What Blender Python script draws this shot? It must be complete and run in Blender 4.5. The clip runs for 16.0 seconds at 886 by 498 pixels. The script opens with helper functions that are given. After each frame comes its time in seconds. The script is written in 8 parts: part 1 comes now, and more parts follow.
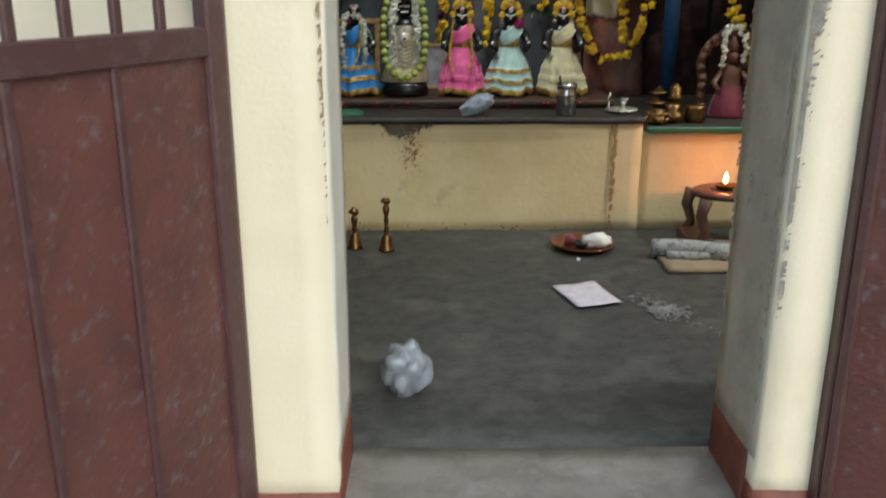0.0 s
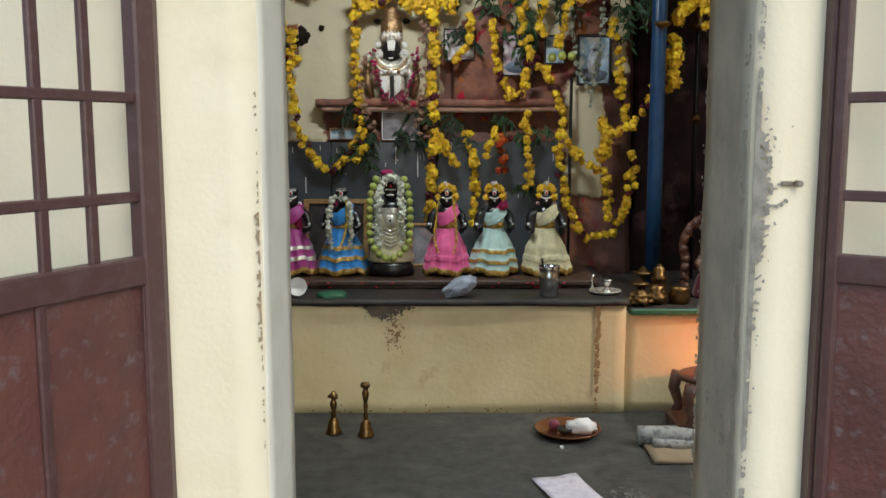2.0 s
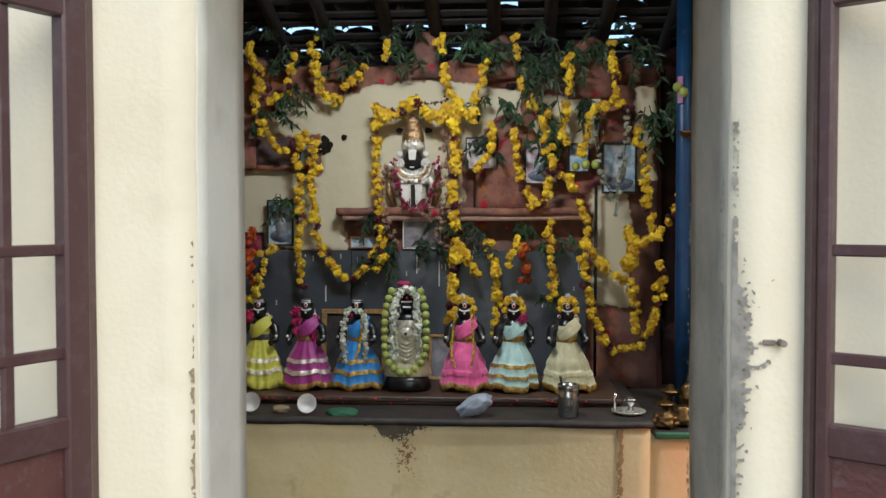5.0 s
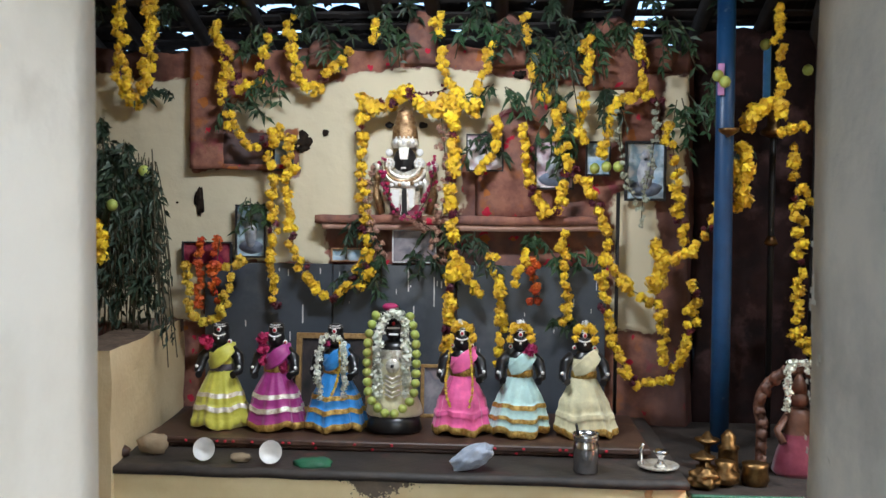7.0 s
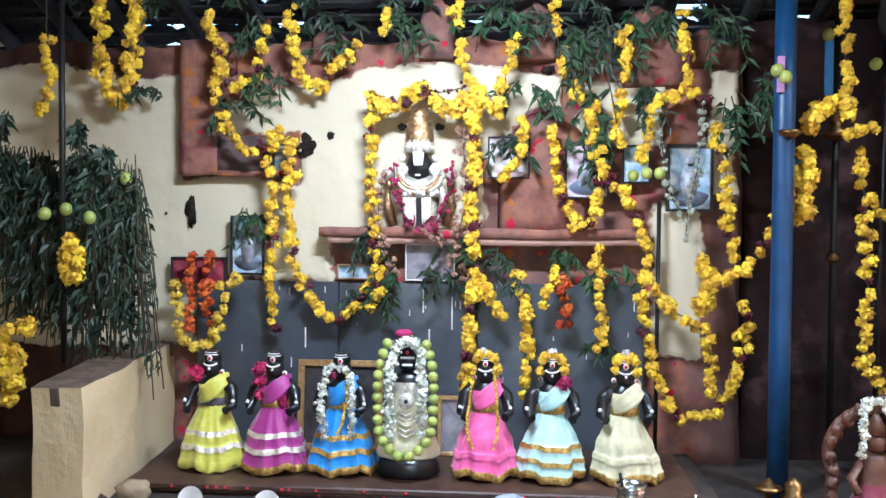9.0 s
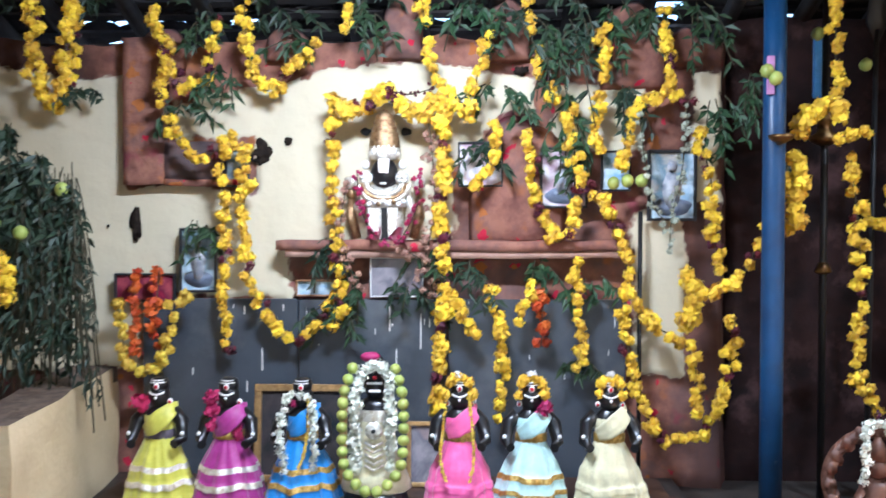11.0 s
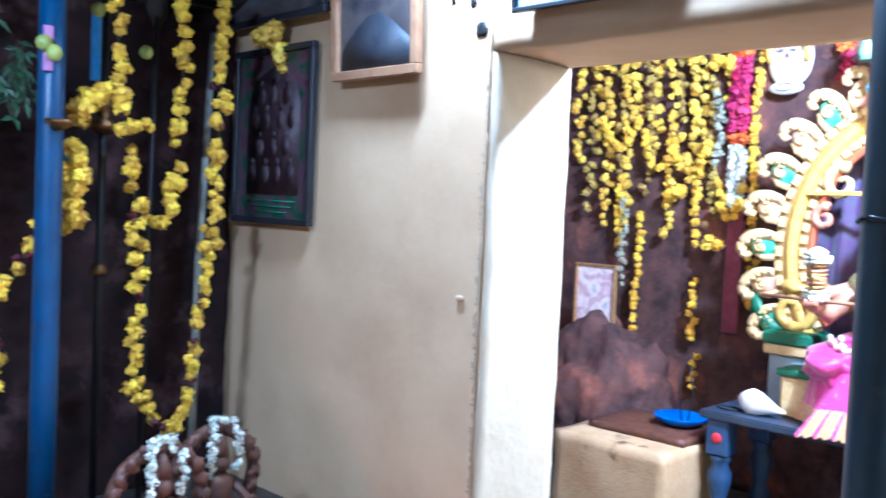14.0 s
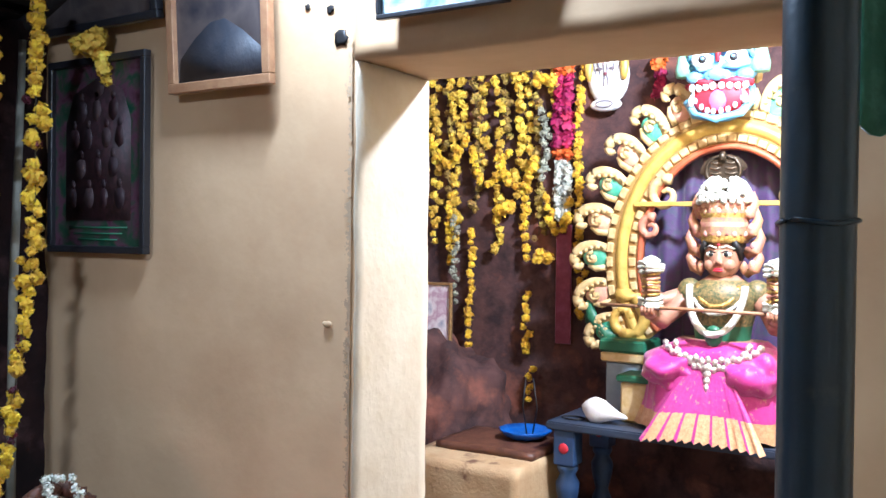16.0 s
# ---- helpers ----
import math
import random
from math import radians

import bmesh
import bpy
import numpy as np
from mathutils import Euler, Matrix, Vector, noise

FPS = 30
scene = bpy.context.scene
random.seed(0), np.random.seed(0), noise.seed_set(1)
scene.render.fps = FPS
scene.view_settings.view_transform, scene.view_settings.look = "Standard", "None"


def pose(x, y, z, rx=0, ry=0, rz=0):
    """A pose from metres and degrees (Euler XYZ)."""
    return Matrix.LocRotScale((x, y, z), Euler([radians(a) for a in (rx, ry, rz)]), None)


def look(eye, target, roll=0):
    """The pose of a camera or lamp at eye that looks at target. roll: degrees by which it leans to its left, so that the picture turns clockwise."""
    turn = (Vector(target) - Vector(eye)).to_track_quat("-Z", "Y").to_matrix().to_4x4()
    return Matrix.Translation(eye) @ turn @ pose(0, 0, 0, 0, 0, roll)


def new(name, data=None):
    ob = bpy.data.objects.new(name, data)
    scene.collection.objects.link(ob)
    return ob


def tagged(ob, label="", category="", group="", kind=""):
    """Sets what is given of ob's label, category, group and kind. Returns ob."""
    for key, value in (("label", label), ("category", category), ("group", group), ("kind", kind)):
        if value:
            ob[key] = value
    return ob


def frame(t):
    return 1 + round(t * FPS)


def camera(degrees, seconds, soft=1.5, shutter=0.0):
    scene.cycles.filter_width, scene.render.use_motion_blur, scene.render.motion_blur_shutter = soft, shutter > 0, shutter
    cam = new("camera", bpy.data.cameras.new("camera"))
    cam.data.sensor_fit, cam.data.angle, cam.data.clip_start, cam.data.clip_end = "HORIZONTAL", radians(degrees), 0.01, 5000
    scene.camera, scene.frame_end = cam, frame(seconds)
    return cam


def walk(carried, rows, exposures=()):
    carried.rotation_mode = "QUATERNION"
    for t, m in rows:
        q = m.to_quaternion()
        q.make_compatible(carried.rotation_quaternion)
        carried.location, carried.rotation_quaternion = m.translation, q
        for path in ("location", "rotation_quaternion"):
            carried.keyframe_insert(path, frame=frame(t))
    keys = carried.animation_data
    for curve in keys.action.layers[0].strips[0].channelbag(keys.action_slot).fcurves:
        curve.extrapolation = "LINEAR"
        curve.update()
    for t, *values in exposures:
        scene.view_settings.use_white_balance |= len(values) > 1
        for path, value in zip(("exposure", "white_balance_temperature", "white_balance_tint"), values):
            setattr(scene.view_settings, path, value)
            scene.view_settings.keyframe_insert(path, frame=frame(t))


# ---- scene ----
cam = camera(53.39, 16.0, shutter=0.5)
PATH = [
    (0, 0.000, 0.000, 1.335, 72.63, -0.06, -0.68),
    (0.5, 0.039, 0.031, 1.365, 75.78, 0.54, -2.11),
    (1, 0.082, 0.049, 1.406, 78.79, 0.86, -1.64),
    (1.5, 0.124, 0.062, 1.443, 81.62, 0.29, -0.11),
    (2, 0.159, 0.063, 1.483, 82.47, 0.06, 0.14),
    (2.5, 0.182, 0.067, 1.526, 83.22, -0.12, -0.05),
    (3, 0.195, 0.068, 1.565, 85.32, 0.28, -0.29),
    (3.5, 0.207, 0.078, 1.599, 87.67, -0.06, -0.27),
    (4, 0.251, 0.087, 1.610, 88.50, 0.10, -0.16),
    (4.5, 0.341, 0.119, 1.611, 88.35, -0.24, 2.18),
    (5, 0.373, 0.221, 1.607, 88.21, 0.07, 3.79),
    (5.2, 0.357, 0.294, 1.613, 88.31, 0.09, 3.81),
    (7.5, 0.382, 1.158, 1.715, 87.90, -0.51, 4.30),
    (8, 0.301, 1.287, 1.752, 87.83, -0.16, 4.10),
    (8.5, 0.291, 1.408, 1.729, 88.08, -0.41, 4.80),
    (10.8, 0.257, 1.744, 1.778, 87.83, 0.11, 3.40),
    (11, 0.222, 1.785, 1.767, 88.33, -0.03, 2.02),
    (11.5, 0.170, 1.888, 1.778, 88.91, -0.22, -2.28),
    (12, 0.121, 1.994, 1.798, 88.35, -0.84, -10.59),
    (12.5, 0.150, 2.070, 1.868, 87.31, -1.78, -19.05),
    (13, 0.157, 2.127, 1.864, 87.92, -2.04, -28.40),
    (13.5, 0.205, 2.195, 1.851, 88.00, -2.59, -38.02),
    (14, 0.222, 2.245, 1.868, 87.44, -2.60, -45.15),
    (14.5, 0.245, 2.308, 1.857, 88.16, -2.41, -51.12),
    (15, 0.251, 2.408, 1.841, 88.98, -1.06, -56.53),
    (15.5, 0.236, 2.486, 1.833, 89.67, -0.45, -58.13),
    (16, 0.211, 2.526, 1.847, 89.26, -0.66, -58.04),
]
walk(cam, [(t, pose(*p)) for t, *p in PATH],
     [(0, 1.0, 6200, 2), (5.2, 1.05, 6000, 5), (7.5, 1.95, 5600, 7), (8.7, 2.45, 5150, 8), (11, 2.47, 5150, 10), (12, 2.8, 4750, 8), (13, 2.85, 3900, 6), (14, 2.4, 4150, 6), (15, 2.0, 4800, 9), (16, 1.86, 5000, 9)])

# ---------------------------------------------------------------- light
world = bpy.data.worlds.new("world")
scene.world = world
world.use_nodes = True
wn = world.node_tree.nodes
sky = wn.new("ShaderNodeTexSky")
sky.sky_type, sky.sun_disc = "NISHITA", False
sky.sun_elevation, sky.sun_rotation = radians(38), radians(159)
wn["Background"].inputs["Strength"].default_value = 0.12
world.node_tree.links.new(sky.outputs[0], wn["Background"].inputs["Color"])


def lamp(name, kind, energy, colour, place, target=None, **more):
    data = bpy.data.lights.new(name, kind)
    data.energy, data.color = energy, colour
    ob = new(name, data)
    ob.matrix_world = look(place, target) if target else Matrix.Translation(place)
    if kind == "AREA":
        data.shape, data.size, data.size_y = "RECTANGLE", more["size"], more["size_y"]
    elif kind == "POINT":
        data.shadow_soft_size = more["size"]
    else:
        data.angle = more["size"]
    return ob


lamp("sun", "SUN", 0.8, (1.0, 0.96, 0.9), (3.2, -5.5, 6.4), (0.3, 2, 0), size=radians(40))
lamp("wall_tube_light", "AREA", 15, (0.90, 0.96, 1.0), (2.06, 4.30, 3.20), (2.42, 3.90, 2.4), size=0.04, size_y=0.35)
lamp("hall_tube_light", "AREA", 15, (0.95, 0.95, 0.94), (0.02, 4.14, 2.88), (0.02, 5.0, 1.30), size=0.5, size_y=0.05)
lamp("sanctum_light", "POINT", 180, (1.0, 0.97, 0.93), (4.05, 3.15, 3.35), size=0.08)
lamp("oil_flame_light", "POINT", 4.4, (1.0, 0.17, 0.05), (1.49, 4.36, 0.352), size=0.012)

# ---------------------------------------------------------------- materials


def mat(name, base, rough=0.7, metal=0.0, second=None, scale=6.0, mix=(0.4, 0.65), third=None, third_scale=1.2, third_mix=(0.55, 0.7),
        bump=0.2, bump_scale=60.0, vary=0.0, emit=0.0, sheen=0.0, clear=0.0, spec=0.5, through_light=0.0):
    """A two-scale procedural surface: base and second by fine noise, third by broad stains, with bump and object-to-object variation."""
    m = bpy.data.materials.new(name)
    m.use_nodes = True
    nt = m.node_tree
    n, l = nt.nodes, nt.links
    p = n["Principled BSDF"]
    p.inputs["Roughness"].default_value, p.inputs["Metallic"].default_value = rough, metal
    p.inputs["Sheen Weight"].default_value, p.inputs["Coat Weight"].default_value = sheen, clear
    p.inputs["Specular IOR Level"].default_value, p.inputs["Transmission Weight"].default_value = spec, through_light
    geo = n.new("ShaderNodeNewGeometry")
    second = second or tuple(c * 0.78 for c in base)

    def noise_mask(sc, lo, hi, detail=6.0):
        t = n.new("ShaderNodeTexNoise")
        t.inputs["Scale"].default_value, t.inputs["Detail"].default_value, t.inputs["Roughness"].default_value = sc, detail, 0.6
        l.new(geo.outputs["Position"], t.inputs["Vector"])
        r = n.new("ShaderNodeMapRange")
        r.inputs["From Min"].default_value, r.inputs["From Max"].default_value = lo, hi
        l.new(t.outputs["Fac"], r.inputs["Value"])
        return r.outputs["Result"]

    def blend(fac, a, b):
        x = n.new("ShaderNodeMix")
        x.data_type = "RGBA"
        l.new(fac, x.inputs["Factor"])
        for s, v in ((x.inputs["A"], a), (x.inputs["B"], b)):
            if isinstance(v, tuple):
                s.default_value = (*v, 1)
            else:
                l.new(v, s)
        return x.outputs["Result"]

    col = blend(noise_mask(scale, *mix), base, second)
    if third:
        col = blend(noise_mask(third_scale, *third_mix, 8.0), col, third)
    if vary:
        info = n.new("ShaderNodeObjectInfo")
        h = n.new("ShaderNodeHueSaturation")
        a = n.new("ShaderNodeMapRange")
        a.inputs["To Min"].default_value, a.inputs["To Max"].default_value = 1 - vary, 1 + vary
        l.new(info.outputs["Random"], a.inputs["Value"])
        l.new(a.outputs["Result"], h.inputs["Value"])
        b = n.new("ShaderNodeMapRange")
        b.inputs["To Min"].default_value, b.inputs["To Max"].default_value = 0.5 - vary * 0.06, 0.5 + vary * 0.06
        l.new(info.outputs["Random"], b.inputs["Value"])
        l.new(b.outputs["Result"], h.inputs["Hue"])
        l.new(col, h.inputs["Color"])
        col = h.outputs["Color"]
    l.new(col, p.inputs["Base Color"])
    if bump:
        t = n.new("ShaderNodeTexNoise")
        t.inputs["Scale"].default_value, t.inputs["Detail"].default_value = bump_scale, 5.0
        l.new(geo.outputs["Position"], t.inputs["Vector"])
        b = n.new("ShaderNodeBump")
        b.inputs["Strength"].default_value, b.inputs["Distance"].default_value = bump, 0.01
        l.new(t.outputs["Fac"], b.inputs["Height"])
        l.new(b.outputs["Normal"], p.inputs["Normal"])
    if emit:
        p.inputs["Emission Color"].default_value = (*base, 1)
        p.inputs["Emission Strength"].default_value = emit
    return m


def art(name, colours, scale=9.0, rough=0.25):
    """A printed picture: soft patches of a few colours under gloss."""
    m = bpy.data.materials.new(name)
    m.use_nodes = True
    n, l = m.node_tree.nodes, m.node_tree.links
    p = n["Principled BSDF"]
    p.inputs["Roughness"].default_value = rough
    geo, t, r = n.new("ShaderNodeNewGeometry"), n.new("ShaderNodeTexNoise"), n.new("ShaderNodeValToRGB")
    t.inputs["Scale"].default_value, t.inputs["Detail"].default_value, t.inputs["Distortion"].default_value = scale, 7.0, 0.35
    l.new(geo.outputs["Position"], t.inputs["Vector"])
    l.new(t.outputs["Fac"], r.inputs["Fac"])
    e = r.color_ramp.elements
    while len(e) < len(colours):
        e.new(0.5)
    for i, c in enumerate(colours):
        e[i].position, e[i].color = 0.3 + 0.4 * i / (len(colours) - 1), (*c, 1)
    l.new(r.outputs["Color"], p.inputs["Base Color"])
    return m


CREAM_OUT = mat("cream_distemper", (0.80, 0.70, 0.51), 0.75, second=(0.76, 0.65, 0.46), scale=3, third=(0.62, 0.50, 0.33), third_scale=1.6, third_mix=(0.62, 0.85), bump=0.12, bump_scale=90)
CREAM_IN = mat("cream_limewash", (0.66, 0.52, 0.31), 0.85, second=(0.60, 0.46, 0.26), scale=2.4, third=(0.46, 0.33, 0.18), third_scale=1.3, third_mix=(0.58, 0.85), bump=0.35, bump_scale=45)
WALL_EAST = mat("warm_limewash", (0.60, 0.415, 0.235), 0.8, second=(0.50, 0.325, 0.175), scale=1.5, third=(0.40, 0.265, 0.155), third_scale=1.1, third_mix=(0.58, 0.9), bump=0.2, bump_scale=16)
ALTAR = mat("stained_altar_plaster", (0.78, 0.655, 0.385), 0.7, second=(0.71, 0.58, 0.315), scale=4, third=(0.42, 0.26, 0.10), third_scale=2.6, third_mix=(0.62, 0.78), bump=0.25, bump_scale=40)
SOOT = mat("sooty_stone_top", (0.024, 0.019, 0.016), 0.6, second=(0.048, 0.036, 0.029), scale=9, third=(0.10, 0.040, 0.034), third_scale=5, third_mix=(0.6, 0.75), bump=0.3, bump_scale=50)
CONCRETE = mat("worn_cement_floor", (0.062, 0.061, 0.054), 0.7, second=(0.036, 0.035, 0.032), scale=13, third=(0.12, 0.115, 0.10), third_scale=4.5, third_mix=(0.52, 0.78), bump=0.5, bump_scale=70)
THRESH = mat("pale_cement", (0.25, 0.22, 0.19), 0.75, second=(0.18, 0.155, 0.13), scale=9, third=(0.33, 0.3, 0.27), third_scale=4, bump=0.35, bump_scale=60)
REDOX = mat("red_oxide_paint", (0.22, 0.055, 0.03), 0.6, second=(0.14, 0.04, 0.025), scale=14, bump=0.2)
GROUND = mat("packed_earth", (0.24, 0.19, 0.14), 0.9, second=(0.17, 0.13, 0.1), scale=3, bump=0.4, bump_scale=25)
BROWN = mat("maroon_enamel_on_steel", (0.128, 0.046, 0.036), 0.42, second=(0.092, 0.036, 0.030), scale=7, third=(0.15, 0.105, 0.10), third_scale=30, third_mix=(0.56, 0.70), bump=0.5, bump_scale=42)
BROWN_DK = mat("scuffed_maroon_bar", (0.075, 0.032, 0.029), 0.45, second=(0.10, 0.055, 0.05), scale=25, mix=(0.5, 0.7), bump=0.15, bump_scale=60)
IRON = mat("black_iron", (0.02, 0.018, 0.018), 0.5, metal=0.4, bump=0.1)
BLUE = mat("blue_gloss_paint", (0.011, 0.055, 0.15), 0.42, second=(0.008, 0.037, 0.105), scale=8, third=(0.12, 0.16, 0.22), third_scale=14, third_mix=(0.64, 0.74), bump=0.12, bump_scale=40)
TEAL = mat("dark_teal_gloss_paint", (0.007, 0.019, 0.032), 0.36, second=(0.005, 0.014, 0.024), scale=9, third=(0.03, 0.035, 0.04), third_scale=9, third_mix=(0.6, 0.72), bump=0.15, bump_scale=30)
GREEN_PAINT = mat("green_paint", (0.03, 0.14, 0.07), 0.45, bump=0.1)
BRASS = mat("old_brass", (0.25, 0.145, 0.055), 0.42, metal=1.0, second=(0.10, 0.055, 0.025), scale=30, bump=0.08)
COPPER = mat("copper_plate", (0.42, 0.19, 0.10), 0.32, metal=1.0, bump=0.1)
STEEL = mat("bright_steel", (0.62, 0.62, 0.62), 0.2, metal=1.0, second=(0.5, 0.5, 0.5), scale=20, bump=0.03)
SILVER = mat("chased_silver", (0.84, 0.80, 0.72), 0.34, metal=0.65, second=(0.60, 0.53, 0.42), scale=55, mix=(0.5, 0.6), bump=0.5, bump_scale=70)
GOLD = mat("gold_brocade", (0.62, 0.42, 0.12), 0.38, metal=0.6, second=(0.38, 0.23, 0.05), scale=70, mix=(0.45, 0.55), bump=0.4, bump_scale=90)
GOLDPAINT = mat("gold_paint", (0.60, 0.41, 0.085), 0.42, second=(0.48, 0.30, 0.055), scale=18, bump=0.25, bump_scale=40)
CREAMPAINT = mat("ivory_paint", (0.60, 0.46, 0.23), 0.5, second=(0.50, 0.34, 0.12), scale=20, bump=0.2)
SKIN = mat("black_stone_idol", (0.012, 0.011, 0.012), 0.3, bump=0.05)
WHITE = mat("white_paint", (0.82, 0.80, 0.78), 0.6, bump=0.1)
RED = mat("vermilion", (0.55, 0.02, 0.04), 0.6, bump=0.1)
OCHRE = mat("painted_ochre_skin", (0.42, 0.215, 0.135), 0.45, second=(0.34, 0.16, 0.095), scale=12, bump=0.08)
WOOD = mat("dark_stained_wood", (0.060, 0.029, 0.018), 0.5, second=(0.038, 0.018, 0.012), scale=14, third=(0.12, 0.062, 0.034), third_scale=6, bump=0.2)
WOOD_RED = mat("reddish_wood", (0.125, 0.052, 0.030), 0.5, second=(0.07, 0.028, 0.018), scale=16, bump=0.25)
# Granite's grey-blue base holds its reflected haze; the stone itself is black.
BLACKSLAB = mat("hazed_black_granite", (0.062, 0.072, 0.090), 0.33, second=(0.046, 0.052, 0.064), scale=5, third=(0.16, 0.165, 0.175), third_scale=2.4, third_mix=(0.52, 0.8), bump=0.08, bump_scale=20)
LEAF = mat("neem_leaf", (0.036, 0.074, 0.028), 0.55, second=(0.018, 0.042, 0.017), scale=9, vary=0.25, bump=0.1)
LEAF_DARK = mat("dark_leaf", (0.016, 0.034, 0.018), 0.55, second=(0.035, 0.058, 0.030), scale=6, vary=0.2, bump=0.1)
STEM = mat("twig", (0.06, 0.05, 0.025), 0.8, bump=0.1)
MARIGOLD = mat("marigold_petals", (0.84, 0.58, 0.014), 0.65, second=(0.76, 0.45, 0.008), scale=60, vary=0.18, bump=0.3, bump_scale=160, sheen=0.2)
MARI_PALE = mat("pale_marigold_petals", (0.78, 0.60, 0.07), 0.65, second=(0.70, 0.42, 0.03), scale=60, vary=0.18, bump=0.3, bump_scale=160)
MAROON_FL = mat("maroon_petals", (0.10, 0.008, 0.022), 0.6, vary=0.3, bump=0.3, bump_scale=150)
ORANGE_FL = mat("orange_petals", (0.62, 0.10, 0.012), 0.6, vary=0.2, bump=0.3, bump_scale=150)
WHITE_FL = mat("jasmine_petals", (0.74, 0.74, 0.66), 0.6, second=(0.55, 0.58, 0.46), scale=50, vary=0.1, bump=0.3, bump_scale=150)
GREY_FL = mat("faded_tuberose", (0.42, 0.44, 0.34), 0.7, vary=0.2, bump=0.2)
PINK_FL = mat("magenta_petals", (0.42, 0.015, 0.10), 0.6, vary=0.2, bump=0.3, bump_scale=150)
LEMON = mat("lemon_rind", (0.38, 0.41, 0.09), 0.45, second=(0.26, 0.33, 0.07), scale=15, vary=0.15, bump=0.15, bump_scale=120)
PAPER = mat("printed_paper", (0.66, 0.62, 0.68), 0.8, second=(0.55, 0.48, 0.57), scale=35, bump=0.05)
NEWS = mat("newsprint", (0.36, 0.35, 0.33), 0.85, second=(0.17, 0.17, 0.18), scale=45, mix=(0.5, 0.62), bump=0.1)
JUTE = mat("jute_cloth", (0.32, 0.24, 0.15), 0.9, bump=0.3)
PLASTIC = mat("thin_clear_plastic", (0.40, 0.42, 0.46), 0.22, second=(0.34, 0.36, 0.40), scale=14, bump=0.5, bump_scale=30, through_light=0.45)
BLUE_PL = mat("blue_plastic", (0.02, 0.11, 0.45), 0.3, bump=0.2)
CARD = mat("cardboard", (0.46, 0.31, 0.16), 0.85, second=(0.40, 0.26, 0.13), scale=9, third=(0.2, 0.1, 0.06), third_scale=5, third_mix=(0.62, 0.75), bump=0.1)
TILE = mat("sooty_roof_tile", (0.030, 0.024, 0.022), 0.85, second=(0.018, 0.015, 0.014), scale=11, bump=0.4, bump_scale=30)
FOIL = mat("torn_silver_sheet", (0.7, 0.7, 0.72), 0.25, metal=0.9, bump=0.8, bump_scale=25)
FLAME = mat("flame", (1.0, 0.62, 0.22), 0.5, emit=22, bump=0)
GOLDFRAME = mat("gilt_moulding", (0.48, 0.30, 0.12), 0.4, metal=0.5, second=(0.3, 0.17, 0.07), scale=40, bump=0.4, bump_scale=60)
WOODFRAME = mat("light_brown_moulding", (0.36, 0.20, 0.10), 0.45, second=(0.28, 0.14, 0.07), scale=20, bump=0.15)
DARKFRAME = mat("black_moulding", (0.02, 0.02, 0.024), 0.4, bump=0.1)


def cloth(name, c, hi=None):
    return mat(name, c, 0.5, second=hi or tuple(min(1, v * 1.25 + 0.02) for v in c), scale=22, mix=(0.45, 0.7), bump=0.25, bump_scale=45, sheen=0.35)


C_YELLOW = cloth("yellow_satin", (0.50, 0.47, 0.05))
C_MAGENTA = cloth("magenta_silk", (0.28, 0.012, 0.17))
C_BLUE = cloth("blue_silk", (0.02, 0.20, 0.55))
C_PINK = cloth("pink_satin", (0.72, 0.10, 0.30))
C_AQUA = cloth("pale_aqua_satin", (0.42, 0.60, 0.57))
C_CREAM = cloth("cream_satin", (0.58, 0.53, 0.33))
C_HOTPINK = mat("pink_brocade_sari", (0.50, 0.030, 0.26), 0.45, second=(0.40, 0.022, 0.20), scale=9, third=(0.52, 0.24, 0.20), third_scale=34, third_mix=(0.60, 0.66), bump=0.5, bump_scale=24, sheen=0.35)
C_GREEN = cloth("green_cloth", (0.012, 0.10, 0.05))
C_PURPLE = cloth("purple_drape", (0.070, 0.032, 0.11), (0.045, 0.060, 0.08))
C_GREYBLUE = cloth("grey_blue_cloth", (0.30, 0.34, 0.42))
C_RED = cloth("dark_red_cloth", (0.16, 0.012, 0.035))


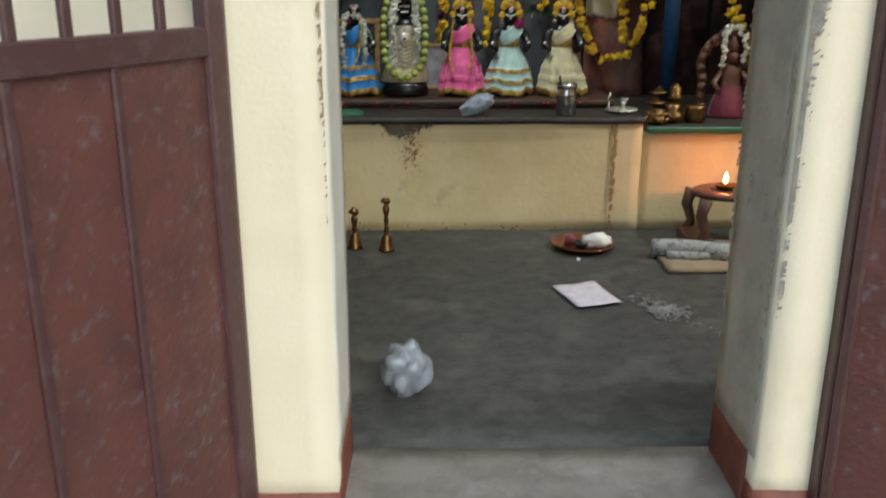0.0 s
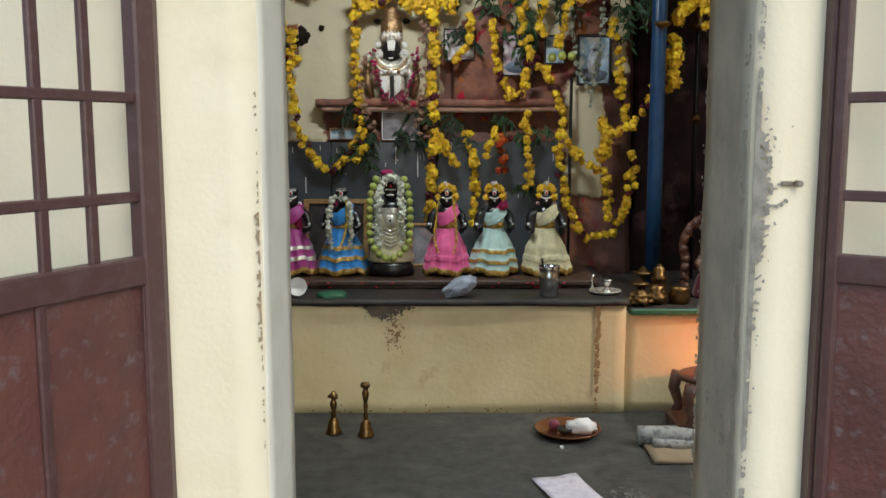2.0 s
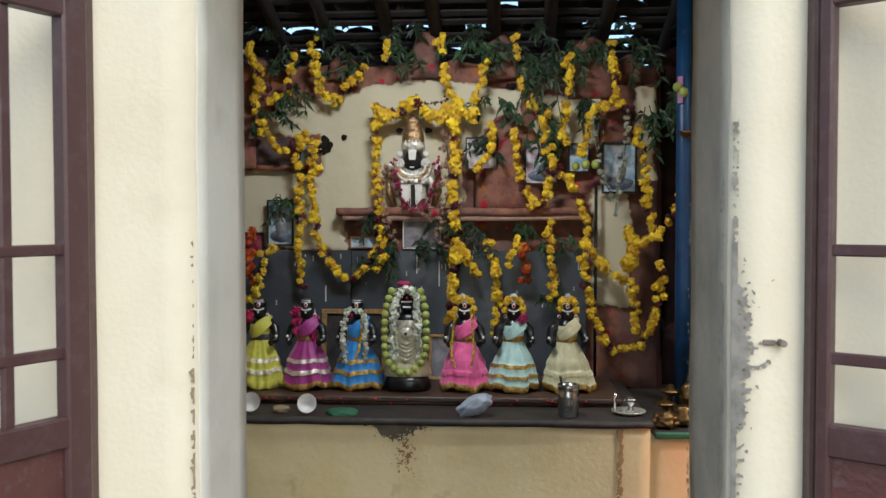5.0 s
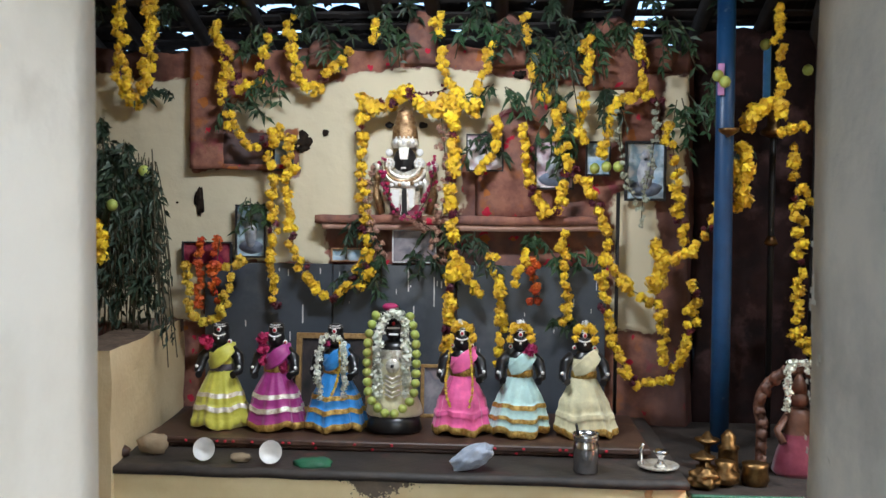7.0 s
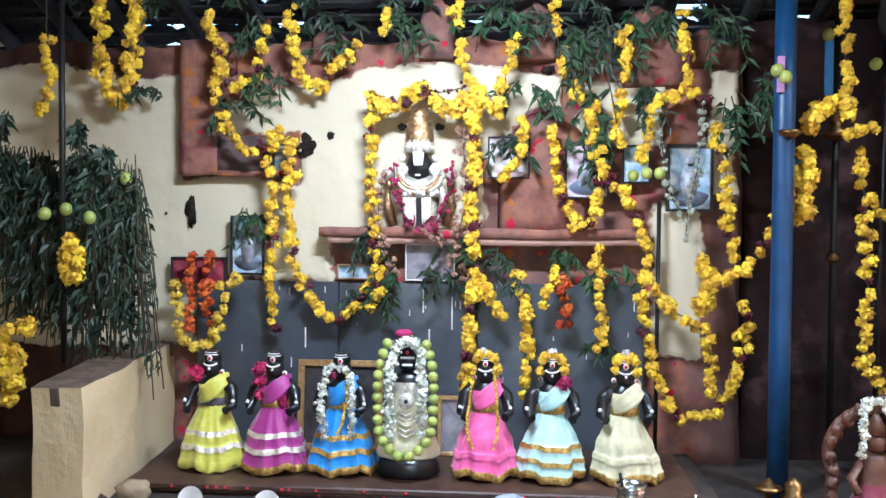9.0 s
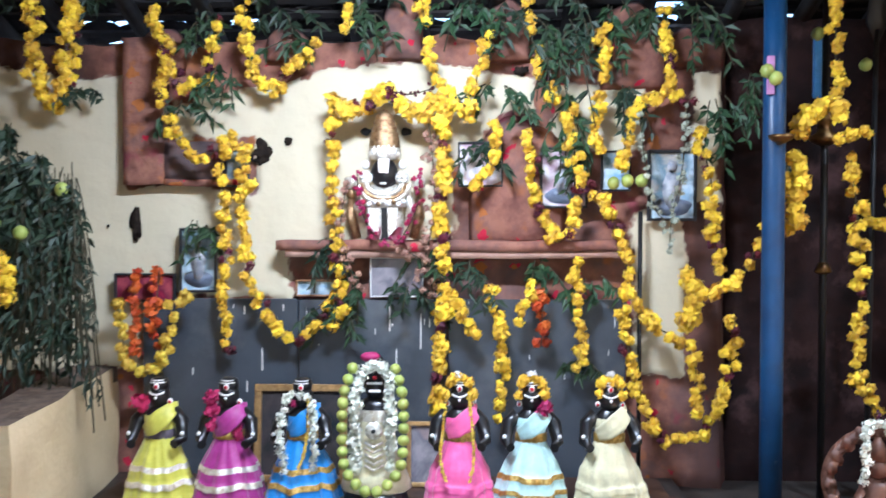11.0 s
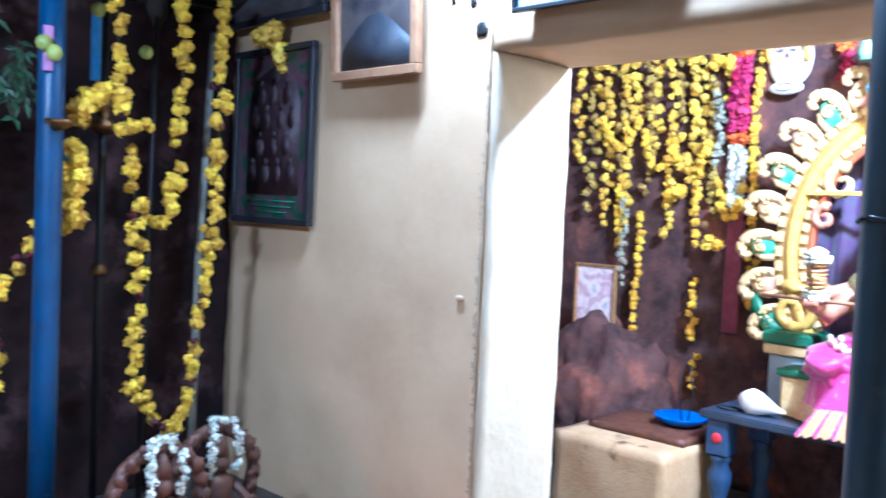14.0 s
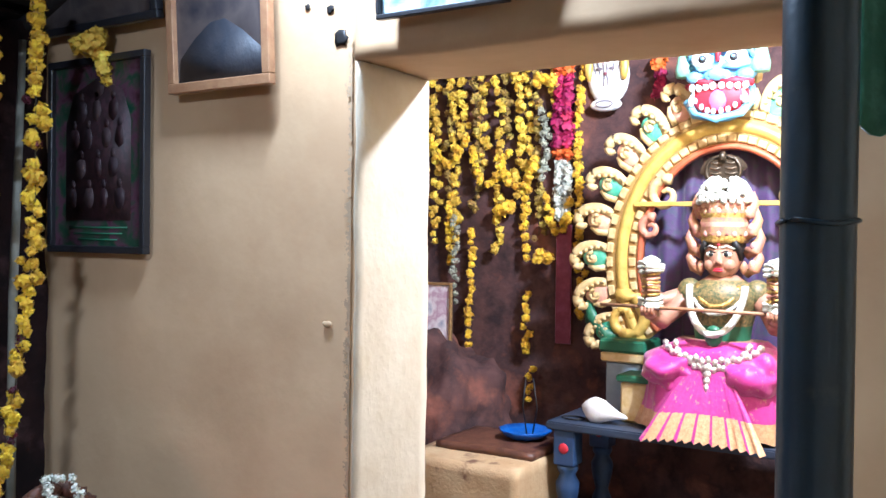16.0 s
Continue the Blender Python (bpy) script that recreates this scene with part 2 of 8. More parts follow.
def mud(name, wash_colour=None):
    """Lumpy maroon mud wall; the float layer "wash" tells where limewash covers it. Kumkum dots lie on the mud."""
    m = mat(name, (0.31, 0.142, 0.098), 0.85, second=(0.18, 0.076, 0.060), scale=11, third=(0.13, 0.088, 0.088), third_scale=3.4, third_mix=(0.50, 0.70), bump=0.4 if wash_colour else 0.9, bump_scale=19, spec=0.2)
    n, l = m.node_tree.nodes, m.node_tree.links
    p = n["Principled BSDF"]
    brown = p.inputs["Base Color"].links[0].from_socket
    geo = n.new("ShaderNodeNewGeometry")

    def dots(scale, size, colour, under):
        v = n.new("ShaderNodeTexVoronoi")
        v.inputs["Scale"].default_value = scale
        warp, bend = n.new("ShaderNodeTexNoise"), n.new("ShaderNodeVectorMath")
        warp.inputs["Scale"].default_value = 26.0
        bend.operation = "MULTIPLY_ADD"
        bend.inputs[1].default_value = (0.07, 0.07, 0.07)
        l.new(geo.outputs["Position"], warp.inputs["Vector"])
        l.new(warp.outputs["Color"], bend.inputs[0])
        l.new(geo.outputs["Position"], bend.inputs[2])
        l.new(bend.outputs[0], v.inputs["Vector"])
        keep = n.new("ShaderNodeSeparateColor")
        l.new(v.outputs["Color"], keep.inputs["Color"])
        a, b, c = n.new("ShaderNodeMath"), n.new("ShaderNodeMath"), n.new("ShaderNodeMath")
        a.operation, b.operation, c.operation = "LESS_THAN", "GREATER_THAN", "MULTIPLY"
        a.inputs[1].default_value, b.inputs[1].default_value = size, 0.50
        l.new(v.outputs["Distance"], a.inputs[0])
        l.new(keep.outputs["Red"], b.inputs[0])
        l.new(a.outputs[0], c.inputs[0])
        l.new(b.outputs[0], c.inputs[1])
        x = n.new("ShaderNodeMix")
        x.data_type = "RGBA"
        x.inputs["B"].default_value = (*colour, 1)
        l.new(c.outputs[0], x.inputs["Factor"])
        l.new(under, x.inputs["A"])
        return x.outputs["Result"]

    def blotch(scale, lo, hi, colour, under, shift):
        t = n.new("ShaderNodeTexNoise")
        t.inputs["Scale"].default_value, t.inputs["Detail"].default_value = scale, 4.0
        o = n.new("ShaderNodeVectorMath")
        o.inputs[1].default_value = (shift, shift, 0)
        l.new(geo.outputs["Position"], o.inputs[0])
        l.new(o.outputs[0], t.inputs["Vector"])
        r_ = n.new("ShaderNodeMapRange")
        r_.inputs["From Min"].default_value, r_.inputs["From Max"].default_value, r_.inputs["To Max"].default_value = lo, hi, 0.75
        l.new(t.outputs["Fac"], r_.inputs["Value"])
        x_ = n.new("ShaderNodeMix")
        x_.data_type = "RGBA"
        x_.inputs["B"].default_value = (*colour, 1)
        l.new(r_.outputs["Result"], x_.inputs["Factor"])
        l.new(under, x_.inputs["A"])
        return x_.outputs["Result"]

    col = blotch(7.0, 0.60, 0.70, (0.36, 0.13, 0.04), brown, 3.0)
    col = blotch(6.0, 0.62, 0.70, (0.26, 0.05, 0.075), col, 8.0)
    col = dots(9.0, 0.20, (0.46, 0.02, 0.05), col)
    col = dots(6.5, 0.18, (0.38, 0.13, 0.035), col)
    # mud darkens toward both wall ends: the lamp's falloff put into colour
    sep, end_fade = n.new("ShaderNodeSeparateXYZ"), n.new("ShaderNodeTexNoise")
    end_fade.inputs["Scale"].default_value, end_fade.inputs["Detail"].default_value = 4.0, 6.0
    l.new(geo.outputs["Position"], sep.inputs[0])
    l.new(geo.outputs["Position"], end_fade.inputs["Vector"])
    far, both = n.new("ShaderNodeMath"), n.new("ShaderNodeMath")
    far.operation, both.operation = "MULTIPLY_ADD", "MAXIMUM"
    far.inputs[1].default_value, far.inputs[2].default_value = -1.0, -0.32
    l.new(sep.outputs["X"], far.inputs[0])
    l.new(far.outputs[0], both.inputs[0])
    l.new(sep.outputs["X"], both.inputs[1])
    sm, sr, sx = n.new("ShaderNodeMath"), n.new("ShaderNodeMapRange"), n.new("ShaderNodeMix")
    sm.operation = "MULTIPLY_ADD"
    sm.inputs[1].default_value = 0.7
    l.new(end_fade.outputs["Fac"], sm.inputs[0])
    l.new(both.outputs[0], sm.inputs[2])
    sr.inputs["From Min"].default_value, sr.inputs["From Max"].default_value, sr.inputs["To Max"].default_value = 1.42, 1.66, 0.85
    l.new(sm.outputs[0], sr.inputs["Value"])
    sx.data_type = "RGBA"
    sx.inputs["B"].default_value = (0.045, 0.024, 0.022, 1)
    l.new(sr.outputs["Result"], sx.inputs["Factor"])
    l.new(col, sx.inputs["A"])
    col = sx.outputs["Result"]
    if not wash_colour:
        l.new(col, p.inputs["Base Color"])
        return m
    at = n.new("ShaderNodeAttribute")
    at.attribute_name = "wash"
    edge = n.new("ShaderNodeTexNoise")
    edge.inputs["Scale"].default_value, edge.inputs["Detail"].default_value = 16.0, 6.0
    l.new(geo.outputs["Position"], edge.inputs["Vector"])
    s = n.new("ShaderNodeMath")
    s.operation = "MULTIPLY_ADD"
    s.inputs[1].default_value = 0.09
    l.new(edge.outputs["Fac"], s.inputs[0])
    l.new(at.outputs["Fac"], s.inputs[2])
    r = n.new("ShaderNodeMapRange")
    r.inputs["From Min"].default_value, r.inputs["From Max"].default_value = 0.040, 0.052
    l.new(s.outputs[0], r.inputs["Value"])
    tone = n.new("ShaderNodeTexNoise")
    tone.inputs["Scale"].default_value, tone.inputs["Detail"].default_value = 2.5, 7.0
    l.new(geo.outputs["Position"], tone.inputs["Vector"])
    ramp = n.new("ShaderNodeMix")
    ramp.data_type = "RGBA"
    ramp.inputs["A"].default_value, ramp.inputs["B"].default_value = (*wash_colour, 1), (*(c * 0.78 for c in wash_colour), 1)
    l.new(tone.outputs["Fac"], ramp.inputs["Factor"])
    x = n.new("ShaderNodeMix")
    x.data_type = "RGBA"
    l.new(r.outputs["Result"], x.inputs["Factor"])
    l.new(col, x.inputs["A"])
    l.new(ramp.outputs["Result"], x.inputs["B"])
    l.new(x.outputs["Result"], p.inputs["Base Color"])
    return m


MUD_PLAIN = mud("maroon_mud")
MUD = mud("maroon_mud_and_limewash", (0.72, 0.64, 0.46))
# recess rock, far darker than the cave rock
RECESS_ROCK = mat("near_black_rock", (0.026, 0.013, 0.012), 0.9, second=(0.012, 0.008, 0.008), scale=6, third=(0.085, 0.044, 0.042), third_scale=4.5, third_mix=(0.54, 0.72), bump=0.7, bump_scale=18, spec=0.12)
ROCK = mat("dark_cave_rock", (0.10, 0.052, 0.048), 0.85, second=(0.038, 0.025, 0.027), scale=7, third=(0.25, 0.10, 0.07), third_scale=3.5, third_mix=(0.54, 0.7), bump=1.0, bump_scale=16, spec=0.2)

# ---------------------------------------------------------------- mesh tools


def mesh_of(name, bm, mats, smooth=False):
    me = bpy.data.meshes.new(name)
    bm.normal_update()
    bm.to_mesh(me)
    bm.free()
    for m in mats if isinstance(mats, (list, tuple)) else [mats]:
        me.materials.append(m)
    if smooth:
        me.polygons.foreach_set("use_smooth", [True] * len(me.polygons))
    return me


def thing(name, bm, mats, label, category, group="", kind="", smooth=False):
    return tagged(new(name, mesh_of(name, bm, mats, smooth)), label, category, group, kind)


def base_of(name, place, label, category, group="", kind=""):
    e = new(name)
    e.empty_display_size = 0.05
    e.location = place
    return tagged(e, label, category, group, kind)


def part(name, bm, mats, parent, label="", smooth=False, at=None):
    """One mesh under a thing or a part. The bmesh is given in world places, unless at tells where its own zero lies."""
    ob = new(name, mesh_of(name, bm, mats, smooth))
    ob.parent = parent
    root, off = parent, Vector((0, 0, 0))
    while root:
        off += root.location
        root = root.parent
    ob.location = (Vector(at) if at else Vector((0, 0, 0))) - off
    return tagged(ob, label)


def box(bm, lo, hi, mi=0, bevel=0.0, turn=None, seg=1):
    c, s = [(a + b) / 2 for a, b in zip(lo, hi)], [b - a for a, b in zip(lo, hi)]
    m = Matrix.Translation(c) @ (turn if turn else Matrix()) @ Matrix.Diagonal((*s, 1))
    r = bmesh.ops.create_cube(bm, size=1, matrix=m)
    faces = {f for v in r["verts"] for f in v.link_faces}
    for f in faces:
        f.material_index = mi
    if bevel:
        bmesh.ops.bevel(bm, geom=list({e for f in faces for e in f.edges}), offset=bevel, segments=seg, affect="EDGES", material=-1)
    return bm


def B():
    return bmesh.new()


def rough_box(bm, lo, hi, step=0.06, amp=0.006, freq=5.0, mi=0):
    """A masonry block with uneven faces; neighbours that share a face meet exactly."""
    n = [max(1, round((b - a) / step)) for a, b in zip(lo, hi)]
    seen = {}

    def vert(i, j, k):
        if (i, j, k) not in seen:
            p = Vector([lo[a] + (hi[a] - lo[a]) * q / n[a] for a, q in enumerate((i, j, k))])
            seen[i, j, k] = bm.verts.new(p + noise.noise_vector(p * freq) * amp + noise.noise_vector(p * freq * 4) * amp * 0.35)
        return seen[i, j, k]

    for a in range(3):
        b, c = (a + 1) % 3, (a + 2) % 3
        for end in (0, n[a]):
            for i in range(n[b]):
                for j in range(n[c]):
                    q = []
                    for di, dj in ((0, 0), (1, 0), (1, 1), (0, 1)):
                        ijk = [0, 0, 0]
                        ijk[a], ijk[b], ijk[c] = end, i + di, j + dj
                        q.append(vert(*ijk))
                    f = bm.faces.new(q if end else q[::-1])
                    f.material_index, f.smooth = mi, True
    return bm


def lathe(bm, prof, n=20, c=(0, 0, 0), mi=0, pleat=0.0, folds=0, squash=1.0, cap=True):
    """prof: rows (radius, height, material). pleat: depth of the folds, as a share of the radius."""
    rings = []
    for row in prof:
        r, z = row[0], row[1]
        ring = []
        for i in range(n):
            a = 2 * math.pi * i / n
            k = r * (1 + pleat * math.cos(folds * a + 3 * z) * min(1, r / 0.06))
            ring.append(bm.verts.new((c[0] + k * math.cos(a), c[1] + squash * k * math.sin(a), c[2] + z)))
        rings.append(ring)
    for a, b, row in zip(rings, rings[1:], prof):
        for i in range(n):
            f = bm.faces.new((a[i], a[(i + 1) % n], b[(i + 1) % n], b[i]))
            f.material_index, f.smooth = (row[2] if len(row) > 2 else mi), True
    if cap:
        for ring, flip in ((rings[0], True), (rings[-1], False)):
            f = bm.faces.new(ring[::-1] if flip else ring)
            f.material_index = prof[0 if flip else -1][2] if len(prof[0]) > 2 else mi
    return bm


def ball(bm, c, r, mi=0, sub=2, s=(1, 1, 1), wob=0.0):
    out = bmesh.ops.create_icosphere(bm, subdivisions=sub, radius=1)
    for v in out["verts"]:
        k = 1 + wob * noise.noise(Vector(c) * 9 + v.co * 2.2)
        v.co = Vector((c[0] + v.co.x * r * s[0] * k, c[1] + v.co.y * r * s[1] * k, c[2] + v.co.z * r * s[2] * k))
    for f in {f for v in out["verts"] for f in v.link_faces}:
        f.material_index, f.smooth = mi, True
    return bm


def tube(bm, pts, r, n=8, mi=0, close=False):
    """A round bar along points; r is one radius, or one a point."""
    pts = [Vector(p) for p in pts]
    rings = []
    for i, p in enumerate(pts):
        d = (pts[min(i + 1, len(pts) - 1)] - pts[max(i - 1, 0)]) if not close else pts[(i + 1) % len(pts)] - pts[i - 1]
        d.normalize()
        u = d.cross(Vector((0, 1, 0)) if abs(d.y) < 0.9 else Vector((1, 0, 0))).normalized()
        w = d.cross(u)
        k = r[i] if isinstance(r, (list, tuple)) else r
        rings.append([bm.verts.new(p + (u * math.cos(2 * math.pi * j / n) + w * math.sin(2 * math.pi * j / n)) * k) for j in range(n)])
    pairs = list(zip(rings, rings[1:])) + ([(rings[-1], rings[0])] if close else [])
    for a, b in pairs:
        for j in range(n):
            f = bm.faces.new((a[j], a[(j + 1) % n], b[(j + 1) % n], b[j]))
            f.material_index, f.smooth = mi, True
    if not close:
        for ring in (rings[0][::-1], rings[-1]):
            f = bm.faces.new(ring)
            f.material_index = mi
    bmesh.ops.recalc_face_normals(bm, faces=bm.faces)
    return bm


def slab(bm, outline, y0, y1, mi=0, axis="y", bevel=0.0):
    """A plate of an outline in (x, z), or for axis x in (y, z), from depth y0 to y1."""
    put = (lambda a, b, d: (a, d, b)) if axis == "y" else (lambda a, b, d: (d, a, b))
    lo, hi = [bm.verts.new(put(a, b, y0)) for a, b in outline], [bm.verts.new(put(a, b, y1)) for a, b in outline]
    fs = [bm.faces.new(lo), bm.faces.new(hi[::-1])]
    for i in range(len(lo)):
        j = (i + 1) % len(lo)
        fs.append(bm.faces.new((lo[j], lo[i], hi[i], hi[j])))
    for f in fs:
        f.material_index = mi
    bmesh.ops.recalc_face_normals(bm, faces=fs)
    if bevel:
        bmesh.ops.bevel(bm, geom=list({e for e in fs[0].edges} | {e for e in fs[1].edges}), offset=bevel, segments=2, affect="EDGES")
    return bm


def smooth_path(pts, gap):
    """Evenly spaced places along a soft curve through a few points."""
    pts = [Vector(p) for p in pts]
    fine = []
    for i in range(len(pts) - 1):
        p0, p1, p2, p3 = pts[max(i - 1, 0)], pts[i], pts[i + 1], pts[min(i + 2, len(pts) - 1)]
        for k in range(24):
            t = k / 24
            fine.append(0.5 * (2 * p1 + (p2 - p0) * t + (2 * p0 - 5 * p1 + 4 * p2 - p3) * t * t + (3 * p1 - p0 - 3 * p2 + p3) * t ** 3))
    fine.append(pts[-1])
    out, left = [fine[0]], gap
    for a, b in zip(fine, fine[1:]):
        d = (b - a).length
        while d >= left:
            a = a + (b - a) * (left / d)
            d -= left
            left = gap
            out.append(a.copy())
        left -= d
    return out


# ---------------------------------------------------------------- flowers


def pompom(name, m, n=26, seed=1):
    """A ruffled flower head about 1 across: blunt petals all round a core."""
    rng = random.Random(seed)
    bm = B()
    for i in range(n):
        z = 1 - 2 * (i + 0.5) / n
        a, q = i * 2.39996 + rng.uniform(-0.2, 0.2), math.sqrt(1 - z * z)
        d = Vector((q * math.cos(a), q * math.sin(a), z))
        u = d.orthogonal().normalized()
        u = Matrix.Rotation(rng.uniform(0, 6.28), 3, d) @ u
        w = d.cross(u)
        k, t = rng.uniform(0.09, 0.17), rng.uniform(0.0, 0.24)
        c = d * rng.uniform(0.26, 0.50)
        bm.faces.new([bm.verts.new(p) for p in (c - u * k - w * k * 0.8 - d * t, c + u * k - w * k * 0.8, c + u * k * 0.9 + w * k + d * t * 0.5, c - u * k + w * k * 0.8 - d * t * 0.4)])
    return mesh_of(name, bm, m)


HEADS = {
    "marigold": [pompom("marigold_flower", MARIGOLD, 60, i) for i in range(4)],
    "pale": [pompom("pale_marigold_flower", MARI_PALE, 54, 10 + i) for i in range(3)],
    "maroon": [pompom("maroon_flower", MAROON_FL, 30, 20 + i) for i in range(2)],
    "orange": [pompom("orange_flower", ORANGE_FL, 36, 30 + i) for i in range(2)],
    "white": [pompom("jasmine_flower", WHITE_FL, 26, 40 + i) for i in range(3)],
    "grey": [pompom("tuberose_flower", GREY_FL, 24, 50 + i) for i in range(2)],
    "dry": [pompom("dried_flower", mat("dried_pinkish_petals", (0.40, 0.22, 0.16), 0.75, vary=0.2, bump=0.2), 24, 70 + i) for i in range(2)],
    "dull": [pompom("faded_marigold_flower", mat("faded_marigold_petals", (0.46, 0.34, 0.06), 0.75, second=(0.26, 0.16, 0.05), scale=40, vary=0.3, bump=0.3, bump_scale=150), 40, 80 + i) for i in range(3)],
    "pink": [pompom("magenta_flower", PINK_FL, 38, 60 + i) for i in range(2)],
}
FLOWERS = random.Random(7)


def flower(kind, p, size, parent):
    ob = new(kind + "_flower" if kind in ("marigold", "maroon", "orange", "pink") else "small_flower", FLOWERS.choice(HEADS[kind]))
    ob.parent = parent
    k = size * FLOWERS.uniform(0.85, 1.15)
    ob.matrix_basis = Matrix.LocRotScale(Vector(p) - parent.location, Euler([FLOWERS.uniform(0, 6.28) for _ in range(3)]), (k, k, k))
    return ob


def garland(pts, label, kind="marigold", size=0.053, gap=0.024, knots=0.0, loose=0.012, group="garlands of the shrine", name="flower_garland", string=True, cord=0.0):
    """Flower heads threaded along a soft curve; knots: share of maroon heads."""
    row = smooth_path(pts, gap)
    g = base_of(name, row[0], label, "garland", group)
    if string:
        part("thread", tube(B(), row if len(row) > 1 else [row[0], row[0] + Vector((0, 0, -0.01))], 0.0025, 4), STEM, g)
    if cord:
        part("cord", tube(B(), [row[0], (row[0].x, row[0].y, cord)], 0.003, 5), STEM, g, "thin cord tied to the rafters")
    run = 0
    for i, p in enumerate(row):
        run -= 1
        if knots and run < -5 and FLOWERS.random() < knots * 3:
            run = 1
        k = "maroon" if run >= 0 else kind
        q = p + Vector([FLOWERS.gauss(0, loose) for _ in range(3)])
        swell = 1 + 0.30 * noise.noise(p * 13)
        flower(k, q, size * swell * (0.8 if k == "maroon" else 1), g)
    return g


def swag(a, b, drop, y=None):
    """Points of a hanging loop between two places."""
    a, b = Vector(a), Vector(b)
    return [a.lerp(b, t) - Vector((0, 0, 4 * drop * t * (1 - t))) for t in (0, 0.18, 0.35, 0.5, 0.65, 0.82, 1)]


def leaf_bunch(place, spread, height, count, label, dark=False, seed=3, leaf=0.066, depth=0.06, name="leaf_bunch", group="leaf bunches", droop=1.0, hang=False):
    """Drooping neem twigs: several stems, each set with slim pointed leaves."""
    rng = random.Random(seed)
    g = base_of(name, place, label, "leaves", group)
    stems, leaves = B(), B()
    for _ in range(max(3, count // 12)):
        x0, y0 = rng.uniform(-spread, spread), rng.uniform(-depth, depth * 0.2)
        top = Vector(place) + Vector((x0 * 0.5, y0 * 0.3, rng.uniform(-0.25, 0.02) * height))
        side = Vector((x0 * 1.2 + rng.uniform(-0.04, 0.04), y0, 0))
        length = height * (rng.uniform(0.5, 1.0) if hang else rng.uniform(0.35, 0.8))
        pts = [top + side * t - Vector((0, 0, length * (t ** 1.4) * droop)) + Vector((0, -0.02 * t, 0)) for t in (0, 0.3, 0.6, 1)]
        tube(stems, pts, 0.003, 4)
        for k in range(12):
            t = rng.uniform(0.08, 1)
            i = min(int(t * 3), 2)
            p = pts[i].lerp(pts[i + 1], t * 3 - i)
            d = Vector((rng.uniform(-1, 1), rng.uniform(-0.9, 0.3), rng.uniform(-1.1, 0.1) * droop)).normalized()
            if hang:
                d = Vector((rng.uniform(-0.9, 0.9), rng.uniform(-0.9, 0.2), rng.uniform(-1.2, 0.05))).normalized()
            u = d.cross(Vector((rng.uniform(-0.4, 0.4), 1, rng.uniform(-0.4, 0.4)))).normalized()
            ln, w = leaf * rng.uniform(0.6, 1.2), leaf * rng.uniform(0.11, 0.19)
            sag = Vector((0, 0, -ln * 0.2))
            nrm = d.cross(u) * w * 0.5
            v = [leaves.verts.new(q) for q in (p, p + d * ln * 0.45 + u * w + nrm, p + d * ln + sag, p + d * ln * 0.45 - u * w + nrm)]
            leaves.faces.new((v[0], v[1], v[2]))
            leaves.faces.new((v[0], v[2], v[3]))
    part("twig", stems, STEM, g)
    part("foliage", leaves, LEAF_DARK if dark else LEAF, g)
    return g

# ---------------------------------------------------------------- structure
ST = "structure"


def structure(name, bm, mats, label, category="wall"):
    return thing(name, bm, mats, label, category, kind=ST)


bm = B()
bmesh.ops.create_grid(bm, x_segments=2, y_segments=2, size=60, matrix=Matrix.Translation((0, -30, -0.004)))
structure("ground", bm, GROUND, "packed brown earth outside the hall", "ground")

bm = rough_box(B(), (-2.62, 2.30, -0.20), (6.8, 6.9, 0.0), 0.14, 0.004, 2.0)
structure("floor", bm, CONCRETE, "worn dark grey cement floor with pale scuffs", "floor")
bm = rough_box(B(), (-0.60, 1.60, -0.20), (1.15, 2.295, 0.004), 0.08, 0.003, 3.0)
structure("threshold", bm, THRESH, "pale rubbed cement door sill", "floor")

# south wall with the doorway: two piers and the head
bm = B()
rough_box(bm, (-3.4, 1.94, 0.06), (-0.237, 2.276, 4.1), 0.07, 0.003)
rough_box(bm, (0.81, 1.94, 0.06), (3.6, 2.276, 4.1), 0.07, 0.003)
rough_box(bm, (-0.237, 1.94, 2.32), (0.81, 2.276, 4.1), 0.07, 0.003)
south = structure("wall_south", bm, CREAM_OUT, "cream distempered masonry wall with worn door reveal")
# Reveal tones carry the daylight: right jamb darkened for shade, left paler.
REVEAL_SHADED = mat("shaded_reveal_distemper", (0.57, 0.50, 0.38), 0.8, second=(0.44, 0.395, 0.31), scale=7, third=(0.30, 0.265, 0.21), third_scale=3.2, third_mix=(0.52, 0.76), bump=0.2, bump_scale=60)
REVEAL_LIT = mat("lit_reveal_distemper", (0.72, 0.67, 0.56), 0.8, second=(0.64, 0.59, 0.48), scale=4, third=(0.48, 0.43, 0.34), third_scale=2.6, third_mix=(0.58, 0.8), bump=0.2, bump_scale=60)
for x0, x1, m_ in ((-0.240, -0.2335, REVEAL_LIT), (0.8065, 0.813, REVEAL_SHADED)):
    structure("door_reveal", rough_box(B(), (x0, 1.955, 0.165), (x1, 2.272, 2.318), 0.07, 0.003), m_, "rubbed plaster of the door reveal, daylight and shade in its colour")
bm = B()
for x0, x1 in ((-3.4, -0.234), (0.807, 3.6)):
    rough_box(bm, (x0, 1.936, -0.1), (x1, 2.0, 0.085), 0.05, 0.003)
    rough_box(bm, (x0, 2.0, -0.1), (x1, 2.279, 0.165), 0.05, 0.003)
structure("baseboard", bm, REDOX, "red oxide painted skirting band", "skirting")


# north wall: a lumpy mud wall with limewash areas
def band(v, lo, hi):
    return min(v - lo, hi - v)


def area(x, z, x0, x1, z0, z1):
    return min(band(x, x0, x1), band(z, z0, z1))


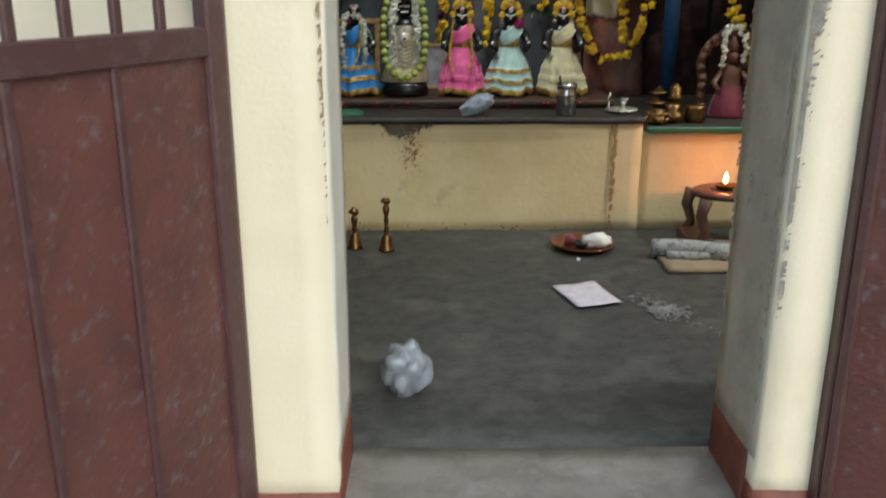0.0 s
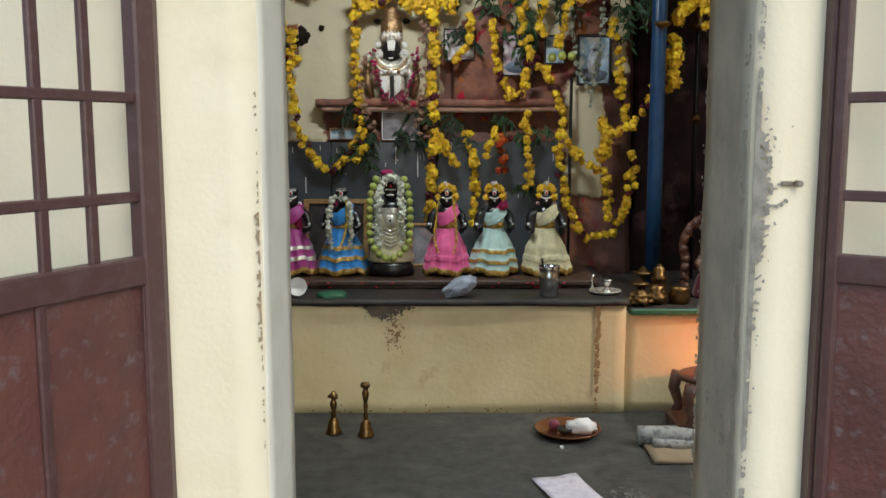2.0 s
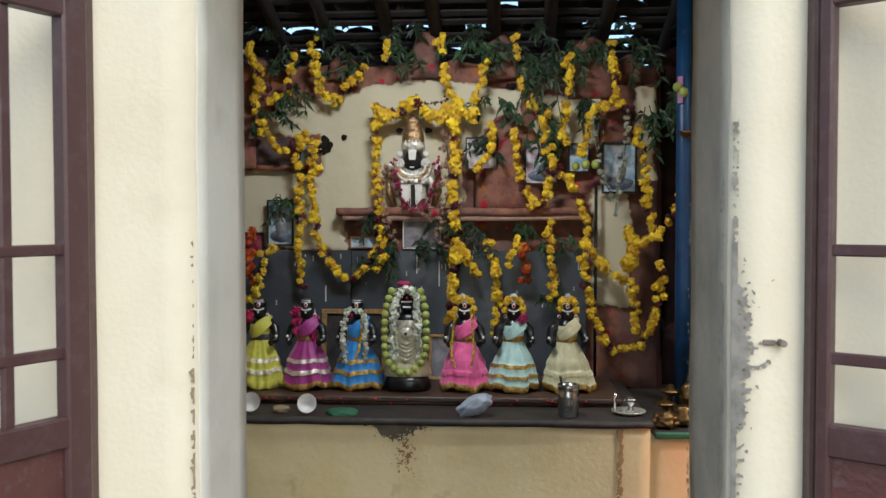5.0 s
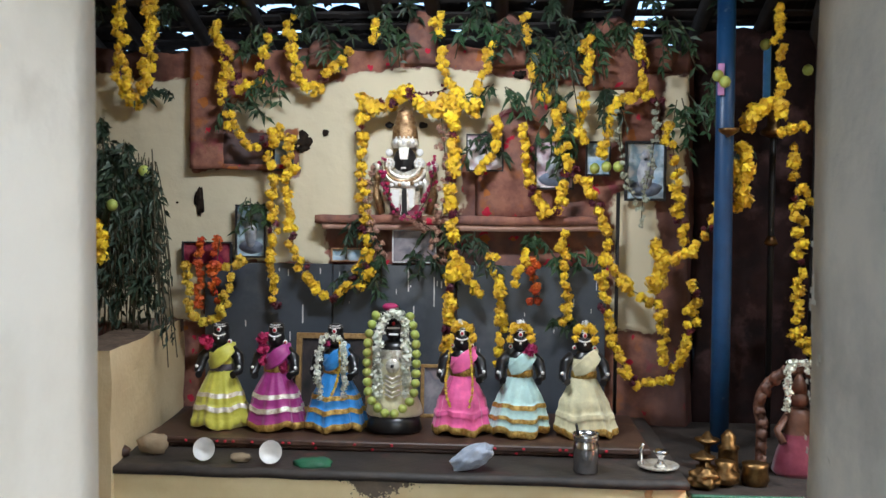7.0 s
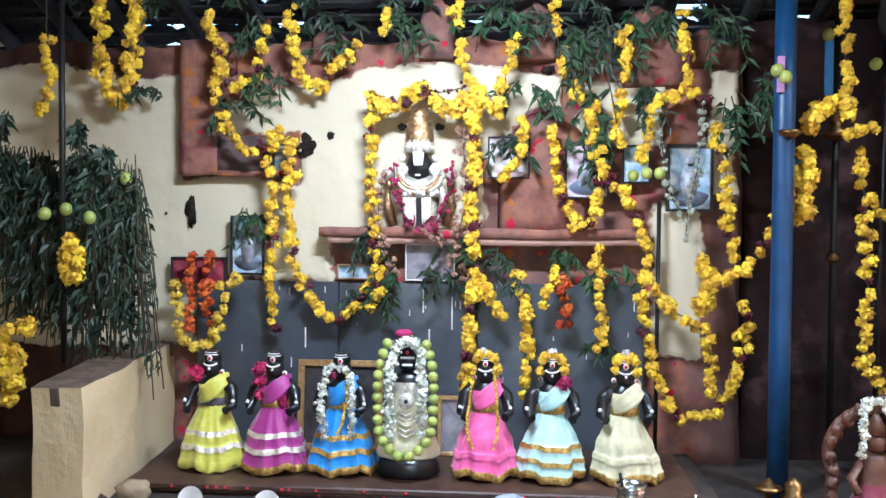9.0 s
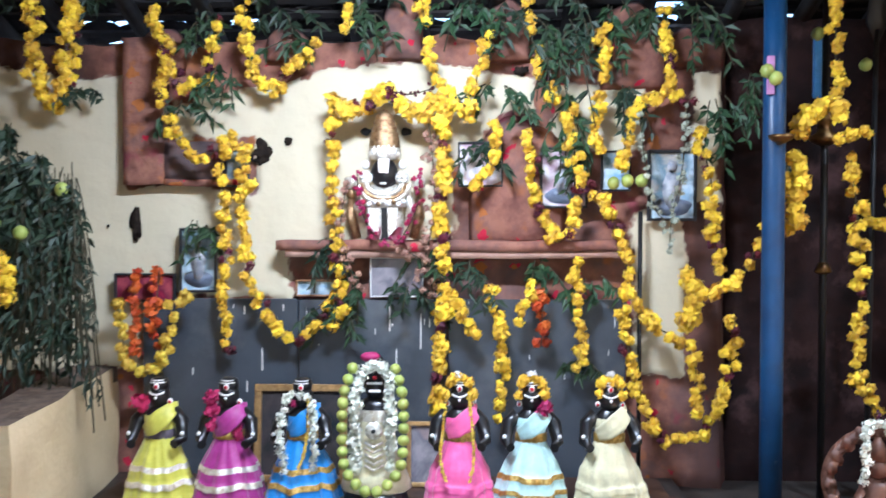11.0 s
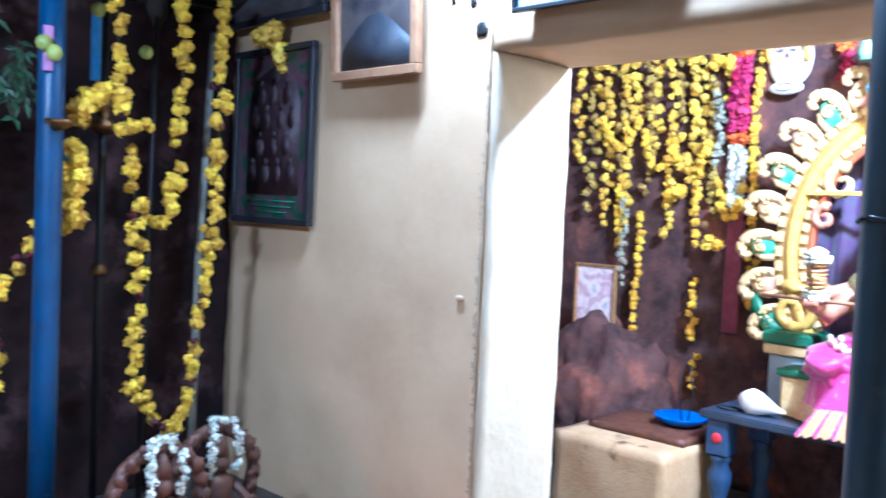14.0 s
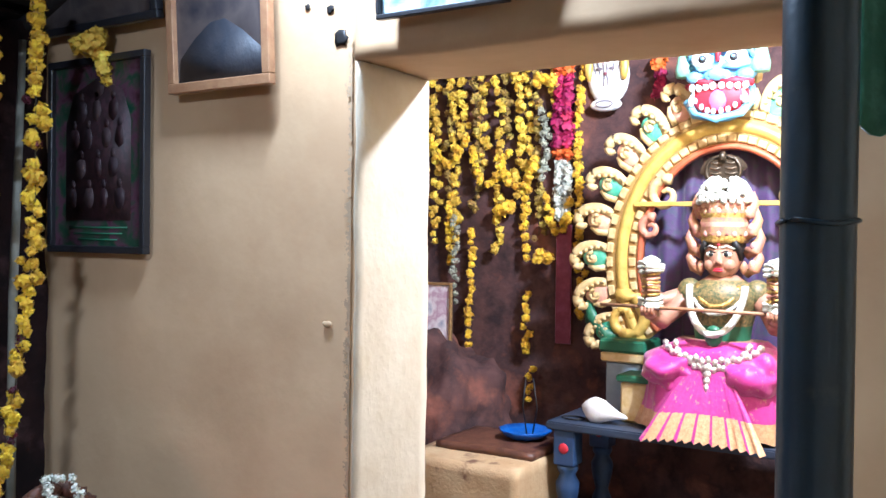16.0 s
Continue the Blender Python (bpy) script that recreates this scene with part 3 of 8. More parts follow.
def wash(x, z):
    top = 2.44 + 0.05 * math.sin(3.1 * x + 1.9) - 0.12 * max(0, -0.55 - x) * (x > -1.25)
    d = area(x, z, -2.6, 0.70, 1.42, top)
    d = max(d, area(x, z, -2.6, -1.30, 1.08, 2.44), area(x, z, 0.94, 1.17, 1.08, 1.82), area(x, z, 1.19, 1.34, 1.85, 2.46), area(x, z, 0.6, 1.0, 2.10, 2.40))
    cut = max(area(x, z, -1.37, -1.16, 1.93, 2.7), area(x, z, -1.37, -0.79, 1.93, 2.15), area(x, z, 0.12, 0.95, 1.3, 2.02),
              0.17 - math.hypot(x - 0.42, (z - 2.05) * 0.8), area(x, z, -0.62, 0.95, 1.3, 1.62), area(x, z, 0.5, 0.56, 2.0, 2.5))
    return min(d, -cut)


def mud_wall(name, x0, x1, y, z0, z1, step, label, bays=()):
    bm = B()
    layer = bm.verts.layers.float.new("wash")
    nx, nz = round((x1 - x0) / step), round((z1 - z0) / step)
    grid = []
    for i in range(nx + 1):
        col = []
        for k in range(nz + 1):
            x = x0 + (x1 - x0) * i / nx
            z = z0 + (z1 + 0.05 * noise.noise(Vector((x * 2.3, 1.7, 0))) + 0.03 * noise.noise(Vector((x * 8, 4.7, 0))) - z0) * k / nz
            w = wash(x, z) + 0.022 * noise.noise(Vector((x * 7, 0.3, z * 7))) + 0.03 * noise.noise(Vector((x * 2.5, 5.3, z * 2.5)))
            lump = 0.042 * noise.noise(Vector((x * 3.6, 2.0, z * 2.6))) + 0.022 * noise.noise(Vector((x * 8, 6.0, z * 5))) + 0.012 * noise.noise(Vector((x * 11, 2.0, z * 11)))
            cover = max(0.0, min(1.0, w / 0.03 + 0.5))
            deep = 0.20 * max(0.0, min(1.0, (x - 1.34) / 0.08))
            v = bm.verts.new((x, y + deep + lump * (1 - 0.8 * cover) - (0.012 if cover > 0.5 else -0.02), z))
            v[layer] = w
            col.append(v)
        grid.append(col)
    for i in range(nx):
        for k in range(nz):
            bm.faces.new((grid[i][k], grid[i + 1][k], grid[i + 1][k + 1], grid[i][k + 1])).smooth = True
    for v in box(bm, (x0, y + 0.10, z0), (1.30, y + 0.32, z1 - 0.05)).verts:
        if v.co.y > y + 0.09 and v[layer] == 0.0:
            v[layer] = -1.0
    return structure(name, bm, MUD, label)


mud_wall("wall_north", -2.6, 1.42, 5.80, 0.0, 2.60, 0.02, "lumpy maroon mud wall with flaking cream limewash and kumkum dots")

structure("wall_recess", rough_box(B(), (1.40, 5.94, 0), (2.62, 6.3, 2.72), 0.05, 0.045, 3.0), RECESS_ROCK, "near-black lumpy rock recess beside the mud wall")

# east wall with the opening to the inner sanctum
bm = B()
rough_box(bm, (2.5, 4.30, 0), (2.94, 6.3, 3.9), 0.05, 0.007, 4.0)
rough_box(bm, (2.5, 2.276, 0), (2.94, 2.93, 3.9), 0.05, 0.007, 4.0)
rough_box(bm, (2.5, 2.93, 2.425), (2.94, 4.30, 3.9), 0.05, 0.007, 4.0)
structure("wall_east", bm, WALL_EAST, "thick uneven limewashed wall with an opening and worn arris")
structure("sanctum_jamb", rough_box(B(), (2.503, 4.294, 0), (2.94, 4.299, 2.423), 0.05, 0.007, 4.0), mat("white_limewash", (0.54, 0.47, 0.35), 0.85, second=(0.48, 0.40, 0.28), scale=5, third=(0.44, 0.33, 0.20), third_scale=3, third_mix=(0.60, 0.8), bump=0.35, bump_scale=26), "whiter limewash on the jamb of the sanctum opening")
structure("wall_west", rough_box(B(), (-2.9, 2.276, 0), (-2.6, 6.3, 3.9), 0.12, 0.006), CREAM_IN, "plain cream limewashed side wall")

# sanctum beyond the opening
bm = rough_box(B(), (6.04, 1.9, 0), (6.5, 7.4, 3.9), 0.09, 0.05, 2.4)
structure("sanctum_wall_east", bm, ROCK, "dark red-brown cave rock wall")
structure("sanctum_wall_north", rough_box(B(), (2.94, 6.75, 0), (6.2, 7.1, 3.9), 0.10, 0.05, 2.4), ROCK, "dark red-brown cave rock wall")
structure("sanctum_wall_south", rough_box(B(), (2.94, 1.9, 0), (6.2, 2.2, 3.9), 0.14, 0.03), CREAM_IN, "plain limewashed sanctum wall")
structure("sanctum_ceiling", rough_box(B(), (2.9, 1.9, 3.85), (6.5, 7.2, 4.0), 0.3, 0.02), ROCK, "dark sooty sanctum ceiling", "ceiling")



def flakes(name, origin, u, v, size, step, weight, m, label, seed=0.0, lift=0.002):
    """Thin worn or stained skin on a wall: scattered cells that crowd where weight is high."""
    bm_ = B()
    o, u, v = Vector(origin), Vector(u), Vector(v)
    n_ = u.cross(v).normalized() * lift
    nu, nv = int(size[0] / step), int(size[1] / step)
    seen = {}

    def vert(i, j):
        if (i, j) not in seen:
            q = o + u * (i * step) + v * (j * step)
            seen[i, j] = bm_.verts.new(q + n_ + (u * noise.noise(q * 60) + v * noise.noise(q * 60 + Vector((9, 0, 0)))) * step * 0.5)
        return seen[i, j]

    for i in range(nu):
        for j in range(nv):
            q = Vector((i * step, j * step, seed))
            k = 0.5 * noise.noise(q * 34) + 0.6 * noise.noise(q * 110) + 0.3 * noise.noise(q * 7)
            if k > 1 - 1.35 * weight((i + 0.5) / nu, (j + 0.5) / nv):
                bm_.faces.new((vert(i, j), vert(i + 1, j), vert(i + 1, j + 1), vert(i, j + 1)))
    return structure(name, bm_, m, label, "worn plaster")


def hump(t, c, w):
    return math.exp(-((t - c) / w) ** 2)


GREYWEAR = mat("bare_grey_cement", (0.28, 0.25, 0.21), 0.85, second=(0.16, 0.145, 0.12), scale=30)
BROWNSTAIN = mat("brown_drip_stain", (0.30, 0.17, 0.07), 0.75, second=(0.40, 0.25, 0.11), scale=20)
DARKSTAIN = mat("dark_damp_stain", (0.10, 0.08, 0.06), 0.8, second=(0.16, 0.12, 0.08), scale=18)
flakes("worn_plaster_1", (0.812, 1.935, 0.55), (1, 0, 0), (0, 0, 1), (0.10, 1.25), 0.0022, lambda a, b: 0.78 * (1 - a) ** 0.6 * hump(b, 0.66, 0.16) + 0.50 * (1 - a) ** 1.5 * hump(b, 0.40, 0.25) + 0.48 * (a < 0.12) + 0.2 * (1 - a) ** 3, GREYWEAR, "scraped grey cement along the door arris", 1.0)
flakes("worn_plaster_2", (0.8020, 2.27, 0.20), (0, -1, 0), (0, 0, 1), (0.32, 1.5), 0.008, lambda a, b: 0.30 + 0.20 * hump(b, 0.45, 0.3) + 0.28 * (a > 0.9) + 0.2 * (a < 0.08), mat("rubbed_grey_paint", (0.50, 0.45, 0.34), 0.8, second=(0.36, 0.32, 0.24), scale=25), "grey scuffed patches on the door reveal", 2.0)
flakes("worn_plaster_3", (-0.262, 1.935, 0.75), (1, 0, 0), (0, 0, 1), (0.025, 0.85), 0.0022, lambda a, b: 0.75 * a ** 2 + 0.2 * hump(b, 0.5, 0.25), mat("exposed_brown_render", (0.34, 0.24, 0.14), 0.9, bump=0.3), "chipped brown render along the door arris", 3.0)
flakes("worn_plaster_4", (2.4915, 4.40, 0.6), (0, -1, 0), (0, 0, 1), (0.10, 1.9), 0.0035, lambda a, b: 1.0 * a ** 3.2 + 0.12 * hump(b, 0.4, 0.2), mat("chipped_dark_arris", (0.42, 0.30, 0.18), 0.9, bump=0.3), "chipped arris of the sanctum opening", 4.0)
flakes("altar_stain_1", (-0.36, 4.600, 0.43), (1, 0, 0), (0, 0, 1), (0.46, 0.155), 0.003, lambda a, b: 1.4 * hump(a, 0.42, 0.28) * b ** 1.2 + 0.35 * b ** 3, DARKSTAIN, "dark damp stain below the altar edge", 5.0)
flakes("altar_stain_2", (-0.22, 4.602, 0.08), (1, 0, 0), (0, 0, 1), (0.22, 0.42), 0.004, lambda a, b: 0.85 * hump(a, 0.5, 0.35) * hump(b, 0.82, 0.3), BROWNSTAIN, "brown drip stain on the altar front", 6.0)
flakes("altar_stain_3", (0.93, 4.602, 0.02), (1, 0, 0), (0, 0, 1), (0.06, 0.56), 0.003, lambda a, b: 1.15 * hump(a, 0.5, 0.35) * (0.7 + 0.3 * b), BROWNSTAIN, "brown drip stain on the altar front", 7.0)
flakes("altar_stain_4", (-1.2, 4.602, 0.0), (1, 0, 0), (0, 0, 1), (2.28, 0.10), 0.010, lambda a, b: 0.62 * (1 - b) ** 1.4, BROWNSTAIN, "grimy line where the altar meets the floor", 8.0)

# altar bench along the north wall
bm = rough_box(B(), (-2.6, 4.61, 0), (1.11, 5.80, 0.585), 0.06, 0.005, 3.0)
altar = structure("altar_bench", bm, ALTAR, "cream plastered altar bench with dark drip stains", "altar")
part("bench_top", rough_box(B(), (-2.6, 4.592, 0.583), (1.12, 5.79, 0.612), 0.06, 0.004, 6.0), SOOT, altar, "sooty dark stone top")
bm = rough_box(B(), (1.112, 4.63, 0), (2.5, 5.95, 0.535), 0.06, 0.005, 3.0)
side = structure("side_bench", bm, ALTAR, "cream plastered side bench with green stone edge", "altar")
part("bench_top", box(B(), (1.13, 4.622, 0.533), (2.5, 5.93, 0.562), 0, 0.004), SOOT, side, "sooty stone top")
part("bench_edge", box(B(), (1.13, 4.598, 0.533), (2.5, 4.62, 0.563), 0, 0.005), GREEN_PAINT, side, "green painted edge")
# stepped plank that carries the row of dolls
step = base_of("altar_step", (0, 5.2, 0.612), "long dark wooden altar step with grooved front", "step", kind=ST)
part("board", box(B(), (-1.30, 4.93, 0.632), (1.02, 5.62, 0.660), 0, 0.006), WOOD, step)
part("riser", box(B(), (-1.28, 4.965, 0.612), (1.0, 5.0, 0.632), 0, 0.004), WOOD, step)
part("moulding", tube(B(), [(-1.29, 4.955, 0.622), (1.01, 4.955, 0.622)], 0.010, 8), WOOD, step)

spk = random.Random(9)
for _ in range(26):
    x, z = spk.uniform(-1.2, 0.9), spk.choice((0.646, 0.622))
    yf = {0.646: 4.929, 0.622: 4.944}[z]
    part("kumkum_dot", ball(B(), (x, yf, z), 0.009, 0, 1, (1, 0.35, 0.8), 0.3), RED, step, "red kumkum dab")

# parapet on the bench at the west end
bm = B()
for a, b, p, q in (((-1.475, 4.575), (-1.285, 4.575), (-1.66, 5.78), (-1.42, 5.78)),):
    lo = [bm.verts.new((x, y, 0.0)) for x, y in (a, b, q, p)]
    hi = [bm.verts.new((x, y, 1.11)) for x, y in (a, b, q, p)]
    bm.faces.new(lo[::-1]), bm.faces.new(hi)
    for i in range(4):
        bm.faces.new((lo[i], lo[(i + 1) % 4], hi[(i + 1) % 4], hi[i]))
bmesh.ops.subdivide_edges(bm, edges=bm.edges[:], cuts=15, use_grid_fill=True)
for v in bm.verts:
    v.co += noise.noise_vector(v.co * 5) * 0.008 + noise.noise_vector(v.co * 17) * 0.004
bm.normal_update()
for f in bm.faces:
    c_ = f.calc_center_median()
    if c_.z > 1.07 and (f.normal.z > 0.5 or noise.noise(c_ * 14) > 0.25):
        f.material_index = 1
structure("parapet", bm, [CREAM_IN, mat("bare_brown_top", (0.085, 0.055, 0.038), 0.9, second=(0.16, 0.11, 0.075), scale=14, bump=0.6, bump_scale=30)], "low cream plastered parapet with a worn top", "parapet")

# roof: rafters, battens and sooty half-round tiles
RZ, RS = 2.82, 0.35


def roof_z(y):
    return RZ + RS * (5.85 - y)


rng = random.Random(11)
bm = B()
for r in range(17):
    for c in range(30):
        x, y = -2.75 + c * 0.185 + rng.uniform(-0.012, 0.012), 6.35 - r * 0.25 + rng.uniform(-0.015, 0.015)
        if abs(x + 0.02 - 1.10) < 0.10 and abs(y - 0.12 - 5.98) < 0.08:
            continue
        gap = 0.45 if r == 1 and -1.3 < x < 0.8 else 0.15 if r in (0, 2) else 0.03 if r < 6 else 0.0
        short = rng.uniform(0.195, 0.240) if rng.random() < gap else 0.30
        w, tilt = 0.112, rng.uniform(-0.008, 0.008)
        sunk = 0.035 if short < 0.25 else 0.0
        prof = [(-w, 0.0), (-w * 0.6, 0.03), (0, 0.045), (w * 0.6, 0.03), (w, 0.0)]
        a = [bm.verts.new((x + px, y, roof_z(y) + 0.02 + pz + tilt)) for px, pz in prof]
        b = [bm.verts.new((x + px, y - short + rng.uniform(-0.012, 0.012), roof_z(y - short) + 0.045 - sunk + pz - tilt)) for px, pz in prof]
        for i in range(4):
            bm.faces.new((a[i], a[i + 1], b[i + 1], b[i]))
for i in range(34):
    y = 6.26 - i * 0.125 + rng.uniform(-0.015, 0.015)
    for k in range(6):
        x0 = -2.7 + 0.9 * k
        lift = rng.uniform(-0.008, 0.006)
        box(bm, (x0, y - 0.024, roof_z(y) - 0.016 + lift), (x0 + 0.898, y + 0.024, roof_z(y) - 0.002 + lift), 0, 0.0, Matrix.Rotation(-math.atan(RS), 4, "X"))
for k in range(15):
    x = -2.42 + 0.345 * k + rng.uniform(-0.03, 0.03)
    tube(bm, [(x, 6.36, roof_z(6.36) - 0.055), (x + rng.uniform(-0.03, 0.03), 4.2, roof_z(4.2) - 0.062), (x, 1.9, roof_z(1.9) - 0.055)], [0.040, 0.044, 0.040], 8)
# ragged straw and splinters in the gaps above the wall
for k in range(150):
    x, y = rng.uniform(-1.5, 0.9), rng.uniform(5.86, 6.15)
    ln = rng.uniform(0.05, 0.16)
    tube(bm, [(x, y, roof_z(y) + 0.01), (x + ln, y + rng.uniform(-0.05, 0.03), roof_z(y) + rng.uniform(-0.02, 0.03))], 0.003, 4)
structure("ceiling", bm, TILE, "sooty clay tile roof on dark round rafters", "ceiling")

# ---------------------------------------------------------------- doors


def door_leaf(name, hinge, heading, label, side_):
    """A steel leaf 0.78 wide: plain lower panels with ribs, barred panes above. It opens outward; heading is the way it points from its hinge."""
    m = Matrix.Translation(hinge) @ Matrix.Rotation(radians(heading), 4, "Z")
    d = tagged(new(name), label, "door", "door leaves", ST)
    d.matrix_world = m

    def add(n, bm_, mm, lab=""):
        ob = new(n, mesh_of(n, bm_, mm))
        ob.parent = d
        return tagged(ob, lab)

    W, H, T = 0.90, 2.06, 0.02
    rail = 1.20
    add("stile", box(B(), (0.0 if side_ < 0 else 0.030, -T, 0.02), (0.055, T, H), 0, 0.005), BROWN_DK)
    add("stile", box(B(), (W - 0.055, -T, 0.02), (W, T, H), 0, 0.005), BROWN_DK)
    for z, h in ((0.02, 0.06), (rail - 0.03, 0.06), (H - 0.06, 0.06)):
        add("rail", box(B(), (0.05, -T * 0.9, z), (W - 0.05, T * 0.9, z + h), 0, 0.004), BROWN_DK)
    bm_ = box(B(), (0.04, -0.004, 0.05), (W - 0.04, 0.004, rail), 0, 0)
    bmesh.ops.subdivide_edges(bm_, edges=bm_.edges[:], cuts=12, use_grid_fill=True)
    for v in bm_.verts:
        v.co.y += 0.006 * noise.noise(v.co * 4 + Vector((heading, 0, 0)))
    add("sheet_panel", bm_, BROWN, "dented maroon sheet steel panel")
    for x in (0.035, 0.295, 0.53):
        add("rib", box(B(), (x, -0.014, 0.06), (x + 0.022, 0.014, rail), 0, 0.004), BROWN_DK)
    for z in (1.342, 1.542):
        add("grille_bar", box(B(), (0.05, -0.009, z), (W - 0.05, 0.009, z + 0.022), 0, 0.003), BROWN_DK)
    for x in (0.158, 0.272, 0.387, 0.502, 0.617, 0.732):
        add("grille_bar", box(B(), (x, -0.008, rail), (x + 0.022, 0.008, H - 0.04), 0, 0.003), BROWN_DK)
    if side_ < 0:
        add("bolt", tube(B(), [(0.74, 0.035, 0.66), (0.86, 0.035, 0.66)], 0.011, 8), IRON, "black sliding bolt")
    return d


door_leaf("door_1", (-0.452, 1.915, 0.0), -116, "maroon steel door leaf with barred upper half, swung open", -1)
door_leaf("door_2", (0.942, 1.925, 0.0), -36, "maroon steel door leaf with barred upper half, swung open", 1)
bm = B()
box(bm, (-0.475, 1.90, 0.0), (-0.440, 1.945, 2.14), 0, 0.004)
box(bm, (0.950, 1.90, 0.0), (0.985, 1.945, 2.14), 0, 0.004)
box(bm, (-0.475, 1.90, 2.14), (0.985, 1.945, 2.18), 0, 0.004)
structure("door_frame", bm, BROWN_DK, "maroon painted angle-iron door frame", "door frame")
RUST = mat("rusty_grey_iron", (0.17, 0.13, 0.10), 0.8, second=(0.26, 0.21, 0.16), scale=90, bump=0.3)
hk = base_of("wall_hook", (0.90, 1.93, 1.375), "small rusty iron wall hook", "hook")
part("hook_pin", tube(B(), [(0.905, 1.945, 1.375), (0.905, 1.915, 1.375)], 0.007, 8), RUST, hk)
part("hook_plate", box(B(), (0.872, 1.932, 1.370), (0.896, 1.941, 1.380), 0, 0.002), RUST, hk)

# posts
post = base_of("blue_post", (1.408, 5.326, 0.56), "blue gloss painted iron post with chipped paint", "post", kind=ST)
part("shaft", lathe(B(), [(0.044, 0.0), (0.044, 0.7), (0.043, 1.5), (0.044, 2.35)], 20, (1.408, 5.326, 0.56)), BLUE, post, smooth=True)
part("sticker", box(B(), (1.362, 5.275, 2.27), (1.392, 5.288, 2.42), 0, 0.002), mat("pink_paper", (0.5, 0.25, 0.5), 0.8), post, "faded pink paper strip")
post = base_of("teal_post", (2.02, 2.81, 0), "dark teal gloss painted pipe post with a welded ring", "post", kind=ST)
part("shaft", lathe(B(), [(0.070, 0.0), (0.070, 1.0), (0.069, 1.9), (0.070, 2.6), (0.070, 3.75)], 28, (2.02, 2.81, 0)), TEAL, post, smooth=True)
part("wire_tie", tube(B(), [(2.02 + 0.073 * math.cos(a), 2.81 + 0.073 * math.sin(a), 1.885 + 0.004 * math.sin(3 * a)) for a in [i * 0.4488 for i in range(14)]], 0.005, 6, close=True), TEAL, post, "painted wire tied round the pipe")

# ---------------------------------------------------------------- things on the mud wall
WY = 5.78  # face of the north wall


def smooth_outline(pts, n):
    """The outline sampled anew at n even steps, closed along its foot."""
    loop = [Vector((a, b)) for a, b in pts] + [Vector(pts[0])]
    lens = [(q - p).length for p, q in zip(loop, loop[1:])]
    out = []
    for i in range(n):
        d = sum(lens) * i / n
        for p, q, ln in zip(loop, loop[1:], lens):
            if d <= ln:
                out.append(tuple(p.lerp(q, d / ln)))
                break
            d -= ln
    return out


def stele(x, z0, w, h, label, y=WY):
    """A leaning rounded mud slab with a pointed head."""
    pts = []
    for i in range(17):
        t = i / 16
        a = math.pi * t
        k = 1 + 0.10 * noise.noise(Vector((x * 5, t * 4, z0)))
        pts.append((x - math.cos(a) * w / 2 * k * (1 if 0.1 < t < 0.9 else 1.05), z0 + h * (0.55 + 0.45 * math.sin(a)) * k if 0 < i < 16 else z0))
    bm = B()
    rings = []
    for k in range(8):
        t = k / 7
        q = math.sqrt(max(0.0, 1 - (1 - t) ** 2.2)) if t else 0.0
        cx_, cz_ = x, z0 + h * 0.42
        ring = []
        for a_, b_ in smooth_outline(pts, 40):
            px, pz = cx_ + (a_ - cx_) * (1 - 0.92 * t), cz_ + (b_ - cz_) * (1 - 0.92 * t)
            d = 0.075 * q + 0.022 * noise.noise(Vector((px * 11, z0, pz * 9))) * (t > 0)
            ring.append(bm.verts.new((px, y + 0.02 - d, pz)))
        rings.append(ring)
    for r0, r1 in zip(rings, rings[1:]):
        for i in range(len(r0)):
            j = (i + 1) % len(r0)
            bm.faces.new((r0[i], r0[j], r1[j], r1[i]))
    bm.faces.new(rings[-1]), bm.faces.new(rings[0][::-1])
    bmesh.ops.recalc_face_normals(bm, faces=bm.faces)
    return thing("mud_stele", bm, MUD_PLAIN, label, "stele", "mud steles", smooth=True)


for x, z0, w, h in ((-0.10, 2.50, 0.17, 0.32), (0.38, 2.49, 0.19, 0.28), (0.93, 2.36, 0.28, 0.40), (0.41, 1.66, 0.42, 0.62), (1.08, 2.07, 0.20, 0.30), (-0.62, 2.50, 0.19, 0.16), (-1.20, 2.44, 0.20, 0.22), (1.16, 2.46, 0.16, 0.18)):
    stele(x, z0, w, h, "maroon mud stele dotted with red kumkum against the wall")

# ledge below the wall idol
bm = B()
rough_box(bm, (-0.66, 5.66, 1.645), (0.88, 5.80, 1.69), 0.035, 0.010, 6.0)
rough_box(bm, (-0.62, 5.672, 1.612), (0.88, 5.80, 1.645), 0.035, 0.008, 6.0, 1)
tagged(thing("mud_ledge", bm, [MUD_PLAIN, mat("pink_limewash", (0.42, 0.26, 0.2), 0.85, second=(0.30, 0.16, 0.12), scale=9)], "narrow mud ledge with a pinkish rubbed edge", "ledge"), kind=ST)
# boss on the mud wall
bm = B()
rough_box(bm, (-1.36, 5.72, 1.94), (-1.18, 5.80, 2.60), 0.03, 0.012, 5.0)
rough_box(bm, (-1.18, 5.738, 1.965), (-0.80, 5.80, 2.13), 0.03, 0.012, 5.0, 1)
rough_box(bm, (-1.18, 5.728, 1.935), (-0.82, 5.80, 1.965), 0.03, 0.010, 5.0)
tagged(thing("mud_boss", bm, [MUD_PLAIN, mat("slate_grey_mud", (0.105, 0.078, 0.080), 0.85, second=(0.16, 0.085, 0.07), scale=9, third=(0.08, 0.07, 0.08), third_scale=5, bump=0.7, bump_scale=20)], "brown mud boss bulging from the wall", "wall relief"), kind=ST)

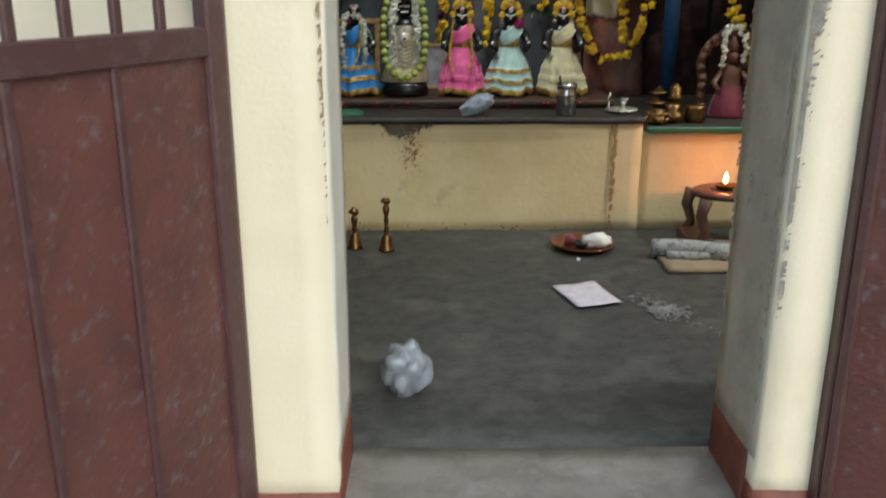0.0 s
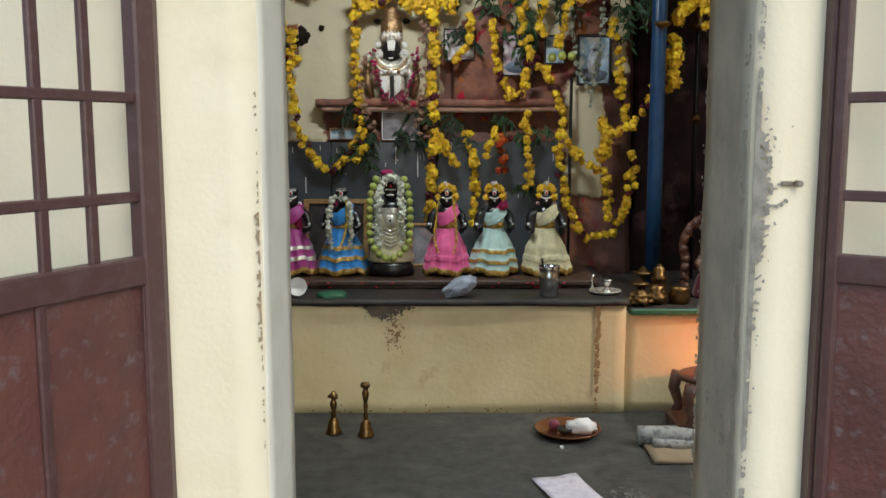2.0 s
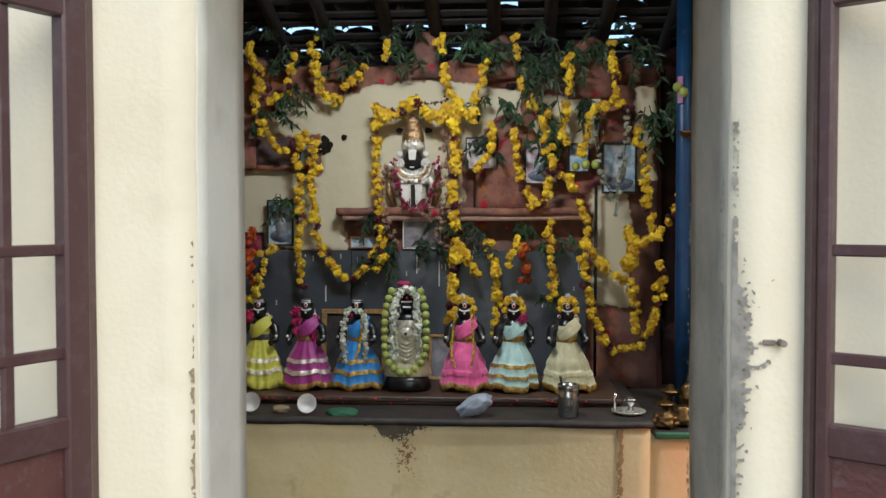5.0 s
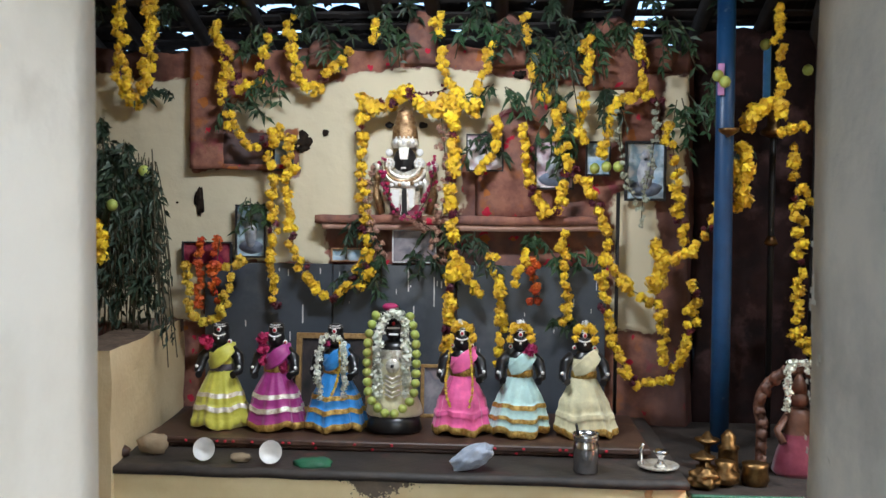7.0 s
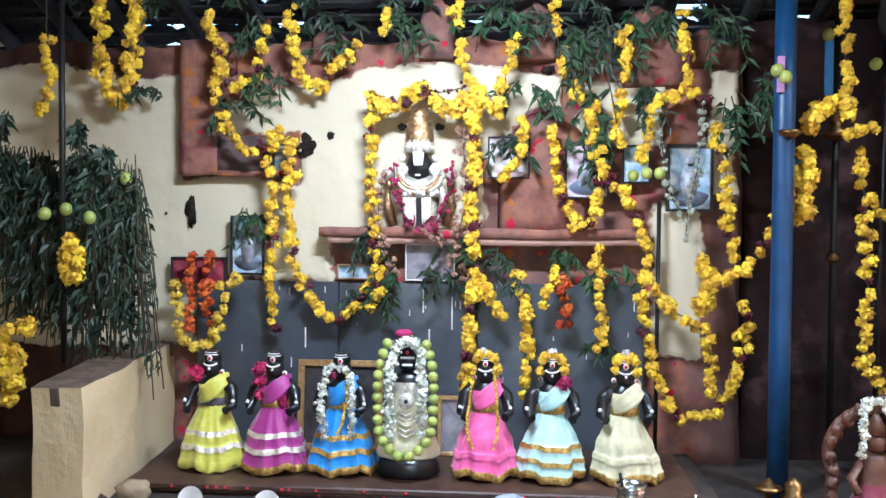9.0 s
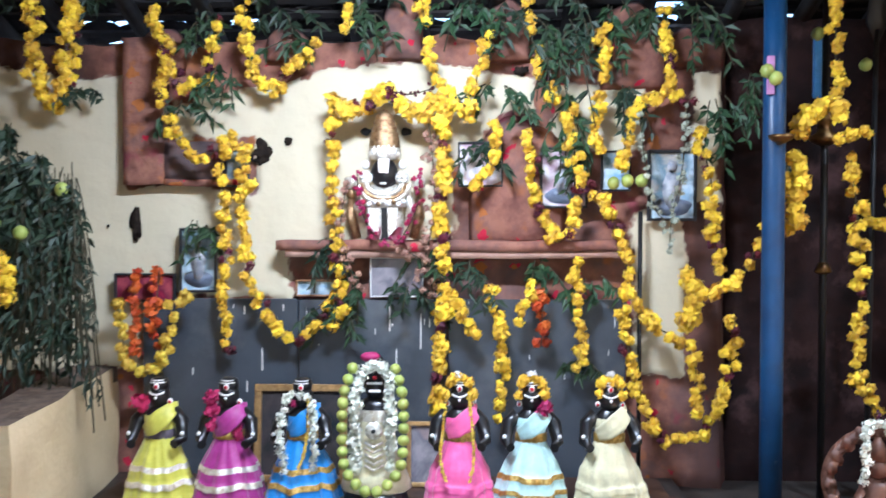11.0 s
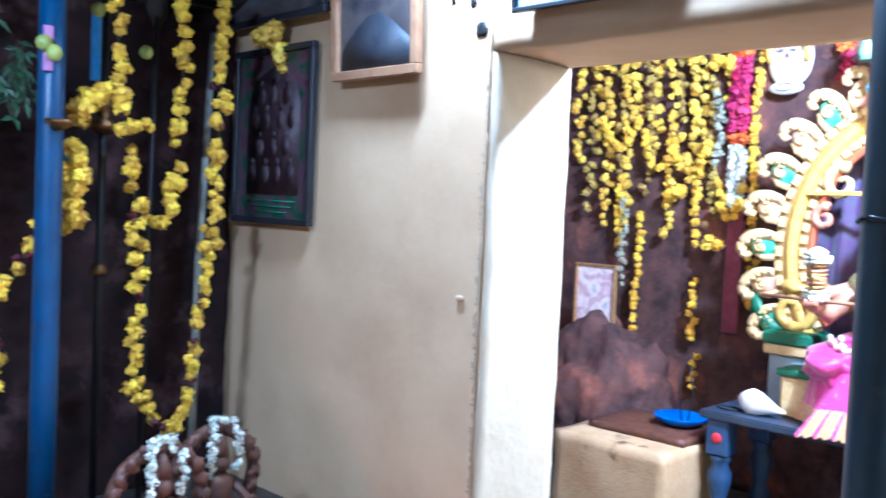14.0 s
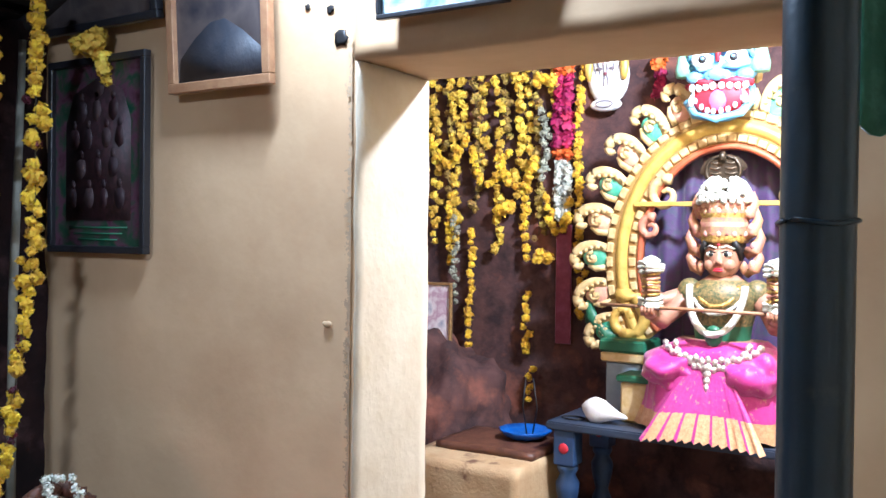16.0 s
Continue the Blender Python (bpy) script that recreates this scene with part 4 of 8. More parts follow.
# black granite panels
panels = base_of("granite_backboard", (-0.2, 5.75, 0.62), "black polished granite backboard behind the dolls, pale streaks and reflected haze in its colour", "backboard", kind=ST)
for a, b in ((-1.285, -0.575), (-0.57, 0.10), (0.105, 0.90)):
    part("granite_panel", box(B(), (a, 5.735, 0.612), (b, 5.758, 1.425), 0, 0.003), BLACKSLAB, panels)
spk = random.Random(5)
for _ in range(34):
    x, z1, ln = spk.uniform(-1.25, 0.85), spk.uniform(0.95, 1.42), spk.uniform(0.008, 0.05)
    part("limewash_drip", box(B(), (x, 5.7325, z1 - ln), (x + spk.uniform(0.003, 0.006), 5.7345, z1), 0), WHITE, panels)
for x, z0, z1 in ((-0.16, 1.28, 1.40), (-0.02, 1.20, 1.36), (-0.13, 1.10, 1.2), (-0.74, 1.1, 1.2), (-0.9, 1.2, 1.3), (0.02, 1.3, 1.37)):
    part("limewash_drip", box(B(), (x, 5.7325, z0), (x + 0.006, 5.7345, z1), 0), WHITE, panels)


def picture(name, cx, cz, w, h, m_art, m_frame, label, y=5.735, bar=0.018, deep=0.02, lean=0.0, axis="y", group="framed pictures", x=2.49):
    """A framed print. Leaning ones rest on their foot."""
    e = base_of(name, (0, 0, 0), label, "picture", group)
    m = pose(cx, y, cz - h / 2, lean, 0, 0) if axis == "y" else pose(x, cx, cz - h / 2, lean, 0, 90) if axis == "x" else None
    if axis == "x":
        m = pose(x, cx, cz - h / 2, 0, 0, -90) @ pose(0, 0, 0, lean, 0, 0)
    e.matrix_world = m

    def add(n, bm_, mm):
        ob = new(n, mesh_of(n, bm_, mm))
        ob.parent = e

    add("print", box(B(), (-w / 2 + bar * 0.5, -0.004, bar * 0.5), (w / 2 - bar * 0.5, 0.0, h - bar * 0.5)), m_art)
    add("backing", box(B(), (-w / 2 + bar * 0.5, 0.001, bar * 0.5), (w / 2 - bar * 0.5, 0.006, h - bar * 0.5)), WOOD)
    for lo, hi in (((-w / 2, -deep, 0), (w / 2, 0.008, bar)), ((-w / 2, -deep, h - bar), (w / 2, 0.008, h)), ((-w / 2, -deep, bar), (-w / 2 + bar, 0.008, h - bar)), ((w / 2 - bar, -deep, bar), (w / 2, 0.008, h - bar))):
        add("frame_bar", box(B(), lo, hi, 0, 0.003), m_frame)
    return e


def paint_on(e, name, bm_, m_):
    """A painted shape of a print, in the print's own plane: x across, z up from its foot."""
    ob = new(name, mesh_of(name, bm_, m_, True))
    ob.parent = e
    return ob


def blob(x, z, rx, rz, seed=0.0):
    pts = []
    for i in range(28):
        q = 2 * math.pi * i / 28
        k = 1 + 0.16 * noise.noise(Vector((math.cos(q) * 1.6, math.sin(q) * 1.6, seed)))
        pts.append((x + rx * k * math.cos(q), z + rz * k * math.sin(q)))
    return slab(B(), pts, -0.0062, -0.0045)


SKYBLUE = art("blue_print", [(0.25, 0.42, 0.62), (0.55, 0.66, 0.75), (0.16, 0.25, 0.32), (0.5, 0.45, 0.4)])
PINKISH = art("pink_white_print", [(0.62, 0.52, 0.58), (0.45, 0.30, 0.38), (0.70, 0.66, 0.68), (0.3, 0.32, 0.42)])
REDART = art("red_print", [(0.35, 0.02, 0.06), (0.15, 0.02, 0.05), (0.4, 0.08, 0.10), (0.1, 0.08, 0.15)])
GREYART = art("grey_print", [(0.20, 0.19, 0.22), (0.28, 0.25, 0.27), (0.14, 0.13, 0.16), (0.3, 0.2, 0.2)])
DARKART = art("dark_print", [(0.03, 0.03, 0.03), (0.06, 0.05, 0.05), (0.02, 0.025, 0.03)])
GREENART = art("green_purple_print", [(0.012, 0.05, 0.03), (0.03, 0.06, 0.035), (0.10, 0.045, 0.07), (0.05, 0.02, 0.03)], 14)
DUSKART = art("dusky_portrait_print", [(0.055, 0.045, 0.045), (0.10, 0.08, 0.075), (0.03, 0.03, 0.04)], 5)

LEAFPIC = picture("wall_picture", -1.025, 1.60, 0.17, 0.29, SKYBLUE, DARKFRAME, "small pale blue print hung on the cream wall", bar=0.010)
picture("wall_picture", -1.27, 1.475, 0.28, 0.13, REDART, DARKFRAME, "low crimson print above the granite", bar=0.010)
picture("wall_picture", -0.845, 2.015, 0.11, 0.17, SKYBLUE, DARKFRAME, "small blue print half hidden by marigolds", bar=0.010)
picture("wall_picture", -0.48, 1.475, 0.20, 0.075, SKYBLUE, WOODFRAME, "narrow blue print on the granite edge", bar=0.008)
PINKPIC = picture("wall_picture", 0.62, 1.97, 0.21, 0.27, PINKISH, DARKFRAME, "pinkish white deity print, sun-faded", bar=0.010, y=5.735)
picture("wall_picture", 0.25, 2.03, 0.20, 0.20, PINKISH, DARKFRAME, "faded print behind leaves", bar=0.008, y=5.735)
picture("wall_picture", 0.85, 2.00, 0.13, 0.18, SKYBLUE, DARKFRAME, "small sky-blue print hung on the mud wall", bar=0.008, y=5.735)
BLUEPIC = picture("wall_picture", 1.098, 1.935, 0.215, 0.315, SKYBLUE, DARKFRAME, "blue-grey print in a black frame", bar=0.013, y=5.735)
picture("wall_picture", -0.125, 1.525, 0.24, 0.18, GREYART, WHITE, "small grey print below the silver idol", bar=0.006, y=5.735)
picture("standing_picture", -0.52, 0.868, 0.40, 0.415, DARKART, GOLDFRAME, "dark picture in a gilt frame standing behind the dolls", y=5.50, bar=0.03, lean=-6)
picture("standing_picture", 0.03, 0.795, 0.18, 0.27, GREYART, GOLDFRAME, "small picture in a brown gilt frame on the step", y=5.46, bar=0.018, lean=-6)
# pictures on the east wall
GREENPIC = picture("east_picture", 5.56, 2.16, 0.60, 0.78, GREENART, DARKFRAME, "dark green deity print in a black frame", axis="x", x=2.470, bar=0.028, deep=0.025, lean=0, group="pictures on the east wall")
PORTRAIT = picture("east_picture", 4.845, 2.67, 0.50, 0.62, DUSKART, WOODFRAME, "dim portrait in a light brown wooden frame", axis="x", x=2.440, bar=0.036, deep=0.025, lean=3, group="pictures on the east wall")
picture("east_picture", 3.93, 2.80, 0.46, 0.56, SKYBLUE, DARKFRAME, "pale deity print in a thin dark frame", axis="x", x=2.440, bar=0.016, deep=0.022, lean=4, group="pictures on the east wall")
picture("east_picture", 5.52, 2.90, 0.74, 0.5, DUSKART, DARKFRAME, "large dim picture in a black frame hung high", axis="x", x=2.44, bar=0.03, deep=0.03, lean=8, group="pictures on the east wall")

MAUVE = [mat("dull_mauve_ink", (0.036, 0.020, 0.025), 0.6), mat("faded_rose_ink", (0.058, 0.034, 0.036), 0.6), mat("deep_maroon_ink", (0.040, 0.018, 0.022), 0.5)]
paint_on(GREENPIC, "printed_panel", slab(B(), [(-0.20, 0.13), (0.20, 0.13), (0.20, 0.52), (0.15, 0.64), (0.0, 0.70), (-0.15, 0.64), (-0.20, 0.52)], -0.0062, -0.0045), mat("dark_maroon_ink", (0.026, 0.014, 0.016), 0.5, second=(0.055, 0.024, 0.030), scale=40, mix=(0.45, 0.6)))
rng = random.Random(31)
for row_, (zz, nn) in enumerate(((0.22, 4), (0.34, 3), (0.46, 4), (0.57, 3), (0.66, 1))):
    for k in range(nn):
        xx = (k - (nn - 1) / 2) * 0.095 + rng.uniform(-0.01, 0.01)
        ob = paint_on(GREENPIC, "printed_figure", blob(xx, zz, 0.024 + 0.010 * rng.random(), 0.042, k + row_ * 7.0), MAUVE[(k + row_) % 3])
        ob.location.y = -0.002
        ob = paint_on(GREENPIC, "printed_figure", blob(xx, zz + 0.055, 0.014, 0.018, k + row_ * 3.0), MAUVE[(k + row_ + 1) % 3])
        ob.location.y = -0.002
for k in range(3):
    paint_on(GREENPIC, "caption_bar", box(B(), (-0.18 + 0.03 * k, -0.0062, 0.098 - 0.024 * k), (0.18 - 0.03 * k, -0.0045, 0.105 - 0.024 * k)), GREEN_PAINT)
DUSK = mat("blue_black_ink", (0.020, 0.022, 0.030), 0.6, second=(0.034, 0.032, 0.038), scale=14)
paint_on(PORTRAIT, "printed_bust", slab(B(), [(-0.205, 0.03), (0.205, 0.03), (0.20, 0.13), (0.11, 0.20), (0.03, 0.245), (-0.04, 0.24), (-0.12, 0.19), (-0.20, 0.12)], -0.0062, -0.0045), DUSK)
PALE = mat("chalky_white_ink", (0.44, 0.44, 0.47), 0.4, second=(0.28, 0.30, 0.36), scale=30, mix=(0.45, 0.6))
SLATE = mat("slate_blue_ink", (0.14, 0.17, 0.25), 0.35, second=(0.25, 0.28, 0.36), scale=22)
for pic, w_, h_ in ((BLUEPIC, 0.215, 0.315), (PINKPIC, 0.21, 0.27), (LEAFPIC, 0.17, 0.29)):
    paint_on(pic, "printed_ground", blob(0.0, h_ * 0.20, w_ * 0.40, h_ * 0.13, w_ * 9), SLATE)
    paint_on(pic, "printed_figure", blob(0.0, h_ * 0.45, w_ * 0.19, h_ * 0.26, h_ * 7), PALE).location.y = -0.002
    paint_on(pic, "printed_figure", blob(0.0, h_ * 0.76, w_ * 0.10, h_ * 0.09, h_ * 5), PALE).location.y = -0.002

# plaster chips and nails
# Holes are flat black discs: their inner shade as colour, nothing cut.
for y, z, s in ((4.353, 2.499, 0.028), (4.50, 2.62, 0.012), (4.40, 2.60, 0.016)):
    tagged(thing("wall_hole", ball(B(), (2.494, y, z), s, 0, 2, (0.12, 1, 0.9), 0.6), IRON, "chipped plaster hole, its shade a flat black disc", "hole"), kind=ST)
tagged(thing("wall_plug", ball(B(), (2.494, 4.40, 1.555), 0.022, 0, 2, (0.3, 1, 0.5), 0.3), WALL_EAST, "small plastered wall plug", "plug"), kind=ST)
# north wall holes likewise: thin matte discs coloured as the shade inside
HOLE_SHADE = mat("hole_shade_black", (0.018, 0.014, 0.012), 1.0, second=(0.035, 0.026, 0.02), scale=40, spec=0.0)
for x, z, sx, sz in ((-0.625, 2.14, 0.017, 0.017), (0.434, 2.455, 0.028, 0.02), (-1.333, 1.77, 0.022, 0.075), (-0.76, 2.09, 0.045, 0.05), (-1.46, 1.755, 0.006, 0.006)):
    tagged(thing("wall_hole", ball(B(), (x, 5.786, z), 1.0, 0, 3, (sx, 0.008, sz), 0.9), HOLE_SHADE, "knocked-out limewash hole, its shade a near-black disc", "hole"), kind=ST)


# the silver idol of the wall: one plain mesh
def wall_idol():
    bm = B()
    x, y = -0.176, 5.70
    # tiered gilt crown over a silver cap
    lathe(bm, [(0.062, 0.0, 0), (0.071, 0.012, 0), (0.069, 0.035, 0), (0.067, 0.05, 4), (0.066, 0.085, 4), (0.060, 0.118, 4), (0.052, 0.124, 4), (0.055, 0.132, 4), (0.055, 0.142, 4), (0.047, 0.148, 4), (0.050, 0.156, 4), (0.048, 0.168, 4),
               (0.040, 0.173, 4), (0.043, 0.182, 4), (0.038, 0.196, 4), (0.026, 0.206, 4), (0.008, 0.222, 4)], 26, (x, y, 2.05), squash=0.65, pleat=0.03, folds=13)
    for k in range(7):
        a = math.pi * (1.12 + 0.76 * k / 6)
        ball(bm, (x + 0.064 * math.cos(a), y + 0.046 * math.sin(a), 2.072 + 0.012 * (k % 2)), 0.0125, 2 if k % 2 else 0, 2, (1, 0.7, 1.3), 0.2)
        ball(bm, (x + 0.058 * math.cos(a), y + 0.042 * math.sin(a), 2.105), 0.008, 0, 1)
    # black face, long and rounded below, with the broad white mark
    ball(bm, (x, y - 0.005, 1.985), 0.062, 1, 4, (1, 0.75, 1.16))
    slab(bm, [(x - 0.026, 2.050), (x + 0.028, 2.050), (x + 0.020, 1.988), (x - 0.020, 1.988)], y - 0.062, y - 0.045, 2, bevel=0.003)
    box(bm, (x - 0.003, y - 0.0645, 1.996), (x + 0.004, y - 0.06, 2.044), 0, 0.001)
    box(bm, (x - 0.016, y - 0.060, 1.937), (x + 0.012, y - 0.046, 1.947), 2, 0.003)
    for s in (-1, 1):
        ball(bm, (x + s * 0.080, y - 0.030, 1.968), 0.030, 2, 3, (1, 0.35, 1))
        for k in range(8):
            a = k * math.pi / 4
            ball(bm, (x + s * 0.080 + 0.022 * math.cos(a), y - 0.040, 1.968 + 0.022 * math.sin(a)), 0.0065, 0, 1)
        ball(bm, (x + s * 0.080, y - 0.041, 1.968), 0.009, 0, 1)
        ball(bm, (x + s * 0.082, y - 0.022, 2.026), 0.020, 2, 2, (1, 0.4, 1))
        # raised palms and arms of chased metal
        ball(bm, (x + s * 0.150, y + 0.01, 1.945), 0.030, 0, 3, (0.9, 0.45, 1.1), 0.5)
        ball(bm, (x + s * 0.150, y + 0.005, 1.90), 0.022, 4, 2, (0.9, 0.45, 1.2), 0.5)
        tube(bm, [(x + s * 0.150, y + 0.02, 1.88), (x + s * 0.155, y + 0.02, 1.80), (x + s * 0.125, y + 0.02, 1.70)], [0.016, 0.024, 0.018], 8, 4)
        tube(bm, [(x + s * 0.095, y, 1.90), (x + s * 0.12, y, 1.84), (x + s * 0.10, y, 1.77)], [0.02, 0.022, 0.012], 8, 0)
        ball(bm, (x + s * 0.092, y + 0.055, 2.180), 0.022, 5, 2, (1.1, 0.3, 0.8), 0.4)
    # collar crescents, beads and the two white panels below
    for rad, drop, zz, r_, m_ in ((0.082, 0.060, 1.952, 0.013, 0), (0.098, 0.072, 1.945, 0.012, 4), (0.110, 0.080, 1.938, 0.012, 0)):
        tube(bm, [(x + rad * math.cos(a), y - 0.030, zz + drop * math.sin(a)) for a in [math.pi * (1 + i / 16) for i in range(17)]], r_, 7, m_)
    lathe(bm, [(0.098, 0.0, 0), (0.102, 0.02, 0), (0.094, 0.05, 0), (0.060, 0.10, 0)], 24, (x, y, 1.838), squash=0.42, pleat=0.03, folds=14)
    for k in range(9):
        ball(bm, (x - 0.088 + 0.022 * k, y - 0.036 - 0.010 * math.sin(math.pi * k / 8), 1.862 - 0.010 * (k % 2)), 0.0115, 2 if k % 3 else 4, 2, (1, 0.6, 1), 0.2)
    for s, w_ in ((-1, 0.060), (1, 0.046)):
        slab(bm, [(x + s * 0.014, 1.835), (x + s * (0.014 + w_), 1.835), (x + s * (0.010 + w_), 1.745), (x + s * (0.026), 1.715)], y - 0.042, y - 0.012, 2, bevel=0.006)
    slab(bm, [(x - 0.016, 1.84), (x + 0.018, 1.84), (x + 0.022, 1.72), (x + 0.030, 1.69), (x - 0.022, 1.69), (x - 0.014, 1.72)], y - 0.040, y - 0.018, 1, bevel=0.004)
    lathe(bm, [(0.085, 0.0, 3), (0.090, 0.015, 3), (0.075, 0.03, 3), (0.082, 0.07, 0), (0.075, 0.16, 0)], 20, (x, y + 0.01, 1.68), squash=0.4, pleat=0.05, folds=11)
    return thing("deity_relief", bm, [SILVER, SKIN, WHITE, C_RED, mat("tarnished_gilt", (0.44, 0.29, 0.15), 0.34, metal=0.8, second=(0.22, 0.12, 0.06), scale=60, bump=0.6, bump_scale=80), IRON], "silver-plated deity relief with a black face and white mark", "statue", smooth=False)


wall_idol()

# ---------------------------------------------------------------- dolls on the step


def ribbon(bm, pts, half, thick, mi, out=(0, -1, 0.15), ripple=0.6):
    """A closed, softly rippled band of cloth along points; half: its half width at each point."""
    pts, out = smooth_path(pts, 0.012), Vector(out).normalized()
    rings, n = [], 7
    for i, p in enumerate(pts):
        d = (pts[min(i + 1, len(pts) - 1)] - pts[max(i - 1, 0)]).normalized()
        w = d.cross(out).normalized()
        t = i / max(1, len(pts) - 1) * (len(half) - 1)
        h = half[int(t)] + (half[min(int(t) + 1, len(half) - 1)] - half[int(t)]) * (t - int(t))
        front = [p + w * h * (2 * j / (n - 1) - 1) + out * thick * (1 + ripple * math.sin(j * 2.1 + i * 0.12)) for j in range(n)]
        back = [p + w * h * (2 * j / (n - 1) - 1) - out * thick for j in reversed(range(n))]
        rings.append([bm.verts.new(q) for q in front + back])
    for a, b in zip(rings, rings[1:]):
        for j in range(2 * n):
            f = bm.faces.new((a[j], a[(j + 1) % (2 * n)], b[(j + 1) % (2 * n)], b[j]))
            f.material_index, f.smooth = mi, True
    for ring in (rings[0][::-1], rings[-1]):
        bm.faces.new(ring).material_index = mi


def set_flower(bm, kind, p, size, mi, rng_):
    """One flower head sewn into a mesh."""
    at = len(bm.verts)
    seen = len(bm.faces)
    bm.from_mesh(rng_.choice(HEADS[kind]))
    bm.verts.ensure_lookup_table(), bm.faces.ensure_lookup_table()
    m = Matrix.LocRotScale(Vector(p), Euler([rng_.uniform(0, 6.28) for _ in range(3)]), (size, size, size))
    for v in bm.verts[at:]:
        v.co = m @ v.co
    for f in bm.faces[seen:]:
        f.material_index = mi


def doll(x, body, sash, hem, label, base=0.660, y=5.156, crown=None, wide=1.0, band=None, scarf=None, arm=0.0, bands=((0.080, 0.100), (0.142, 0.160)), tail=0.0):
    """A dressed doll as one plain mesh: gathered skirt with sewn bands, draped sash, arms, dark head."""
    bm = B()
    rng_ = random.Random(int(abs(x) * 1000) + 5)
    ph = [rng_.uniform(0, 6.28) for _ in range(6)]
    k = wide
    shape = ((0.0, 0.126 * k), (0.012, 0.135 * k), (0.035, 0.132 * k), (0.08, 0.124 * k), (0.13, 0.111 * k), (0.18, 0.094 * k), (0.225, 0.074), (0.262, 0.055))
    levels = sorted({0.0, 0.008, 0.034, 0.040, 0.262} | {round(0.05 + 0.0133 * i, 4) for i in range(16)} | {z_ for b_ in bands for lo_, hi_ in [b_] for z_ in (lo_, lo_ + 0.003, hi_, hi_ + 0.003)})
    rings, n = [], 110
    for z in levels:
        for (za, ra), (zb, rb) in zip(shape, shape[1:]):
            if za <= z <= zb:
                r = ra + (rb - ra) * (z - za) / (zb - za)
        on = any(lo_ <= z <= hi_ + 0.003 for lo_, hi_ in bands) or z <= 0.034
        amp = 0.035 + 0.075 * max(0.0, 1 - z / 0.24)
        ring = []
        for i in range(n):
            a = 2 * math.pi * i / n
            fold = 0.55 * math.cos(9 * a + ph[0] + 0.8 * math.sin(2 * a + ph[1])) + 0.40 * math.cos(16 * a + ph[2] + 5 * z) + 0.5 * noise.noise(Vector((math.cos(a) * 2.2, math.sin(a) * 2.2, z * 9 + x * 7)))
            q = r * (1 + amp * fold + 0.05 * math.cos(2 * a + ph[3]) * (1 - z / 0.27)) + (0.004 if on else 0.0)
            ring.append(bm.verts.new((x + q * math.cos(a) + tail * max(0.0, 1 - z / 0.15), y + 0.84 * q * math.sin(a), base + z + (0.010 * math.sin(4 * a + ph[4]) + 0.005 * math.sin(9 * a + ph[5])) * max(0.0, 1 - z / 0.22) + (0.012 * max(0.0, 1 - z / 0.22)))))
        rings.append((z, ring))
    for (z, a_), (z2, b_) in zip(rings, rings[1:]):
        zc = (z + z2) / 2
        m_ = 2 if zc < 0.036 else 3 if any(lo_ < zc < hi_ + 0.002 for lo_, hi_ in bands) else 0
        for i in range(n):
            f = bm.faces.new((a_[i], a_[(i + 1) % n], b_[(i + 1) % n], b_[i]))
            f.material_index, f.smooth = m_, True
    bm.faces.new(rings[0][1][::-1]).material_index = 2
    lathe(bm, [(0.055, 0.256, 9), (0.060, 0.262, 9), (0.060, 0.286, 9), (0.055, 0.290, 1), (0.060, 0.318, 1), (0.061, 0.345, 4), (0.034, 0.368, 4), (0.026, 0.380, 4)], 40, (x, y, base), squash=0.82, pleat=0.03, folds=15)
    # dark head under a low cap with pale lines
    ball(bm, (x, y - 0.004, base + 0.410), 0.044, 4, 3, (0.95, 0.9, 1.08))
    lathe(bm, [(0.036, 0.0, 4), (0.038, 0.018, 4), (0.033, 0.036, 4), (0.018, 0.042, 4)], 20, (x, y, base + 0.436))
    for zz, hw in ((0.462, 0.030), (0.471, 0.026)):
        tube(bm, [(x + hw * 1.1 * math.sin(q), y - 0.037 * math.cos(q), base + zz) for q in [-1.1 + 0.22 * j for j in range(11)]], 0.0022, 5, 5)
    tube(bm, [(x + 0.036 * math.sin(q), y - 0.008 - 0.037 * math.cos(q), base + 0.426 - 0.006 * math.cos(q * 2)) for q in [-0.9 + 0.18 * j for j in range(11)]], 0.0038, 6, 5)
    ball(bm, (x, y - 0.036, base + 0.448), 0.0115, 5, 2, (1, 0.5, 1.1))
    ball(bm, (x, y - 0.041, base + 0.448), 0.0072, 6, 2, (1, 0.5, 1.1))
    ball(bm, (x, y - 0.046, base + 0.409), 0.0062, 5, 2)
    for s in (-1, 1):
        tube(bm, [(x + s * 0.050, y, base + 0.350), (x + s * 0.088, y - 0.005, base + 0.318), (x + s * 0.098, y - 0.040, base + 0.262), (x + s * 0.082, y - 0.085, base + 0.25 + arm)], [0.030, 0.027, 0.022, 0.017], 10, 4)
        for px, pz in ((0.104, 0.282), (0.092, 0.244)):
            ball(bm, (x + s * px, y - 0.052, base + pz), 0.0095, 5, 1)
        ball(bm, (x + s * 0.046, y - 0.015, base + 0.392), 0.011, 5, 2)
        ball(bm, (x + s * 0.047, y - 0.024, base + 0.392), 0.006, 6, 1)
    # sash drawn from the waist over one shoulder, its end falling free
    ribbon(bm, [(x - 0.050, y - 0.030, base + 0.286), (x - 0.015, y - 0.056, base + 0.306), (x + 0.026, y - 0.056, base + 0.338), (x + 0.058, y - 0.026, base + 0.366), (x + 0.070, y + 0.012, base + 0.366)], (0.020, 0.032, 0.036, 0.028, 0.020), 0.0045, 1)
